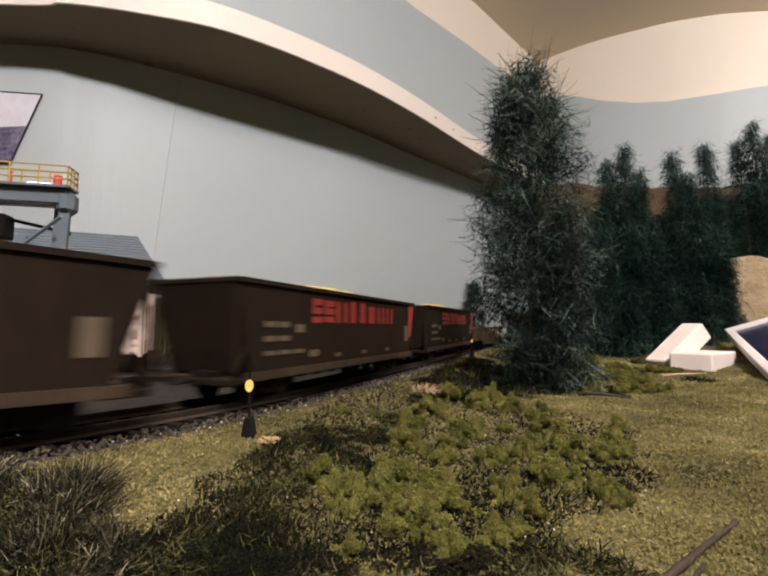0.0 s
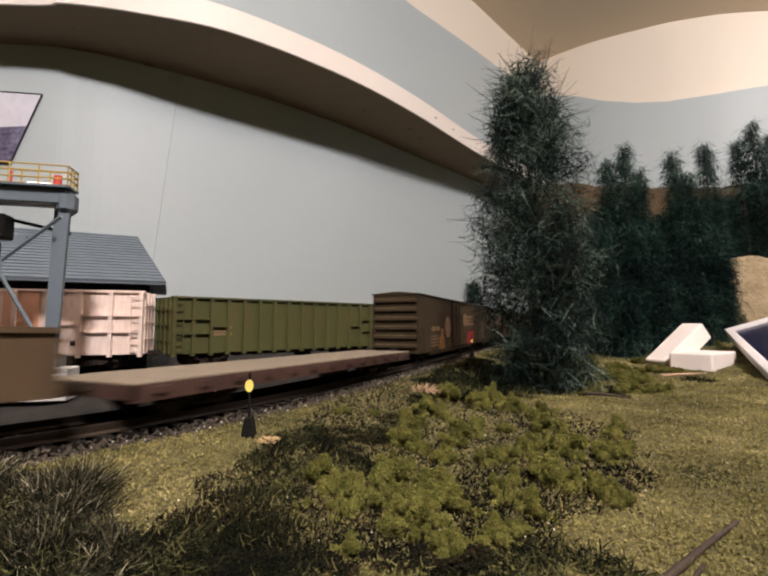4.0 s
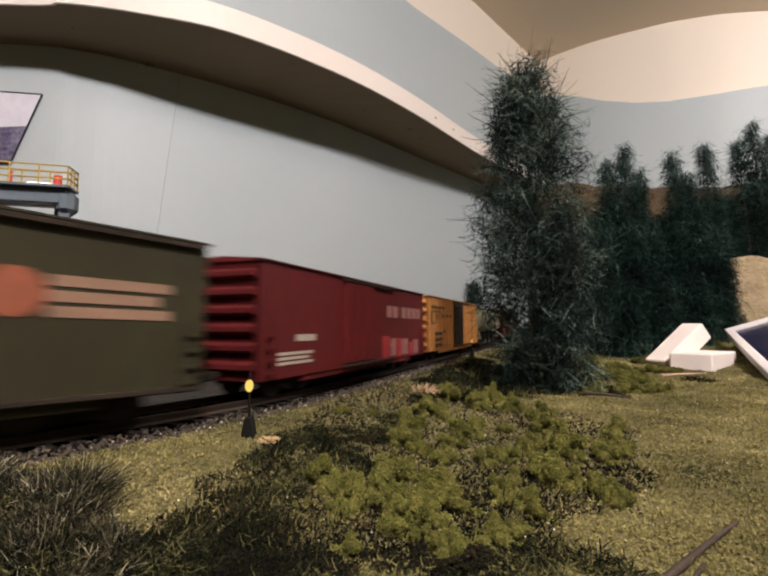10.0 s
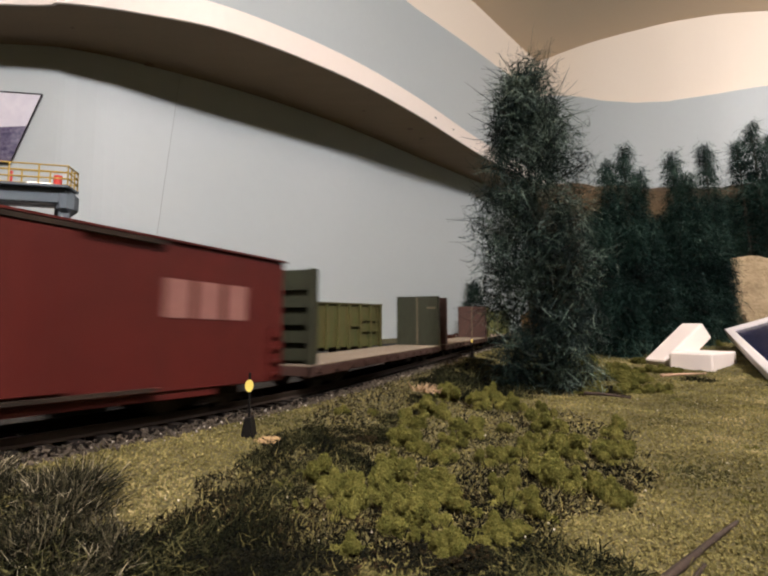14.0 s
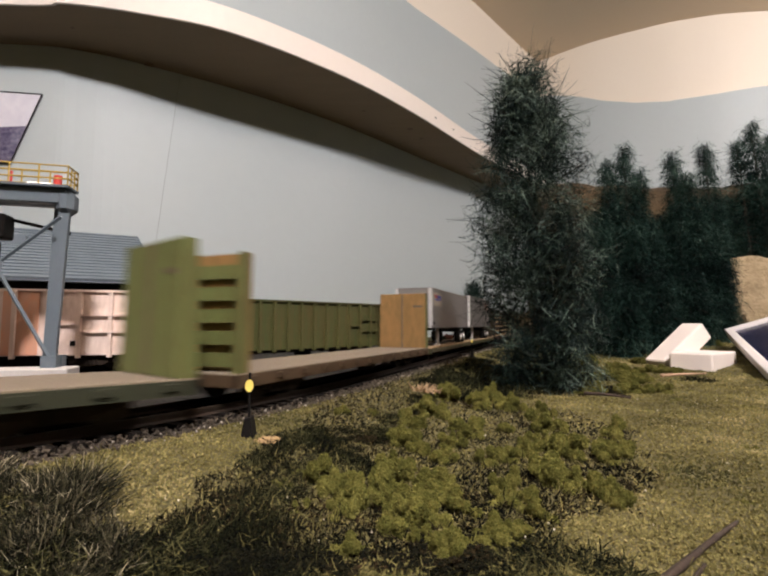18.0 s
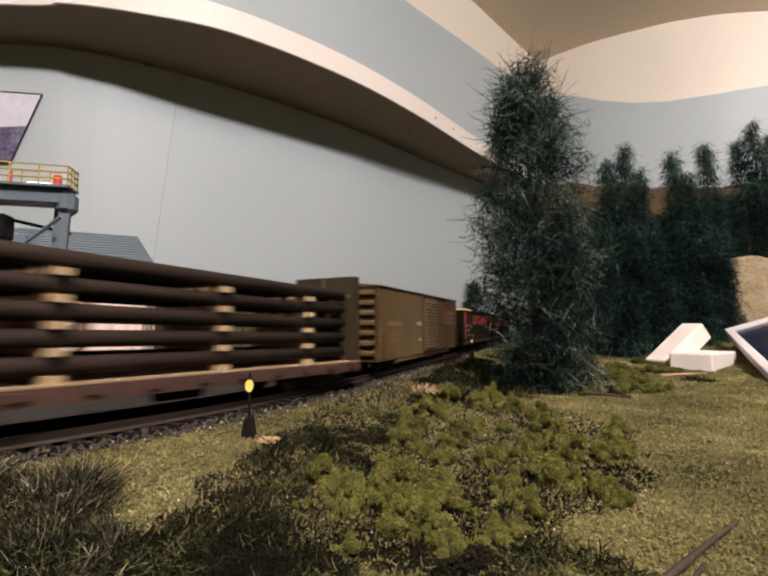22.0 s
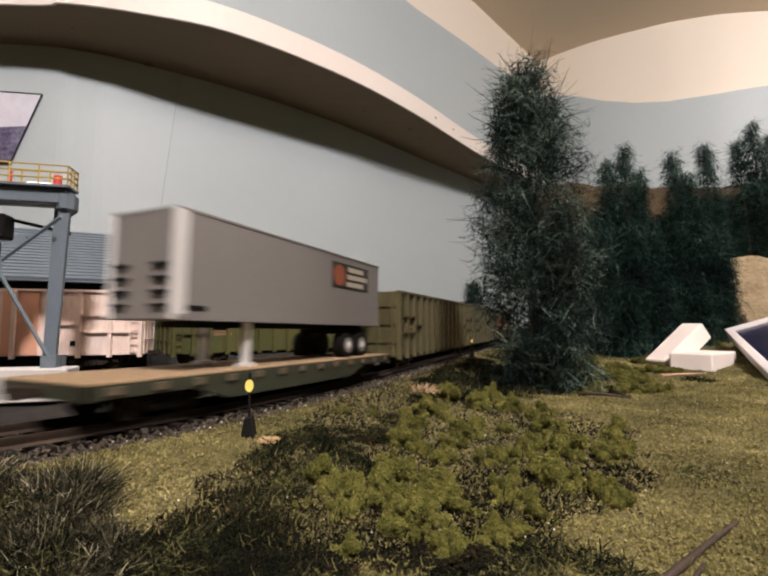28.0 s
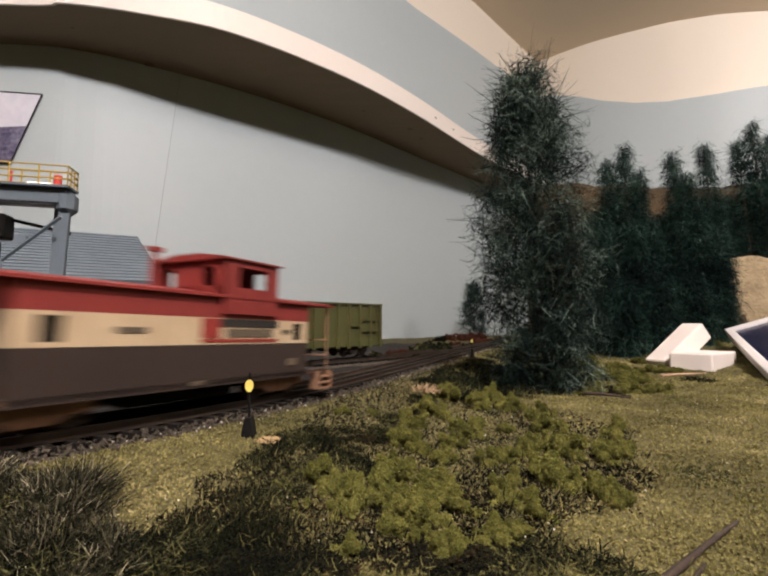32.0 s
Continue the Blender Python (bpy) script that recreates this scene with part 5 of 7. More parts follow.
for x, y in in_bed(FOOT_BED, 60, 14):
    if side_of(x, y)[0] > 0.034:
        wiry.append((random.choice(DARKS), x, y, random.uniform(0.7, 1.15), random.uniform(0.55, 0.9)))
        dusk.append((random.choice(DUSK), x, y, random.uniform(0.6, 1.0), 0.5))
for i, (x, y) in enumerate(in_bed(DARK_BED, 14, 13)):
    if side_of(x, y)[0] > 0.034 and y > 0.10:
        bush(OLIVES, x, y, random.uniform(0.25, 0.45) * (0.50 + y * 2.2), "small olive green foam bush among dark lichen", "olive foam bushes", 0.8)
for i in range(34):
    d = random.uniform(0.060, 0.090)
    b = random.uniform(-0.92, -0.58)
    bush(WISPS if i % 3 else DARKS, b * d, d, random.uniform(0.38, 0.62), "dark tuft of long grass with pale tips", "grass tufts", 0.75)
for i in range(48):
    d = random.uniform(0.062, 0.078)
    x = d * (random.uniform(-0.55, -0.20) if i % 3 else random.uniform(-0.15, 0.45))
    (dusk if i % 2 else wiry).append((random.choice(DUSK if i % 2 else DARKS), x, d, random.uniform(0.50, 0.75), 0.6))
# brown olive clump on the turf between the big tree and the foam blocks
for i in range(22):
    d = random.uniform(0.25, 0.33)
    x = d * random.uniform(0.40, 0.56)
    if i % 3 == 0:
        bush(OLIVES, x, d, random.uniform(0.55, 0.85), "olive green lumpy ground foam bush on the turf", "olive foam bushes", 0.9)
    else:
        dusk.append((random.choice(DUSK), x, d, random.uniform(0.6, 0.95), 0.5))
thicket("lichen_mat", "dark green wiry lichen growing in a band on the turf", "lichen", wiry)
thicket("dark_mat", "black brown foam undergrowth, its black the shade between the bushes", "undergrowth", dusk)
for i in range(26):
    d = random.uniform(0.10, 0.30)
    b = random.uniform(0.52, 0.95)
    bush(DUSK + OLIVES[:2], b * d, d, random.uniform(0.15, 0.34) * (0.6 + d * 2), "small dark tuft on the turf", "small tufts", 0.8)
for i in range(16):
    d = random.uniform(0.30, 0.50)
    b = random.uniform(0.10, 0.75)
    if side_of(b * d, d)[0] > 0.05 and not (0.215 < b * d < 0.33 and 0.34 < d < 0.46):
        bush(OLIVES + DARKS, b * d, d, random.uniform(0.5, 1.0), "olive and dark bush before the trees", "bushes before the trees", 0.6)
for i in range(18):
    s = random.uniform(0.42, 1.15)
    p = ORG + Vector((DX, DY)) * s - Vector((DY, -DX)) * random.uniform(0.030, 0.10)
    if p.y < 1.15:
        bush(REDS if random.random() < 0.35 else FARS, p.x, p.y, random.uniform(0.6, 1.5) * (0.7 + s * 0.6), "small dark or rusty bush beyond the rails", "far bushes", 0.8)
for meshes, x, y, k in ((FARS, 0.040, 0.62, 1.3), (FARS, 0.066, 0.63, 2.0), (FARS, 0.086, 0.64, 1.7), (REDS, 0.022, 0.59, 1.2), (REDS, 0.009, 0.60, 0.9), (FARS, -0.008, 0.56, 1.0), (REDS, 0.185, 1.08, 2.4), (REDS, 0.215, 1.10, 2.8), (REDS, 0.150, 1.06, 1.8), (FARS, 0.120, 1.02, 1.6)):
    bush(meshes, x, y, k, "rusty red bush beyond the rails" if meshes is REDS else "dark green clump bush beyond the rails", "far bushes", 1.1)
for i in range(14):
    s = random.uniform(0.36, 0.75)
    p = ORG + Vector((DX, DY)) * s + Vector((DY, -DX)) * random.uniform(0.028, 0.055)
    bush(DARKS + FARS, p.x, p.y, random.uniform(0.35, 0.7), "dark bush at the foot of the embankment", "dark lichen bushes", 0.6)

for i in range(26):
    d = random.uniform(0.235, 0.36)
    b = random.uniform(0.03, 0.22)
    if side_of(b * d, d)[0] > 0.040:
        bush(FARS if i % 2 else DARKS, b * d, d, random.uniform(0.7, 1.2), "dark green wiry bush at the foot of the big tree", "dark lichen bushes", random.uniform(0.6, 0.9))
for i in range(24):
    d = random.uniform(0.22, 0.43)
    b = random.uniform(0.43, 0.62)
    bush(OLIVES, b * d, d, random.uniform(0.5, 0.8) * (0.5 + 2.2 * d), "small olive green foam bush on the turf", "olive foam bushes", 0.8)

# ---------------------------------------------------------------- trees


def tree(name, label, x, y, z, h, r, n, material, seed, length=0.024, width=0.00022, top=0.35, group="", lean=0.0, low=0.06, curl=1.2, out=0.7, lift=0.25, loose=0, sag=0.5, seg=4):
    rs = np.random.RandomState(seed)
    t = thing(name, label, "tree", Matrix.Translation((x, y, z)), group)
    bm = rod(bmesh.new(), (0, 0, -0.004), (lean * 0.5, 0, h * 0.5), 0.0016 * h / 0.2, 7, 0.0012 * h / 0.2)
    rod(bm, (lean * 0.5, 0, h * 0.5), (lean, 0, h * 0.96), 0.0015 * h / 0.2, 6, 0.0004)
    part("trunk", bm, M_BARK, t)
    bm = bmesh.new()
    roots, dirs, lens = [], [], []
    lim = []
    for i in range(90):
        k = low + (0.97 - low) * (i + rs.rand()) / 90
        a = i * 2.4 + rs.uniform(-0.5, 0.5)
        w = r * min(1.0, (1 - k) * 2.1 + 0.10 + top * 0.4) * rs.uniform(0.55, 1.08)
        b0 = Vector((lean * k, 0, h * k))
        b1 = b0 + Vector((math.cos(a) * w, math.sin(a) * w, w * (rs.uniform(-0.25, 0.75) if lift > 0 else rs.uniform(-0.6, 0.2))))
        rod(bm, b0, b1, 0.0006, 4, 0.0002)
        lim.append((b0, b1, w))
    tagged(part("branchwork", bm, M_BARK, t), kind="stuff")
    for i in range(n):
        b0, b1, w = lim[rs.randint(len(lim))]
        p = b0.lerp(b1, rs.uniform(0.15, 1.0) ** 0.7)
        roots.append((p.x + rs.randn() * 0.0035, p.y + rs.randn() * 0.0035, max(0.001, p.z + rs.randn() * 0.005)))
        o = b1 - b0
        dirs.append((o.x / w * out + rs.randn() * 0.65, o.y / w * out + rs.randn() * 0.65, lift + rs.randn() * (0.85 if lift > 0 else 0.5)))
        lens.append(length * rs.uniform(0.45, 1.1))
    me = strands(roots, dirs, lens, width, curl, sag, seg)
    me.materials.append(material)
    c = new("crown", me)
    c.parent = t
    if loose:
        # extra pale fibres draw the crown's highlights
        n = loose
        k = rs.randint(0, len(roots), n)
        me = strands([roots[i] for i in k], [dirs[i] for i in k], rs.uniform(0.012, 0.030, n), 0.00030, 5.0, 0.4, 7)
        me.materials.append(F_CURL)
        c = tagged(new("fibre_fringe", me), "curled loose fibres painted pale as highlights on the crown", kind="stuff")
        c.parent = t
    return t


tree("fern_tree", "tall dark green tree of curled wiry fibres, beside the track", 0.0925, 0.262, 0.002, 0.187, 0.0340, 19000, F_FERN, 3, 0.019, 0.00022, 0.3, lean=-0.011, low=0.02, curl=5.0, out=0.25, lift=0.05, loose=420, sag=1.2, seg=6)
TREES = [(0.273, 0.54, 0.225, 0.021, -0.004, 0), (0.306, 0.55, 0.243, 0.020, -0.012, 1), (0.323, 0.56, 0.213, 0.018, -0.006, 1), (0.382, 0.57, 0.240, 0.020, -0.016, 1), (0.387, 0.56, 0.211, 0.017, -0.010, 0), (0.430, 0.58, 0.258, 0.021, -0.014, 0),
         (0.236, 0.50, 0.148, 0.022, 0.000, 0), (0.267, 0.52, 0.170, 0.024, 0.000, 1), (0.278, 0.50, 0.139, 0.021, 0.000, 0), (0.308, 0.52, 0.130, 0.022, 0.000, 0), (0.351, 0.57, 0.159, 0.024, 0.000, 1), (0.354, 0.54, 0.167, 0.024, 0.000, 0),
         (0.370, 0.53, 0.155, 0.023, 0.000, 1), (0.413, 0.56, 0.169, 0.020, -0.004, 0), (0.295, 0.60, 0.186, 0.029, 0.000, 0), (0.355, 0.62, 0.171, 0.033, 0.000, 0), (0.416, 0.63, 0.187, 0.034, 0.000, 1), (0.444, 0.62, 0.198, 0.030, 0.000, 0),
         (0.381, 0.52, 0.101, 0.014, 0.000, 1), (0.253, 0.545, 0.166, 0.024, 0.000, 1), (0.287, 0.48, 0.074, 0.023, 0.000, 0), (0.246, 0.47, 0.073, 0.022, 0.000, 1), (0.330, 0.49, 0.075, 0.021, 0.000, 0)]
for i, (x, y, h, r, lean, _) in enumerate(TREES):
    tree("conifer", "slim dark blue green tree of matted fibre", x, y, land(x, y), h, r * 0.92, 5200, F_PINE, 60 + i, 0.015, 0.00032, 0.0, "trees before the hill", lean=lean, low=0.03, curl=1.4, lift=-0.7)
for i, (x, y, z, h, r, lean) in enumerate([(0.600, 0.740, 0.135, 0.213, 0.027, -0.014), (0.626, 0.735, 0.135, 0.242, 0.025, -0.020), (0.651, 0.740, 0.135, 0.225, 0.029, -0.012), (0.686, 0.750, 0.135, 0.245, 0.029, -0.010), (0.577, 0.760, 0.135, 0.121, 0.024, 0.000), (0.627, 0.780, 0.135, 0.144, 0.033, 0.000), (0.642, 0.760, 0.135, 0.155, 0.033, 0.000)]):
    tree("conifer", "slim blue green tree on the rocky hill", x, y, z, h, r, 4200, F_PINE, 90 + i, 0.015, 0.00040, 0.1, "trees on the hill", lean=lean, low=0.04, curl=1.4, lift=-0.7)
tree("conifer", "dark tree by the far wall", 0.243, 1.24, 0.0, 0.150, 0.034, 2600, F_PINE, 130, 0.026, 0.0006, 0.15, "trees by the wall")

# ---------------------------------------------------------------- the hill and the rock face


def hillside():
    bm = bmesh.new()
    nx, ny = 70, 34
    g = []
    for j in range(ny + 1):
        row = []
        for i in range(nx + 1):
            x = 0.30 + 1.0 * i / nx
            k = j / ny
            y = 0.60 + 0.34 * k + 0.02 * noise.noise((x * 6, 0, 2))
            up = ease(0.40, 0.50, x - 0.05 * noise.noise((k * 3, 1, 1)))
            e = ease(0.45, 0.95, k)
            z = 0.012 + (0.110 * ease(0.02, 0.25, k) + 0.03 * k) * up * (1 - e) + 0.310 * e
            f = noise.fractal((x * 16, y * 16, 1.0), 1.0, 2.0, 4)
            row.append(bm.verts.new((x, y, z + 0.008 * f * (0.3 + k))))
        g.append(row)
    g.append([bm.verts.new((v.co.x, v.co.y + 0.012, v.co.z - 0.004)) for v in g[-1]])
    g.append([bm.verts.new((v.co.x, v.co.y, -0.01)) for v in g[-1]])
    for j in range(len(g) - 1):
        for i in range(nx):
            bm.faces.new((g[j][i], g[j][i + 1], g[j + 1][i + 1], g[j + 1][i]))
    return solid("hill", bm, M_HILL, "brown earth hill behind the trees", "hill", kind="structure", smooth=True)


hillside()


def rock():
    bm = bmesh.new()
    nx, nz = 60, 26
    g = []
    for j in range(nz + 1):
        row = []
        for i in range(nx + 1):
            a = i / nx
            k = j / nz
            x = 0.448 + 0.62 * a
            y = 0.625 + 0.05 * k - 0.06 * a + 0.10 * (1 - ease(0.0, 0.017, a))
            f = noise.fractal((x * 22, k * 3.0, 7.0), 1.0, 2.0, 5)
            row.append(bm.verts.new((x + 0.004 * noise.noise((k * 9, a * 30, 3)), y + 0.012 * f, 0.005 + 0.132 * k + 0.006 * noise.noise((x * 25, 0, 5)) * k)))
        g.append(row)
    g.append([bm.verts.new((v.co.x, v.co.y + 0.10, v.co.z + 0.003)) for v in g[-1]])
    for j in range(len(g) - 1):
        for i in range(nx):
            bm.faces.new((g[j][i], g[j][i + 1], g[j + 1][i + 1], g[j + 1][i]))
    return solid("rock_face", bm, M_ROCK, "tan plaster rock face below the trees", "rock", kind="structure", smooth=True)


rock()


# ---------------------------------------------------------------- the train, from its head to its tail


def couple(made, a, b, loads=()):
    """Puts a wagon between a and b metres along the train, with what rides on it between its own ends."""
    ob, half = made
    k = (b - a) / LENGTH[ob.name]
    ob.scale = (k, 1, 0.95)
    MOVERS.append((ob, (a + b) / 2, half * k, 0.0, 0.0))
    for t, c, d, z in loads:
        t.scale = ((d - c) / LENGTH[t.name], 1, 0.95)
        MOVERS.append((t, (a + b) / 2, half * k, (c + d - a - b) / 2, z * 0.95))


for a, b, st in ((-0.042, 0.129, 0), (0.152, 0.322, 0), (0.352, 0.522, 0)):
    couple(sulphur_gondola("dark brown gondola with red lettering and a heaped yellow load", 0.185, st, a > 0), a, b)
couple(mill_gondola("weathered brown low gondola with deep sides", 0.215), 0.541, 0.741)

w = wagon("flat_car", "empty flat car with a worn wooden deck", 0.196)
flat_body(w[0], 0.196, 0.0115, P_FLATB, P_DECK, pockets=P_FLATB)
couple(w, 0.752, 0.944)

w = boxcar("boxcar", "weathered brown boxcar with painted scrawls and a ribbed door", 0.210, P_BROWN, doors=[(-0.0085, 0.0250, "bars", P_BROWN)])
marks(w[0], -W, ("data_marks", K_TAN, "faded tan data marks", [(-0.0735, -0.0625, 0.0236, 0.0270), (-0.0600, -0.0500, 0.0236, 0.0270)] + bars(-0.0755, -0.0540, 0.0115, 0.0212, 4, 0.45)),
      ("orange_scrawl", K_ORANGE, "orange scrawl", [(-0.0520 + 0.0004 * i, -0.0335 - 0.0003 * i, 0.0085 + 0.0021 * i, 0.0102 + 0.0021 * i) for i in range(5)] + [(-0.0462, -0.0388, 0.0188 + 0.0022 * i, 0.0206 + 0.0022 * i) for i in range(3)]),
      ("red_scrawl", K_CRIM, "red scrawl", [(0.0610, 0.0690, 0.0080, 0.0215), (0.0705, 0.0940, 0.0170, 0.0215), (0.0720, 0.0800, 0.0085, 0.0170), (0.0800, 0.0850, 0.0080, 0.0130), (0.0860, 0.0930, 0.0080, 0.0170)]),
      ("lettering", K_TAN, "tan lettering", bars(0.0605, 0.0940, 0.0275, 0.0388, 3, 0.72)))
disc(w[0], "pink_scrawl", K_PINK, "pale pink painted blob", -0.0230, 0.0265, 0.0098, 0.0092, -W)
disc(w[0], "round_logo", K_TAN, "tan round emblem", 0.0500, 0.0330, 0.0080, 0.0062, -W)
couple(w, 0.968, 1.167)

w = boxcar("boxcar", "dirty olive brown boxcar with louvred double doors", 0.190, P_OLIVE, doors=[(-0.0300, 0.0003, "louvre", P_OLIVE), (0.0007, 0.0310, "louvre", P_OLIVE)])
disc(w[0], "round_logo", K_ORED, "red round emblem", 0.0438, 0.0342, 0.0068, 0.0062, -W)
marks(w[0], -W, ("lettering", K_PINK, "faded pink lettering", bars(0.0515, 0.0865, 0.0285, 0.0405, 3, 0.72)), ("data_marks", K_DULL, "", bars(-0.0800, -0.0600, 0.0128, 0.0330, 5, 0.5)))
couple(w, 1.187, 1.379)

w = boxcar("boxcar", "weathered reddish brown boxcar with a plain door", 0.186, P_UMBER, doors=[(-0.0250, 0.0060, "plain", P_UMBER)])
marks(w[0], -W, ("lettering", K_DULL, "faded white block lettering", [(0.0234 + i * 0.0092 + (0.004 if i > 1 else 0), 0.0234 + i * 0.0092 + (0.004 if i > 1 else 0) + 0.0066, 0.0335, 0.0408) for i in range(6)]),
      ("data_marks", P_TAN, "", bars(-0.0820, -0.0500, 0.0245, 0.0275, 1, 0.8)), ("red_patch", P_OXIDE, "dull red patch", [(0.0291, 0.0440, 0.0110, 0.0255)]), ("small_mark", K_DULL, "", [(-0.0150, -0.0060, 0.0350, 0.0368)]))
couple(w, 1.397, 1.576)

w = boxcar("boxcar", "dark green boxcar with a pale green door", 0.188, P_GREEN, doors=[(-0.0330, -0.0002, "plain", P_GREEN), (0.0003, 0.0325, "plain", P_LGREEN)])
marks(w[0], -W, ("data_marks", K_PINK, "pinkish data panel", [(-0.080, -0.064, 0.0318, 0.0357), (-0.0625, -0.0480, 0.0318, 0.0357)] + bars(-0.0800, -0.0500, 0.0205, 0.0305, 4, 0.5)),
      ("lettering", K_PINK, "pink lettering", bars(0.0545, 0.0830, 0.0275, 0.0385, 3, 0.72)), ("small_mark", K_DULL, "", [(-0.0530, -0.0430, 0.0149, 0.0167)]))
marks(w[0], -W - 0.0011, ("orange_patch", K_DULL, "faded patch", bars(-0.0210, -0.0040, 0.0215, 0.0325, 3, 0.6)))
disc(w[0], "round_logo", K_ORED, "orange red round emblem", 0.0480, 0.0330, 0.0062, 0.0058, -W)
couple(w, 1.595, 1.777)

w = boxcar("boxcar", "bright red boxcar with white lettering and scrawls", 0.185, P_RED, doors=[(-0.0300, 0.0020, "plain", P_RED)])
marks(w[0], -W, ("lettering", K_ROSE, "faded white block lettering", [(0.0230 + i * 0.0098 + (0.005 if i > 1 else 0), 0.0230 + i * 0.0098 + (0.005 if i > 1 else 0) + 0.0074, 0.0325, 0.0395) for i in range(6)]),
      ("data_marks", K_WHITE, "white data marks", [(-0.0700, -0.0560, 0.0213, 0.0239)] + bars(-0.0820, -0.0580, 0.0125, 0.0180, 3, 0.6)),
      ("red_scrawl", K_CRIM, "red scrawl", [(0.0165, 0.0270, 0.0090, 0.0215), (0.0395, 0.0465, 0.0090, 0.0200), (0.0610, 0.0680, 0.0085, 0.0170)]), ("pale_scrawl", K_ROSE, "pale scrawl", [(0.0290, 0.0380, 0.0095, 0.0200), (0.0475, 0.0590, 0.0095, 0.0195), (0.0700, 0.0800, 0.0090, 0.0185)]))
couple(w, 1.796, 1.977)

w = boxcar("boxcar", "orange yellow boxcar with a dark louvred door", 0.187, P_YELLOW, ribs=18, doors=[(-0.0155, 0.0193, "louvre", M_TRUCK)])
K_OLD = P_OLIVE
marks(w[0], -W - 0.0004, ("lettering", K_OLD, "brown lettering blocks", [(-0.0870 + i * 0.0104, -0.0815 + i * 0.0104, 0.0415, 0.0436) for i in range(4)]
      + [(-0.0880, -0.0600, 0.0385, 0.0391), (-0.0880, -0.0870, 0.0300, 0.0385), (-0.0880, -0.0755, 0.0295, 0.0301), (-0.0760, -0.0750, 0.0301, 0.0350), (-0.0735, -0.0690, 0.0350, 0.0365), (-0.0720, -0.0600, 0.0335, 0.0341), (-0.0610, -0.0600, 0.0341, 0.0385)]
      + [(-0.0560 + i * 0.0122, -0.0510 + i * 0.0122, 0.0345, 0.0371) for i in range(3)]),
      ("data_marks", K_OLD, "", data_block(-0.0780, -0.0550, 0.0105, 0.0245, 3, 2) + [(-0.0520, -0.0480, 0.0210, 0.0240)]), ("small_marks", K_OLD, "", [(0.0442 + i * 0.0095, 0.0492 + i * 0.0095, 0.0400, 0.0418) for i in range(4)]),
      ("seam_mark", K_OLD, "", [(-0.0460, -0.0410, 0.0105, 0.0113), (-0.0350, -0.0300, 0.0105, 0.0113), (0.0650, 0.0656, 0.0090, 0.0480), (-0.0215, -0.0165, 0.0260, 0.0268)]))
couple(w, 1.992, 2.175)

couple(hopper("grey green cylindrical grain hopper with a gold emblem", 0.168), 2.194, 2.360)

w = boxcar("boxcar", "oxide red boxcar with white block lettering", 0.151, P_OXIDE, doors=[(-0.0180, 0.0060, "plain", P_OXIDE)], ribn=8)
marks(w[0], -W, ("lettering", K_ROSE, "white block lettering", [(0.0290 + i * 0.0105, 0.0290 + i * 0.0105 + 0.0080, 0.0285, 0.0398) for i in range(3)]),
      ("data_marks", K_ROSE, "white data panel", [(-0.0660, -0.0400, 0.0285, 0.0322), (-0.0660, -0.0400, 0.0250, 0.0260), (-0.0545, -0.0495, 0.0140, 0.0240), (-0.0660, -0.0400, 0.0112, 0.0122)] + bars(-0.064, -0.056, 0.014, 0.024, 4, 0.5)))
couple(w, 2.381, 2.527)

couple(bulkhead_flat("dark green bulkhead flat car with an empty wooden deck", 0.198, P_FLATB, P_FLATD, P_FLATD), 2.544, 2.742)
couple(bulkhead_flat("maroon brown bulkhead flat car with an empty wooden deck", 0.184, P_FLATB, P_FLATB, P_FLATB), 2.757, 2.964)
couple(bulkhead_flat("light green bulkhead flat car with an empty wooden deck", 0.198, P_FLATD, P_FLATG, P_FLATG), 2.980, 3.186)
couple(bulkhead_flat("green bulkhead flat car with tan weathered end walls", 0.190, P_MILL, P_FLATG, P_FLATT), 3.196, 3.400)

w = wagon("piggyback_flat_car", "long green flat car carrying two trailers", 0.318)
flat_body(w[0], 0.318, 0.0105, P_CHIPD, P_DECKB, thick=0.0038)
t1 = trailer("grey aluminium trailer with a white sign, on a flat car", 0.146, 0.0152, 0.0475, w, ("sign", -0.0640, -0.0400, 0.0335, 0.0445))
t2 = trailer("tall grey aluminium trailer with a round emblem, on a flat car", 0.138, 0.0152, 0.0500, w, ("logo", 0.0330, 0.0640, 0.0350, 0.0460))
couple(w, 3.409, 3.712, [(t1, 3.419, 3.553, 0.0105), (t2, 3.565, 3.695, 0.0105)])

w = pipe_flat("brown and green bulkhead flat car loaded with pipes", 0.204)
couple(w, 3.724, 3.930, [(pipe_load(0.188), 3.734, 3.920, 0.0115)])

w = boxcar("boxcar", "tan brown boxcar with a louvred door and emblem", 0.188, P_TAN, doors=[(-0.0075, 0.0230, "louvre", P_TAN)], ribn=7)
disc(w[0], "round_logo", K_ORED, "red round emblem", 0.0450, 0.0345, 0.0060, 0.0062, -W)
marks(w[0], -W, ("lettering", K_PINK, "pale lettering", bars(0.0515, 0.0825, 0.0285, 0.0412, 3, 0.72)), ("data_marks", K_TAN, "", [(-0.0780, -0.0570, 0.0277, 0.0308)] + bars(-0.078, -0.060, 0.0180, 0.0250, 4, 0.4)),
      ("small_mark", K_WHITE, "", [(-0.0250, -0.0155, 0.0280, 0.0305), (-0.0215, -0.0165, 0.0170, 0.0190)]), ("door_post", P_MILL, "", [(-0.0125, -0.0085, 0.0100, 0.0480)]))
couple(w, 3.958, 4.141)

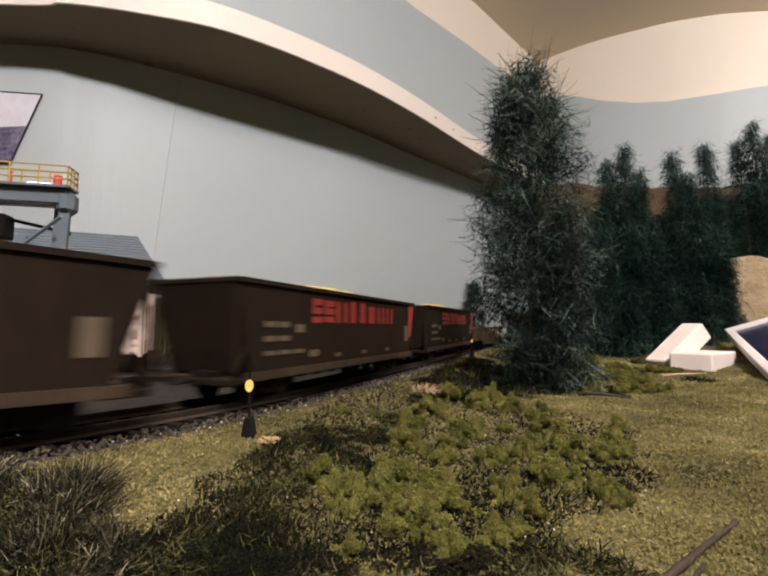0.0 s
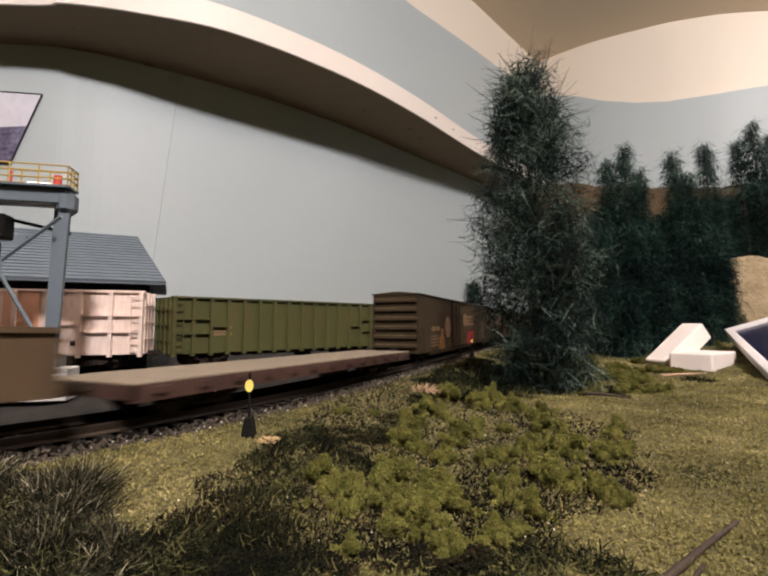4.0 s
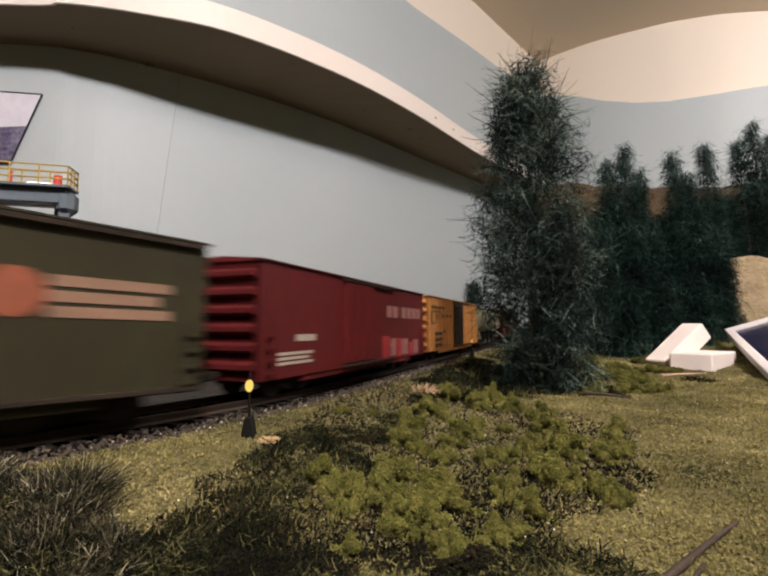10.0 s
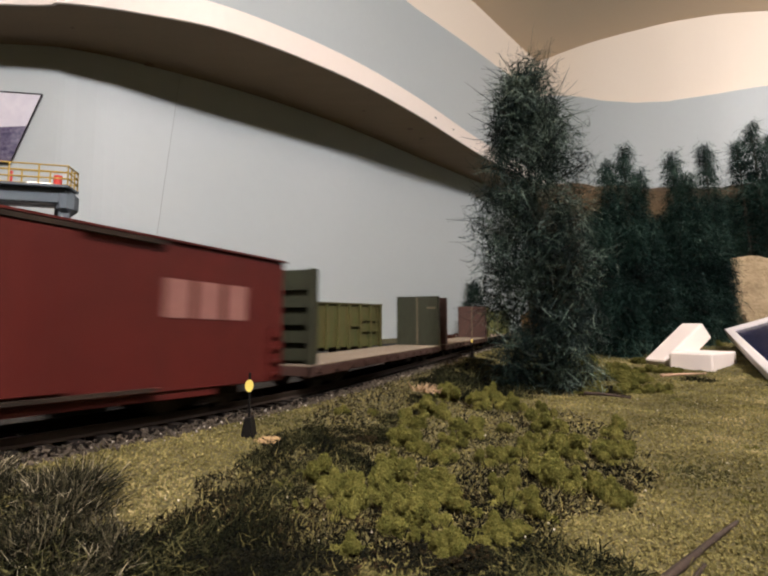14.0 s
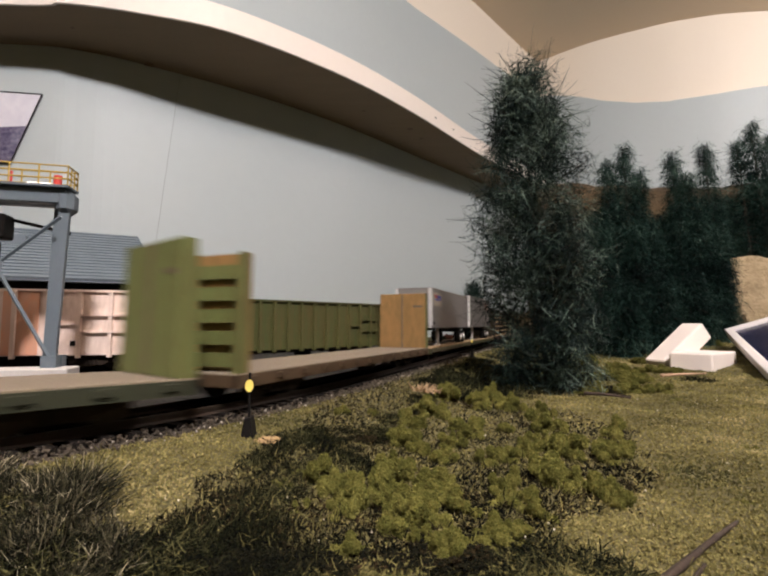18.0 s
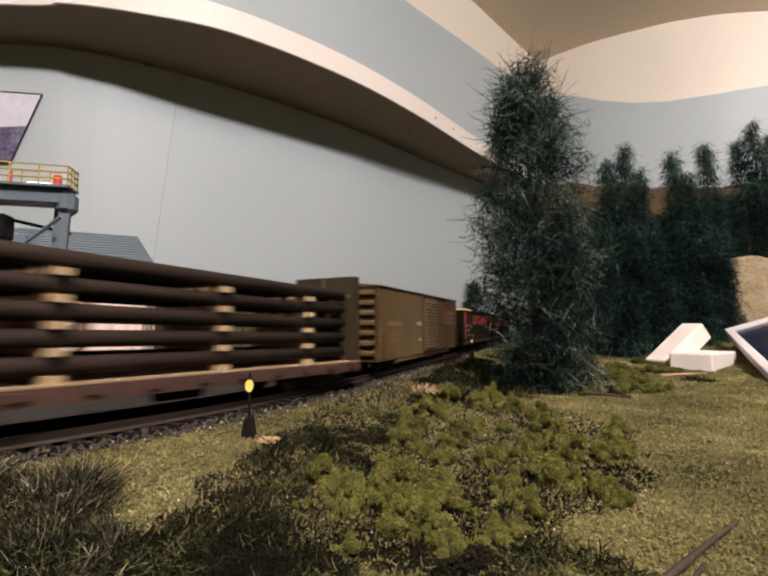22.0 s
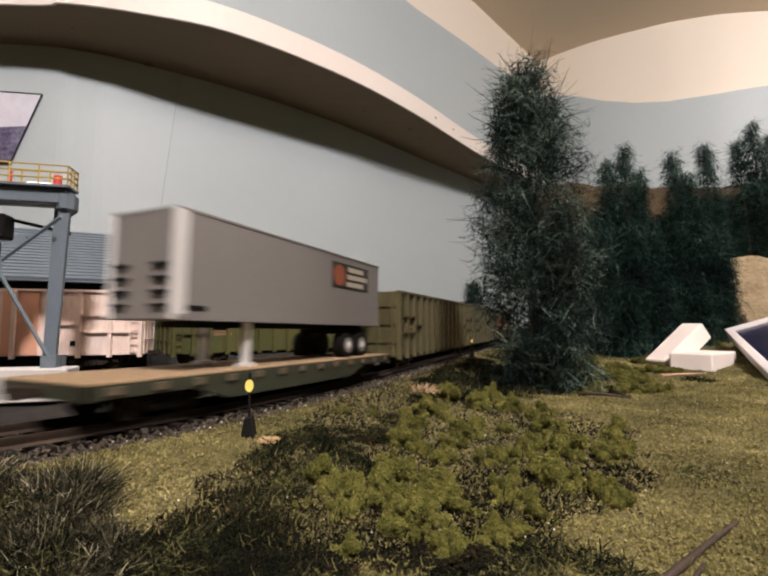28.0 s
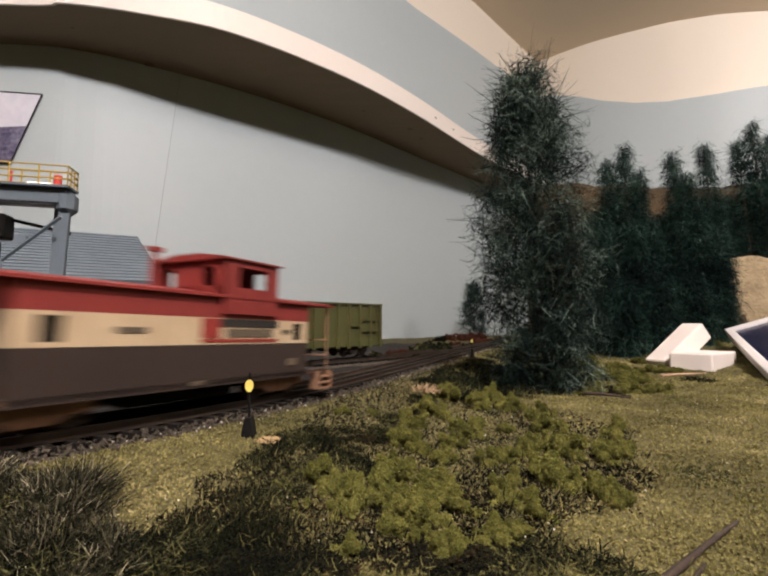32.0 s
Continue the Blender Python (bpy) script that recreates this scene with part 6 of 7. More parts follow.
for a, b, st in ((4.170, 4.345, 1), (4.363, 4.541, 0)):
    couple(sulphur_gondola("dark brown gondola with red lettering and a heaped yellow load", 0.185, st), a, b)

for a, b, c, d, L, lg in ((4.556, 4.741, 4.570, 4.718, 0.146, (0.0300, 0.0630, 0.0330, 0.0470)), (4.765, 4.932, 4.790, 4.924, 0.140, (0.0190, 0.0560, 0.0340, 0.0465))):
    w = wagon("flat_car", "green fishbelly flat car with a brown deck and white stake pockets", 0.188)
    flat_body(w[0], 0.188, 0.0120, P_FLATD, P_DECKB, belly=True, pockets=K_DULL)
    t = trailer("grey aluminium trailer with a black logo board, on a flat car", L, 0.0160, 0.0500, w, ("logo",) + lg)
    couple(w, a, b, [(t, c, d, 0.0120)])

w = chip_gondola("chip_gondola", "olive green ribbed high-sided gondola, streaked with rust", 0.217, 0.0085, 0.0495, P_CHIP,
                 [("rust_streak", P_MILL, "rusty brown streak", [(-0.1060, -0.0950, 0.0100, 0.0300), (-0.0915, -0.0830, 0.0100, 0.0250), (-0.0900, -0.0860, 0.0250, 0.0420), (0.0235, 0.0262, 0.0250, 0.0480), (0.0285, 0.0298, 0.0300, 0.0480), (-0.0335, -0.0320, 0.0200, 0.0480), (0.0560, 0.0575, 0.0150, 0.0480)]), ("tan_patch", K_TAN, "rusty tan patch", [(-0.0930, -0.0800, 0.0265, 0.0275)])])
couple(w, 4.949, 5.166)
w = chip_gondola("chip_gondola", "pale green ribbed high-sided gondola with a logo board", 0.218, 0.0085, 0.0490, P_CHIPD,
                 [("pale_marks", K_WHITE, "white marks", bars(-0.0880, -0.0740, 0.0165, 0.0320, 3, 0.5))])
part("upper_panel", B(0.0400, 0.1060, -W - 0.0002, -W + 0.0010, 0.0415, 0.0478), P_CHIPG, w[0], "darker green upper panel")
part("logo_board", B(0.0485, 0.1000, -W - 0.0021, -W + 0.0010, 0.0245, 0.0415), K_BLACK, w[0], "black logo board")
marks(w[0], -W - 0.0021, ("logo_block", K_ORED, "red emblem block", [(0.0500, 0.0605, 0.0255, 0.0405)]), ("lettering", K_TAN, "orange tan lettering", [(0.0625, 0.0890, 0.0362, 0.0402), (0.0625, 0.0975, 0.0308, 0.0348), (0.0625, 0.0940, 0.0258, 0.0294)]))
couple(w, 5.180, 5.401)
couple(caboose("red and cream caboose with a cupola and black lower walls", 0.147), 5.411, 5.545)

# ---------------------------------------------------------------- wagons that stand on the yard track


def park(made, s, z):
    ob, half = made
    a, b = yard(s - half)[0], yard(s + half)[0]
    c, d = (a + b) / 2, b - a
    ob.matrix_world = Matrix.Translation((c.x, c.y, z)) @ Matrix.Rotation(math.atan2(d.y, d.x), 4, "Z")
    ob["group"] = "wagons on the siding"
    return ob


GREEN_MID = next(s * 0.002 for s in range(2000) if yard(s * 0.002)[0].x > -0.0855)
w = chip_gondola("chip_gondola", "dark olive green high-sided gondola standing on the siding", 0.199, 0.0090, 0.0490, P_YARDG,
                 [("tan_patch", K_TAN, "tan data patch", bars(-0.0720, -0.0560, 0.0215, 0.0290, 3, 0.8))])
park(w, GREEN_MID, 0.0100)
w = chip_gondola("chip_gondola", "pinkish white ribbed gondola with an orange panel, on the siding", 0.199, 0.0090, 0.0505, P_PINK, [], n=11)
park(w, GREEN_MID - 0.2075, 0.0110)
part("orange_panel", B(0.0205, 0.0400, -W - 0.0002, -W + 0.0010, 0.0095, 0.0495), P_ORANGE, w[0], "faded orange panel")
part("small_hatch", B(0.0580, 0.0612, -W - 0.0002, -W + 0.0010, 0.0150, 0.0182), M_BLACK, w[0])


# ---------------------------------------------------------------- loose things in the foreground
M_FOAM = mat("white_foam", (0.84, 0.76, 0.70), (0.76, 0.67, 0.60), rough=0.8, s1=60, s2=900, bump=0.3, dist=0.0004)
bm = bmesh.new()
box(bm, 0, 0.056, 0, 0.031, 0, 0.0163, 0.0012)
b1 = solid("foam_block", bm, M_FOAM, "white foam block lying on the turf", "foam block", "foam blocks")
b1.matrix_world = pose(0.2555, 0.359, 0.0005, 0, 0, 37)
bm = bmesh.new()
box(bm, -0.027, 0.027, -0.0105, 0.0105, 0, 0.0165, 0.0012)
b2 = solid("foam_block", bm, M_FOAM, "white foam block leaning on another block", "foam block", "foam blocks")
b2.matrix_world = pose(0.2650, 0.4090, 0.0118, 0, -37, 14)

# white-rimmed tray
M_RIM = mat("white_plastic_rim", (0.82, 0.77, 0.75), (0.74, 0.68, 0.66), rough=0.4, s1=20, s2=300, bump=0.05)
M_NAVY = mat("dark_blue_panel", (0.010, 0.012, 0.035), (0.03, 0.03, 0.06), rough=0.25, s1=20, s2=300, bump=0.05)
e1 = Vector((-0.091, -0.160, -0.0277)).normalized()
e3 = e1.cross(Vector((0.0312, -0.0177, 0.0127))).normalized()
e2 = e3.cross(e1)
tray_pose = Matrix((e1, e2, e3)).transposed().to_4x4()
tray_pose.translation = (0.3404, 0.460, 0.0349)
tray = thing("framed_panel", "white-rimmed dark blue glossy panel lying tilted on the scenery", "panel", tray_pose)
part("panel_glass", B(0.012, 0.190, 0.006, 0.130, -0.006, -0.0025), M_NAVY, tray, "dark blue glossy panel")
for x0, x1, y0, y1 in ((0, 0.012, 0, 0.136), (0.190, 0.196, 0, 0.136), (0.012, 0.190, 0, 0.006), (0.012, 0.190, 0.130, 0.136)):
    part("rim", B(x0, x1, y0, y1, -0.010, 0.000, 0.0006), M_RIM, tray, "white rim")
part("casing", B(0.004, 0.192, 0.003, 0.133, -0.040, -0.010), M_BLACK, tray)


def stand(x, y, z, k, label):
    """A switch stand with a round yellow target."""
    s = thing("switch_stand", label, "switch stand", pose(x, y, z, 0, 0, 0), "switch stands")
    bm = bmesh.new()
    prism(bm, [(-0.0024 * k, 0), (0.0024 * k, 0), (0.0009 * k, 0.0085 * k), (-0.0009 * k, 0.0085 * k)], "y", -0.0022 * k, 0.0022 * k)
    box(bm, -0.0040 * k, 0.0040 * k, -0.0028 * k, 0.0028 * k, -0.0012 * k, 0.0006 * k)
    part("base", bm, M_BLACK, s, "black cast base")
    part("stem", rod(bmesh.new(), (0, 0, 0.008 * k), (0, 0, 0.0220 * k), 0.0004 * k, 6), M_BLACK, s)
    bm = bmesh.new()
    prism(bm, [(0.0013 * k * math.cos(a * math.pi / 8), 0.0180 * k + 0.0019 * k * math.sin(a * math.pi / 8)) for a in range(16)], "y", -0.0008 * k, -0.0003 * k)
    part("target", bm, mat("target_yellow", (0.86, 0.68, 0.16), (0.8, 0.6, 0.12), s1=100, s2=600, bump=0), s, "yellow round target")
    return s


stand(-0.0376, 0.1300, 0.0066, 0.9, "black switch stand with a yellow target beside the rails")
stand(0.0839, 0.4400, 0.0085, 0.85, "black switch stand with a yellow target further off")


def curve_rod(pts, r0, r1, material, name, label, category, n=6):
    P = spline(pts, 6)
    bm = bmesh.new()
    rings = []
    for i, p in enumerate(P):
        d = (P[min(i + 1, len(P) - 1)] - P[max(i - 1, 0)]).normalized()
        a = d.orthogonal().normalized()
        b = d.cross(a)
        r = r0 + (r1 - r0) * i / (len(P) - 1)
        r *= 1 + 0.25 * noise.noise(p * 400)
        rings.append([bm.verts.new(p + (a * math.cos(k * 2 * math.pi / n) + b * math.sin(k * 2 * math.pi / n)) * r) for k in range(n)])
    for u, v in zip(rings, rings[1:]):
        for k in range(n):
            bm.faces.new((u[k], u[(k + 1) % n], v[(k + 1) % n], v[k]))
    bm.faces.new(rings[0][::-1])
    bm.faces.new(rings[-1])
    bmesh.ops.recalc_face_normals(bm, faces=bm.faces[:])
    return solid(name, bm, material, label, category, smooth=True)


def at(x, y, up):
    return (x, y, land(x, y) + up)


curve_rod([at(0.033, 0.063, 0.0008), at(0.0435, 0.0712, 0.0010), at(0.0535, 0.0780, 0.0014), at(0.0640, 0.0860, 0.0022)], 0.0008, 0.0003, M_TWIG, "twig", "dark bent twig lying on the turf", "twig")
curve_rod([at(0.034, 0.061, 0.0005), at(0.041, 0.066, 0.0006), at(0.049, 0.073, 0.0006)], 0.0006, 0.0003, M_TWIG, "twig", "thin dark twig on the turf", "twig")
curve_rod([at(0.190, 0.318, 0.004), at(0.203, 0.316, 0.005), at(0.214, 0.322, 0.0045), at(0.224, 0.322, 0.005)], 0.0012, 0.0006, mat("pale_twig", (0.42, 0.28, 0.18), (0.25, 0.14, 0.09), s1=90, s2=600), "twig", "pale brown twig before the foam blocks", "twig")
curve_rod([at(0.100, 0.232, 0.003), at(0.108, 0.226, 0.004), at(0.118, 0.222, 0.003)], 0.0009, 0.0005, M_TWIG, "twig", "dark twig under the big tree", "twig")
me = strands([at(0.0190 + random.gauss(0, .0030), 0.215 + random.gauss(0, .0016), 0.004) for _ in range(90)], [(random.gauss(0, .8), random.gauss(0, .8), 1.1) for _ in range(90)], np.random.uniform(0.0025, 0.0055, 90), 0.0004, 0.6, 0.5, 3)
me.materials.append(F_STRAW)
tagged(new("straw_tuft", me), "pale dry straw tuft among the bushes", "grass tuft")
bm = bmesh.new()
bmesh.ops.create_icosphere(bm, subdivisions=3, radius=1.0)
for v in bm.verts:
    v.co = Vector((v.co.x * 0.0040, v.co.y * 0.0030, v.co.z * 0.0010)) * (1 + 0.35 * noise.noise(v.co * 1.7))
o = solid("bare_earth_patch", bm, mat("bare_tan_earth", (0.36, 0.24, 0.12), (0.22, 0.15, 0.07), rough=0.95, s1=90, s2=800, bump=0.5), "bare tan plaster patch by the switch stand", "plaster patch", smooth=True)
o.location = at(-0.0320, 0.1290, 0.0002)

# ---------------------------------------------------------------- the yard: gantry, shed, slab
M_GREY = mat("blue_grey_plastic", (0.120, 0.148, 0.172), (0.092, 0.114, 0.134), rough=0.5, s1=60, s2=500, bump=0.05)
M_YEL = mat("railing_yellow", (0.52, 0.36, 0.08), (0.40, 0.27, 0.06), rough=0.5, s1=90, s2=500, bump=0.03)
M_SLAB = mat("pale_concrete", (0.55, 0.52, 0.49), (0.44, 0.41, 0.38), rough=0.85, s1=50, s2=500, bump=0.2)
M_SHINGLE = mat("blue_grey_shingle", (0.150, 0.185, 0.212), (0.090, 0.112, 0.130), rough=0.7, s1=80, s2=900, amt=0.8, bump=0.3, dist=0.0003)
M_METAL = mat("bright_fittings", (0.8, 0.78, 0.75), (0.6, 0.58, 0.55), rough=0.25, metal=0.9, s1=80, s2=500)
M_REDP = mat("red_tank", (0.62, 0.06, 0.045), (0.5, 0.05, 0.04), rough=0.4, s1=60, s2=400, bump=0.03)

YA = radians(14)                    # the yard's turn here
gan = thing("gantry_crane", "blue grey gantry crane with yellow railings over the siding", "gantry crane", pose(-0.1720, 0.2390, 0.0176, 0, 0, math.degrees(YA)))
# own axes: x along the siding, y away from the main line, z up; the near right leg stands at 0, 0
H = 0.0811
for lx in (0, -0.105):
    for ly in (0, 0.007):
        lean = 0.0026 if lx == 0 else -0.0026
        bm = bmesh.new()
        prism(bm, [(-0.0019, 0), (0.0019, 0), (0.0024 + lean, H + 0.0046), (-0.0026 + lean, H + 0.0046)], "y", ly - 0.0014, ly + 0.0014)
        for v in bm.verts:
            v.co.x += lx - 0.7 * ly
        leg = part("leg", bm, M_GREY, gan)
        part("leg_foot", B(lx - 0.0040, lx + 0.0030, ly - 0.0028, ly + 0.0028, -0.0004, 0.0060), M_GREY, leg)
for ly in (0, 0.007):
    part("side_beam", B(-0.110, 0.0035, ly - 0.0030, ly + 0.0030, H + 0.0045, H + 0.0125, 0.0006), M_GREY, gan)
for e0, e1, zz in ((0.001, -0.027, 0.97), (-0.106, -0.078, 0.97), (-0.001, -0.027, 0.07), (-0.104, -0.078, 0.07)):
    part("brace", rod(bmesh.new(), (e0, -0.0015, H * zz), (e1, -0.0015, H * 0.645), 0.0010, 4), M_GREY, gan)
part("brace", rod(bmesh.new(), (-0.027, -0.0015, H * 0.645), (-0.078, -0.0015, H * 0.645), 0.0010, 4), M_GREY, gan)
for gx in (-0.027, -0.078):
    part("gusset", prism(bmesh.new(), [(gx - 0.0036, H * 0.63), (gx, H * 0.60), (gx + 0.0036, H * 0.63), (gx + 0.0036, H * 0.67), (gx - 0.0036, H * 0.67)], "y", -0.0030, -0.0024), M_GREY, gan)
for lx in (0.0060, -0.106):
    part("end_beam", B(lx - 0.0075, lx + 0.0008, -0.0036, 0.0076, H - 0.0005, H + 0.0121, 0.0026), M_GREY, gan)
part("platform", B(-0.116, 0.0055, -0.0060, 0.0075, H + 0.0126, H + 0.0138), M_GREY, gan)
part("trolley", box(B(-0.062, -0.026, 0.002, 0.013, H - 0.014, H - 0.001, 0.001), -0.052, -0.032, 0.001, 0.014, H - 0.030, H - 0.014, 0.001), M_BLACK, gan, "black hoist trolley")
part("hoist_strut", rod(bmesh.new(), (0.003, 0.006, H * 0.88), (-0.03, 0.012, H - 0.002), 0.0010, 5), M_BLACK, gan)
zt = H + 0.0138
for (ax, ay), (bx, by) in (((-0.115, -0.0055), (0.005, -0.0055)), ((0.005, -0.0055), (0.005, 0.007)), ((-0.115, 0.007), (0.005, 0.007))):
    n = 3 if ax == bx else 9
    post = [Vector((ax + (bx - ax) * i / n, ay + (by - ay) * i / n, zt)) for i in range(n + 1)]
    for p in post:
        part("railing_post", rod(bmesh.new(), p, p + Vector((0, 0, 0.0102)), 0.00042, 5), M_YEL, gan)
    for k in (0.0034, 0.0068, 0.0102):
        part("handrail", rod(bmesh.new(), (ax, ay, zt + k), (bx, by, zt + k), 0.00042, 5), M_YEL, gan)
part("red_canister", rod(bmesh.new(), (-0.0040, 0.0055, zt), (-0.0040, 0.0055, zt + 0.0078), 0.0020, 10), M_REDP, gan, "red canister")
for x in (-0.018, -0.012, -0.016):
    part("motor_fitting", rod(bmesh.new(), (x, 0.005, zt + 0.002), (x + 0.005, 0.006, zt + 0.002), 0.0018, 8), M_METAL, gan, "bright metal motor fitting")
part("red_lever", rod(bmesh.new(), (-0.026, 0.006, zt), (-0.026, 0.006, zt + 0.009), 0.0006, 6), M_REDP, gan)

slab = solid("loading_slab", B(-0.145, 0.010, -0.0075, 0.0090, -0.0165, 0, 0.0006), M_SLAB, "pale grey concrete slab under the gantry", "slab", kind="structure")
slab.matrix_world = pose(-0.1720, 0.2390, 0.0176, 0, 0, math.degrees(YA))

# the shed: hipped shingle roof
shed = thing("rail_shed", "shed with a hipped blue grey shingle roof behind the siding", "shed", pose(-0.1770, 0.3700, 0.0, 0, 0, 25))
EZ, RZ, DP, LX = 0.0733, 0.1219, 0.1466, 0.160
part("wall_block", B(-LX + 0.010, -0.012, 0.010, DP - 0.010, 0, EZ - 0.0016), M_BLACK, shed, "dark shed walls")
part("eave_board", B(-LX + 0.0004, -0.0004, 0.0004, DP - 0.0004, EZ - 0.0016, EZ - 0.0002), M_GREY, shed)
hip = 0.027
bm = bmesh.new()
c = [(-LX, 0, EZ), (0, 0, EZ), (0, DP, EZ), (-LX, DP, EZ), (-LX + hip, DP / 2, RZ), (-hip, DP / 2, RZ)]
vs = [bm.verts.new(p) for p in c]
for f in ((0, 1, 5, 4), (1, 2, 5), (2, 3, 4, 5), (3, 0, 4), (3, 2, 1, 0)):
    bm.faces.new([vs[i] for i in f])
bmesh.ops.recalc_face_normals(bm, faces=bm.faces[:])
roof = part("roof", bm, M_SHINGLE, shed, "blue grey shingle roof")
rows = 17
for k in range(rows):
    t0, t1 = k / rows, (k + 1.25) / rows
    y0, z0 = DP / 2 * t0, EZ + (RZ - EZ) * t0
    y1, z1 = DP / 2 * min(t1, 1), EZ + (RZ - EZ) * min(t1, 1)
    bm = bmesh.new()
    x0, x1 = -LX + hip * t0, -hip * t0
    v = [bm.verts.new(p) for p in ((x0, y0 - 0.0006, z0 + 0.0014), (x1, y0 - 0.0006, z0 + 0.0014), (x1 - hip / rows, y1, z1 + 0.0004), (x0 + hip / rows, y1, z1 + 0.0004),
                                   (x0, y0, z0), (x1, y0, z0))]
    bm.faces.new((v[0], v[1], v[2], v[3]))
    bm.faces.new((v[4], v[5], v[1], v[0]))
    part("shingle_course", bm, M_SHINGLE, roof)
part("roof_vent", B(-0.118, -0.104, DP / 2 - 0.030, DP / 2 - 0.022, RZ - 0.026, RZ - 0.010, 0.0006), M_GREY, shed)

# ---------------------------------------------------------------- marks on the walls and the shelf
M_DARKLINE = mat("seam_shadow", (0.30, 0.33, 0.33), (0.40, 0.43, 0.43), s1=20, s2=200, bump=0)


def wall_pt(bx):
    """The backdrop's plan point on the bearing bx (side over depth)."""
    for a, b in zip(LONG, LONG[1:]):
        fa, fb = a.x - bx * a.y, b.x - bx * b.y
        if fa <= 0 <= fb:
            return a.lerp(b, -fa / (fb - fa))
    return LONG[0]


bm = bmesh.new()
for k in range(10):
    b0, b1 = -0.464 - 0.050 * k / 10, -0.464 - 0.050 * (k + 1) / 10
    p, q = wall_pt(b0), wall_pt(b1)
    z0, z1 = 0.53 - 0.42 * k / 10, 0.53 - 0.42 * (k + 1) / 10
    n = Vector((0.5, -0.86)) * 0.0006
    bm.faces.new([bm.verts.new(c) for c in ((p.x + n.x - 0.0004, p.y + n.y, z0), (p.x + n.x + 0.0004, p.y + n.y, z0), (q.x + n.x + 0.0004, q.y + n.y, z1), (q.x + n.x - 0.0004, q.y + n.y, z1))])
solid("backdrop_seam", bm, M_DARKLINE, "thin seam between two backdrop sheets", "seam", kind="structure")

# the lamp's white glare on the poster is painted as a pale print
M_GLARE_PRINT = mat("print_glare_white", (0.80, 0.78, 0.82), (0.62, 0.60, 0.68), rough=0.18, s1=9, s2=70, amt=1.0, bump=0.05, spec=0.6)
M_PRINTD = mat("glossy_dark_print", (0.07, 0.06, 0.12), (0.32, 0.30, 0.38), rough=0.18, s1=25, s2=160, amt=1.0, bump=0.05, spec=0.6)
pa, pb = wall_pt(-0.772), wall_pt(-1.05)
ax = (pb - pa).normalized()
nn = Vector((-ax.y, ax.x)) if -ax.x > 0 and Vector((-ax.y, ax.x)).y < 0 else Vector((ax.y, -ax.x))
nn = nn if nn.y < 0 else -nn
poster = thing("wall_poster", "glossy dark poster with pale lamp glare painted in, black frame, on the backdrop", "poster")
bm = bmesh.new()
quad = [(pa, 0.444), (pa + ax * 0.045, 0.318), (pb, 0.318), (pb, 0.449)]
lo = [bm.verts.new((p.x + nn.x * 0.001, p.y + nn.y * 0.001, z)) for p, z in quad]
hi = [bm.verts.new((p.x + nn.x * 0.004, p.y + nn.y * 0.004, z)) for p, z in quad]
bm.faces.new(lo)
bm.faces.new(hi)
for i in range(4):
    bm.faces.new((lo[i], lo[(i + 1) % 4], hi[(i + 1) % 4], hi[i]))
bmesh.ops.recalc_face_normals(bm, faces=bm.faces[:])
part("print", bm, M_GLARE_PRINT, poster)
bm = bmesh.new()
low = [(pa + ax * 0.022, 0.385), (pa + ax * 0.045, 0.318), (pb, 0.318), (pb, 0.372)]
bm.faces.new([bm.verts.new((p.x + nn.x * 0.0046, p.y + nn.y * 0.0046, z)) for p, z in low])
part("dark_print", bm, M_PRINTD, poster, "dark mottled lower half of the print")
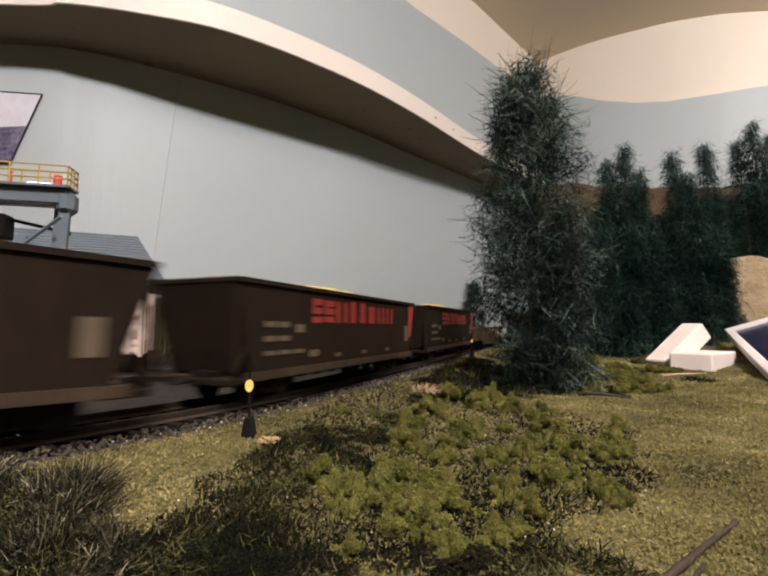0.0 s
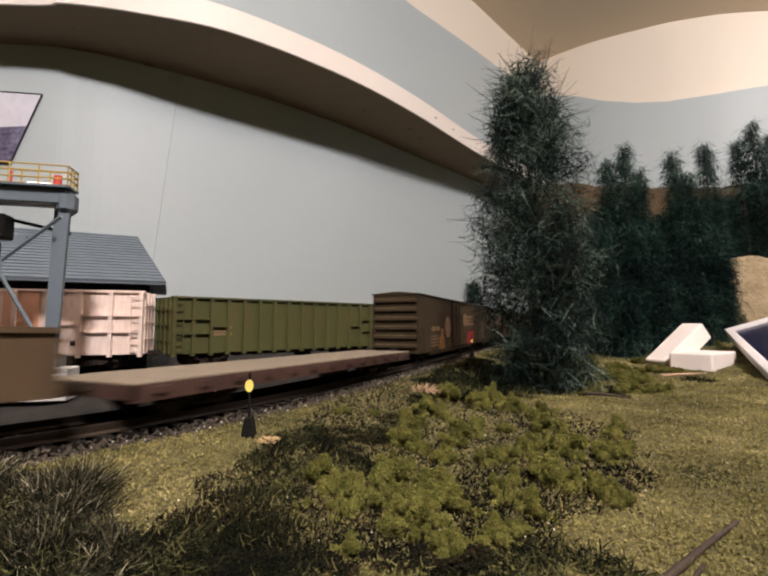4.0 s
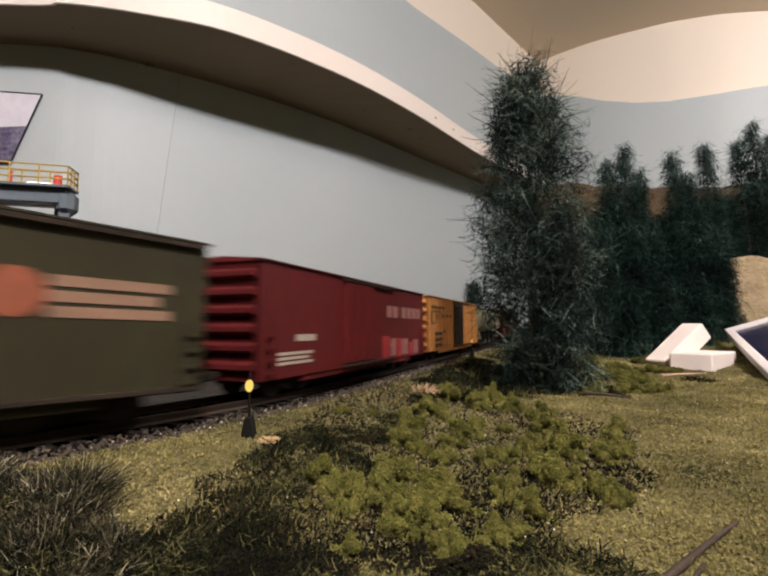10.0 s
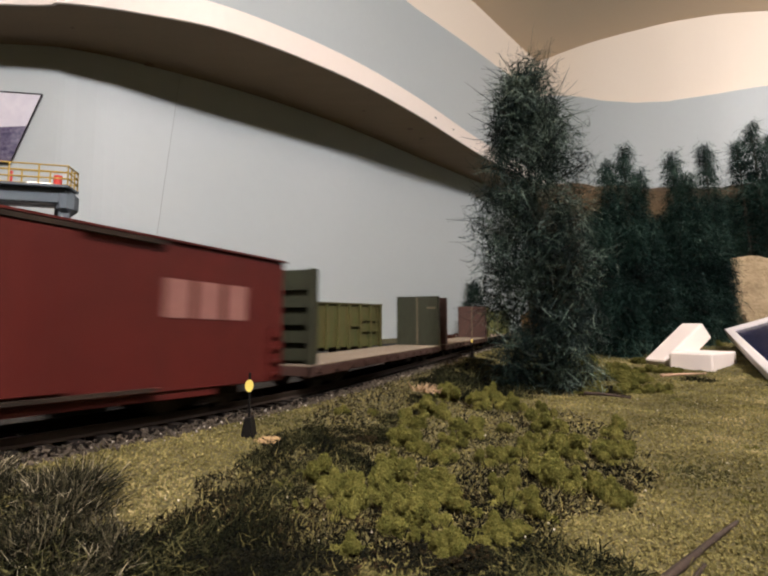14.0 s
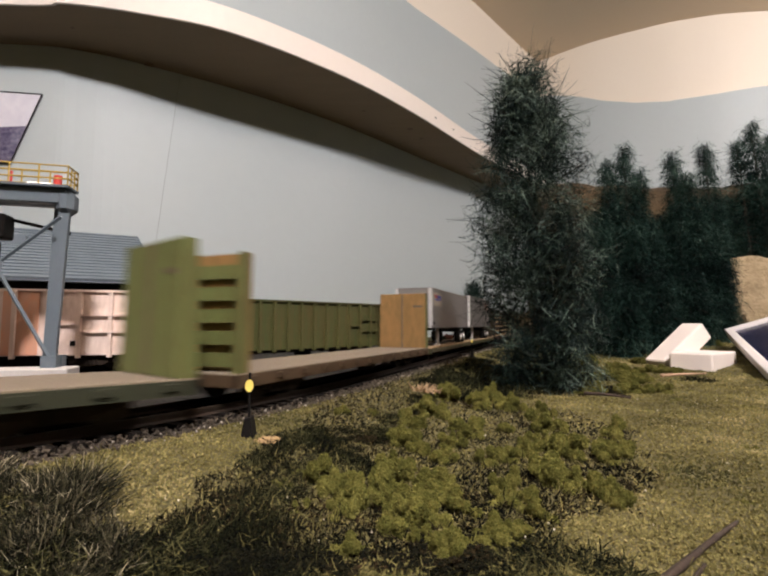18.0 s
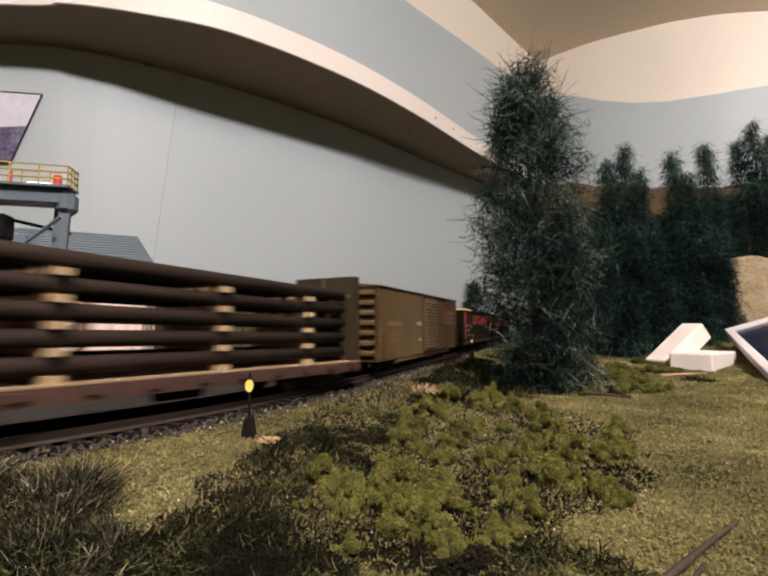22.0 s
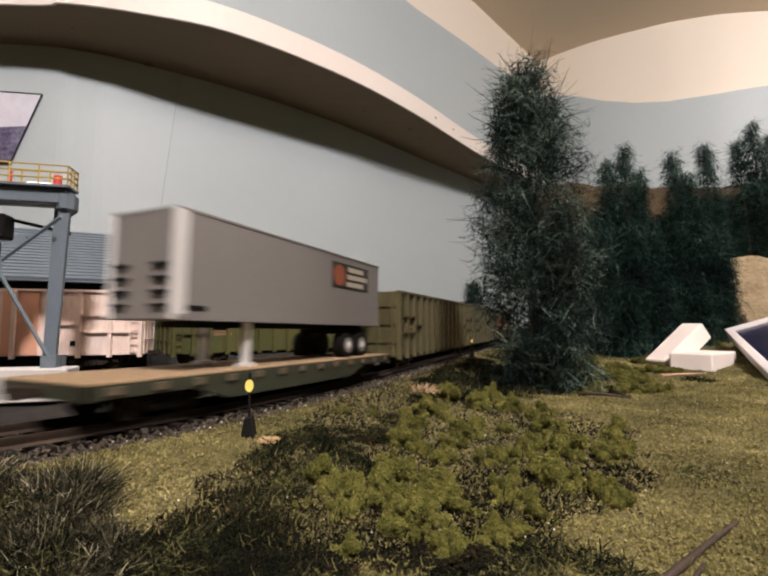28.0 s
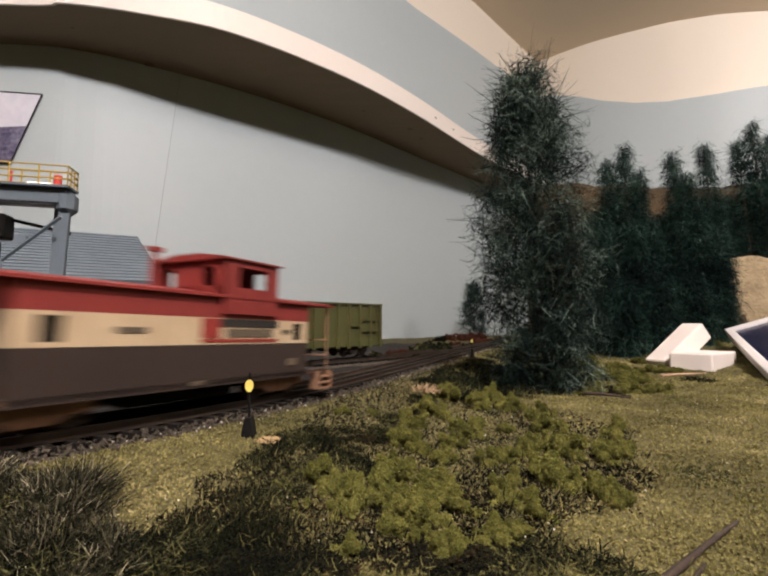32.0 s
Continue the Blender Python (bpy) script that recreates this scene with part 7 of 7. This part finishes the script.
for (p, z0), (q, z1) in zip(quad, quad[1:] + quad[:1]):
    part("frame_strip", rod(bmesh.new(), (p.x + nn.x * 0.004, p.y + nn.y * 0.004, z0), (q.x + nn.x * 0.004, q.y + nn.y * 0.004, z1), 0.0013, 5), M_BLACK, poster)

knot = finish(rod(bmesh.new(), (0, 0, 0), (0, 0, 0.0006), 1.0, 12), mat("dark_knot", (0.13, 0.075, 0.04), (0.2, 0.12, 0.07), s1=200, s2=700))
for bx, by, r in ((-0.522, 0.640 + 0.09, 0.003), (0.066, 1.13, 0.008), (-0.047, 1.03, 0.004), (-0.033, 0.955, 0.002), (-0.45, 0.84, 0.010), (0.10, 1.19, 0.005)):
    o = new("shelf_knot", knot)
    o.parent = shelf
    o.location, o.scale = (bx * 1.0, by, ZS - 0.0005), (r, r * 0.7, 1)
slot = finish(B(-0.0045, 0.0045, -0.0004, 0.0004, -0.0008, 0.0008), M_BLACK)
for i in (66, 68):
    p, q = offset(SHELF, 0.0042)[i], SHELF[i + 1] - SHELF[i]
    o = new("fascia_slot", slot)
    o.parent = shelf
    o.matrix_basis = Matrix.Translation((p.x, p.y, ZS + 0.020)) @ Matrix.Rotation(math.atan2(q.y, q.x), 4, "Z")

# ceiling light fittings, added out of view at the lamps
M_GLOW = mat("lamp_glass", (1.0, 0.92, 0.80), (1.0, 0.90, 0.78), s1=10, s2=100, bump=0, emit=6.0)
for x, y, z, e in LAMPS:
    f = thing("unseen_ceiling_light", "round white ceiling light added out of view, switched on", "ceiling light", pose(x, y, CEIL), "ceiling lights")
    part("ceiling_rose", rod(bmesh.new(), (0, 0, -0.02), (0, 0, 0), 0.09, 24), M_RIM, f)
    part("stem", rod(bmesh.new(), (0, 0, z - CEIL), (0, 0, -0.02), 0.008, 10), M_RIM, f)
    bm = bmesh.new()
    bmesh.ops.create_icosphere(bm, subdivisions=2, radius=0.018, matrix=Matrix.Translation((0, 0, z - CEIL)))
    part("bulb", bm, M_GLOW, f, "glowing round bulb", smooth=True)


# ---------------------------------------------------------------- what moves


def motions():
    times = [k * 0.5 for k in range(65)]
    for ob, mid, half, off, z in MOVERS:
        walk(ob, [(t, on_line(mid - run(t), half) @ Matrix.Translation((off, 0, z))) for t in times])


motions()
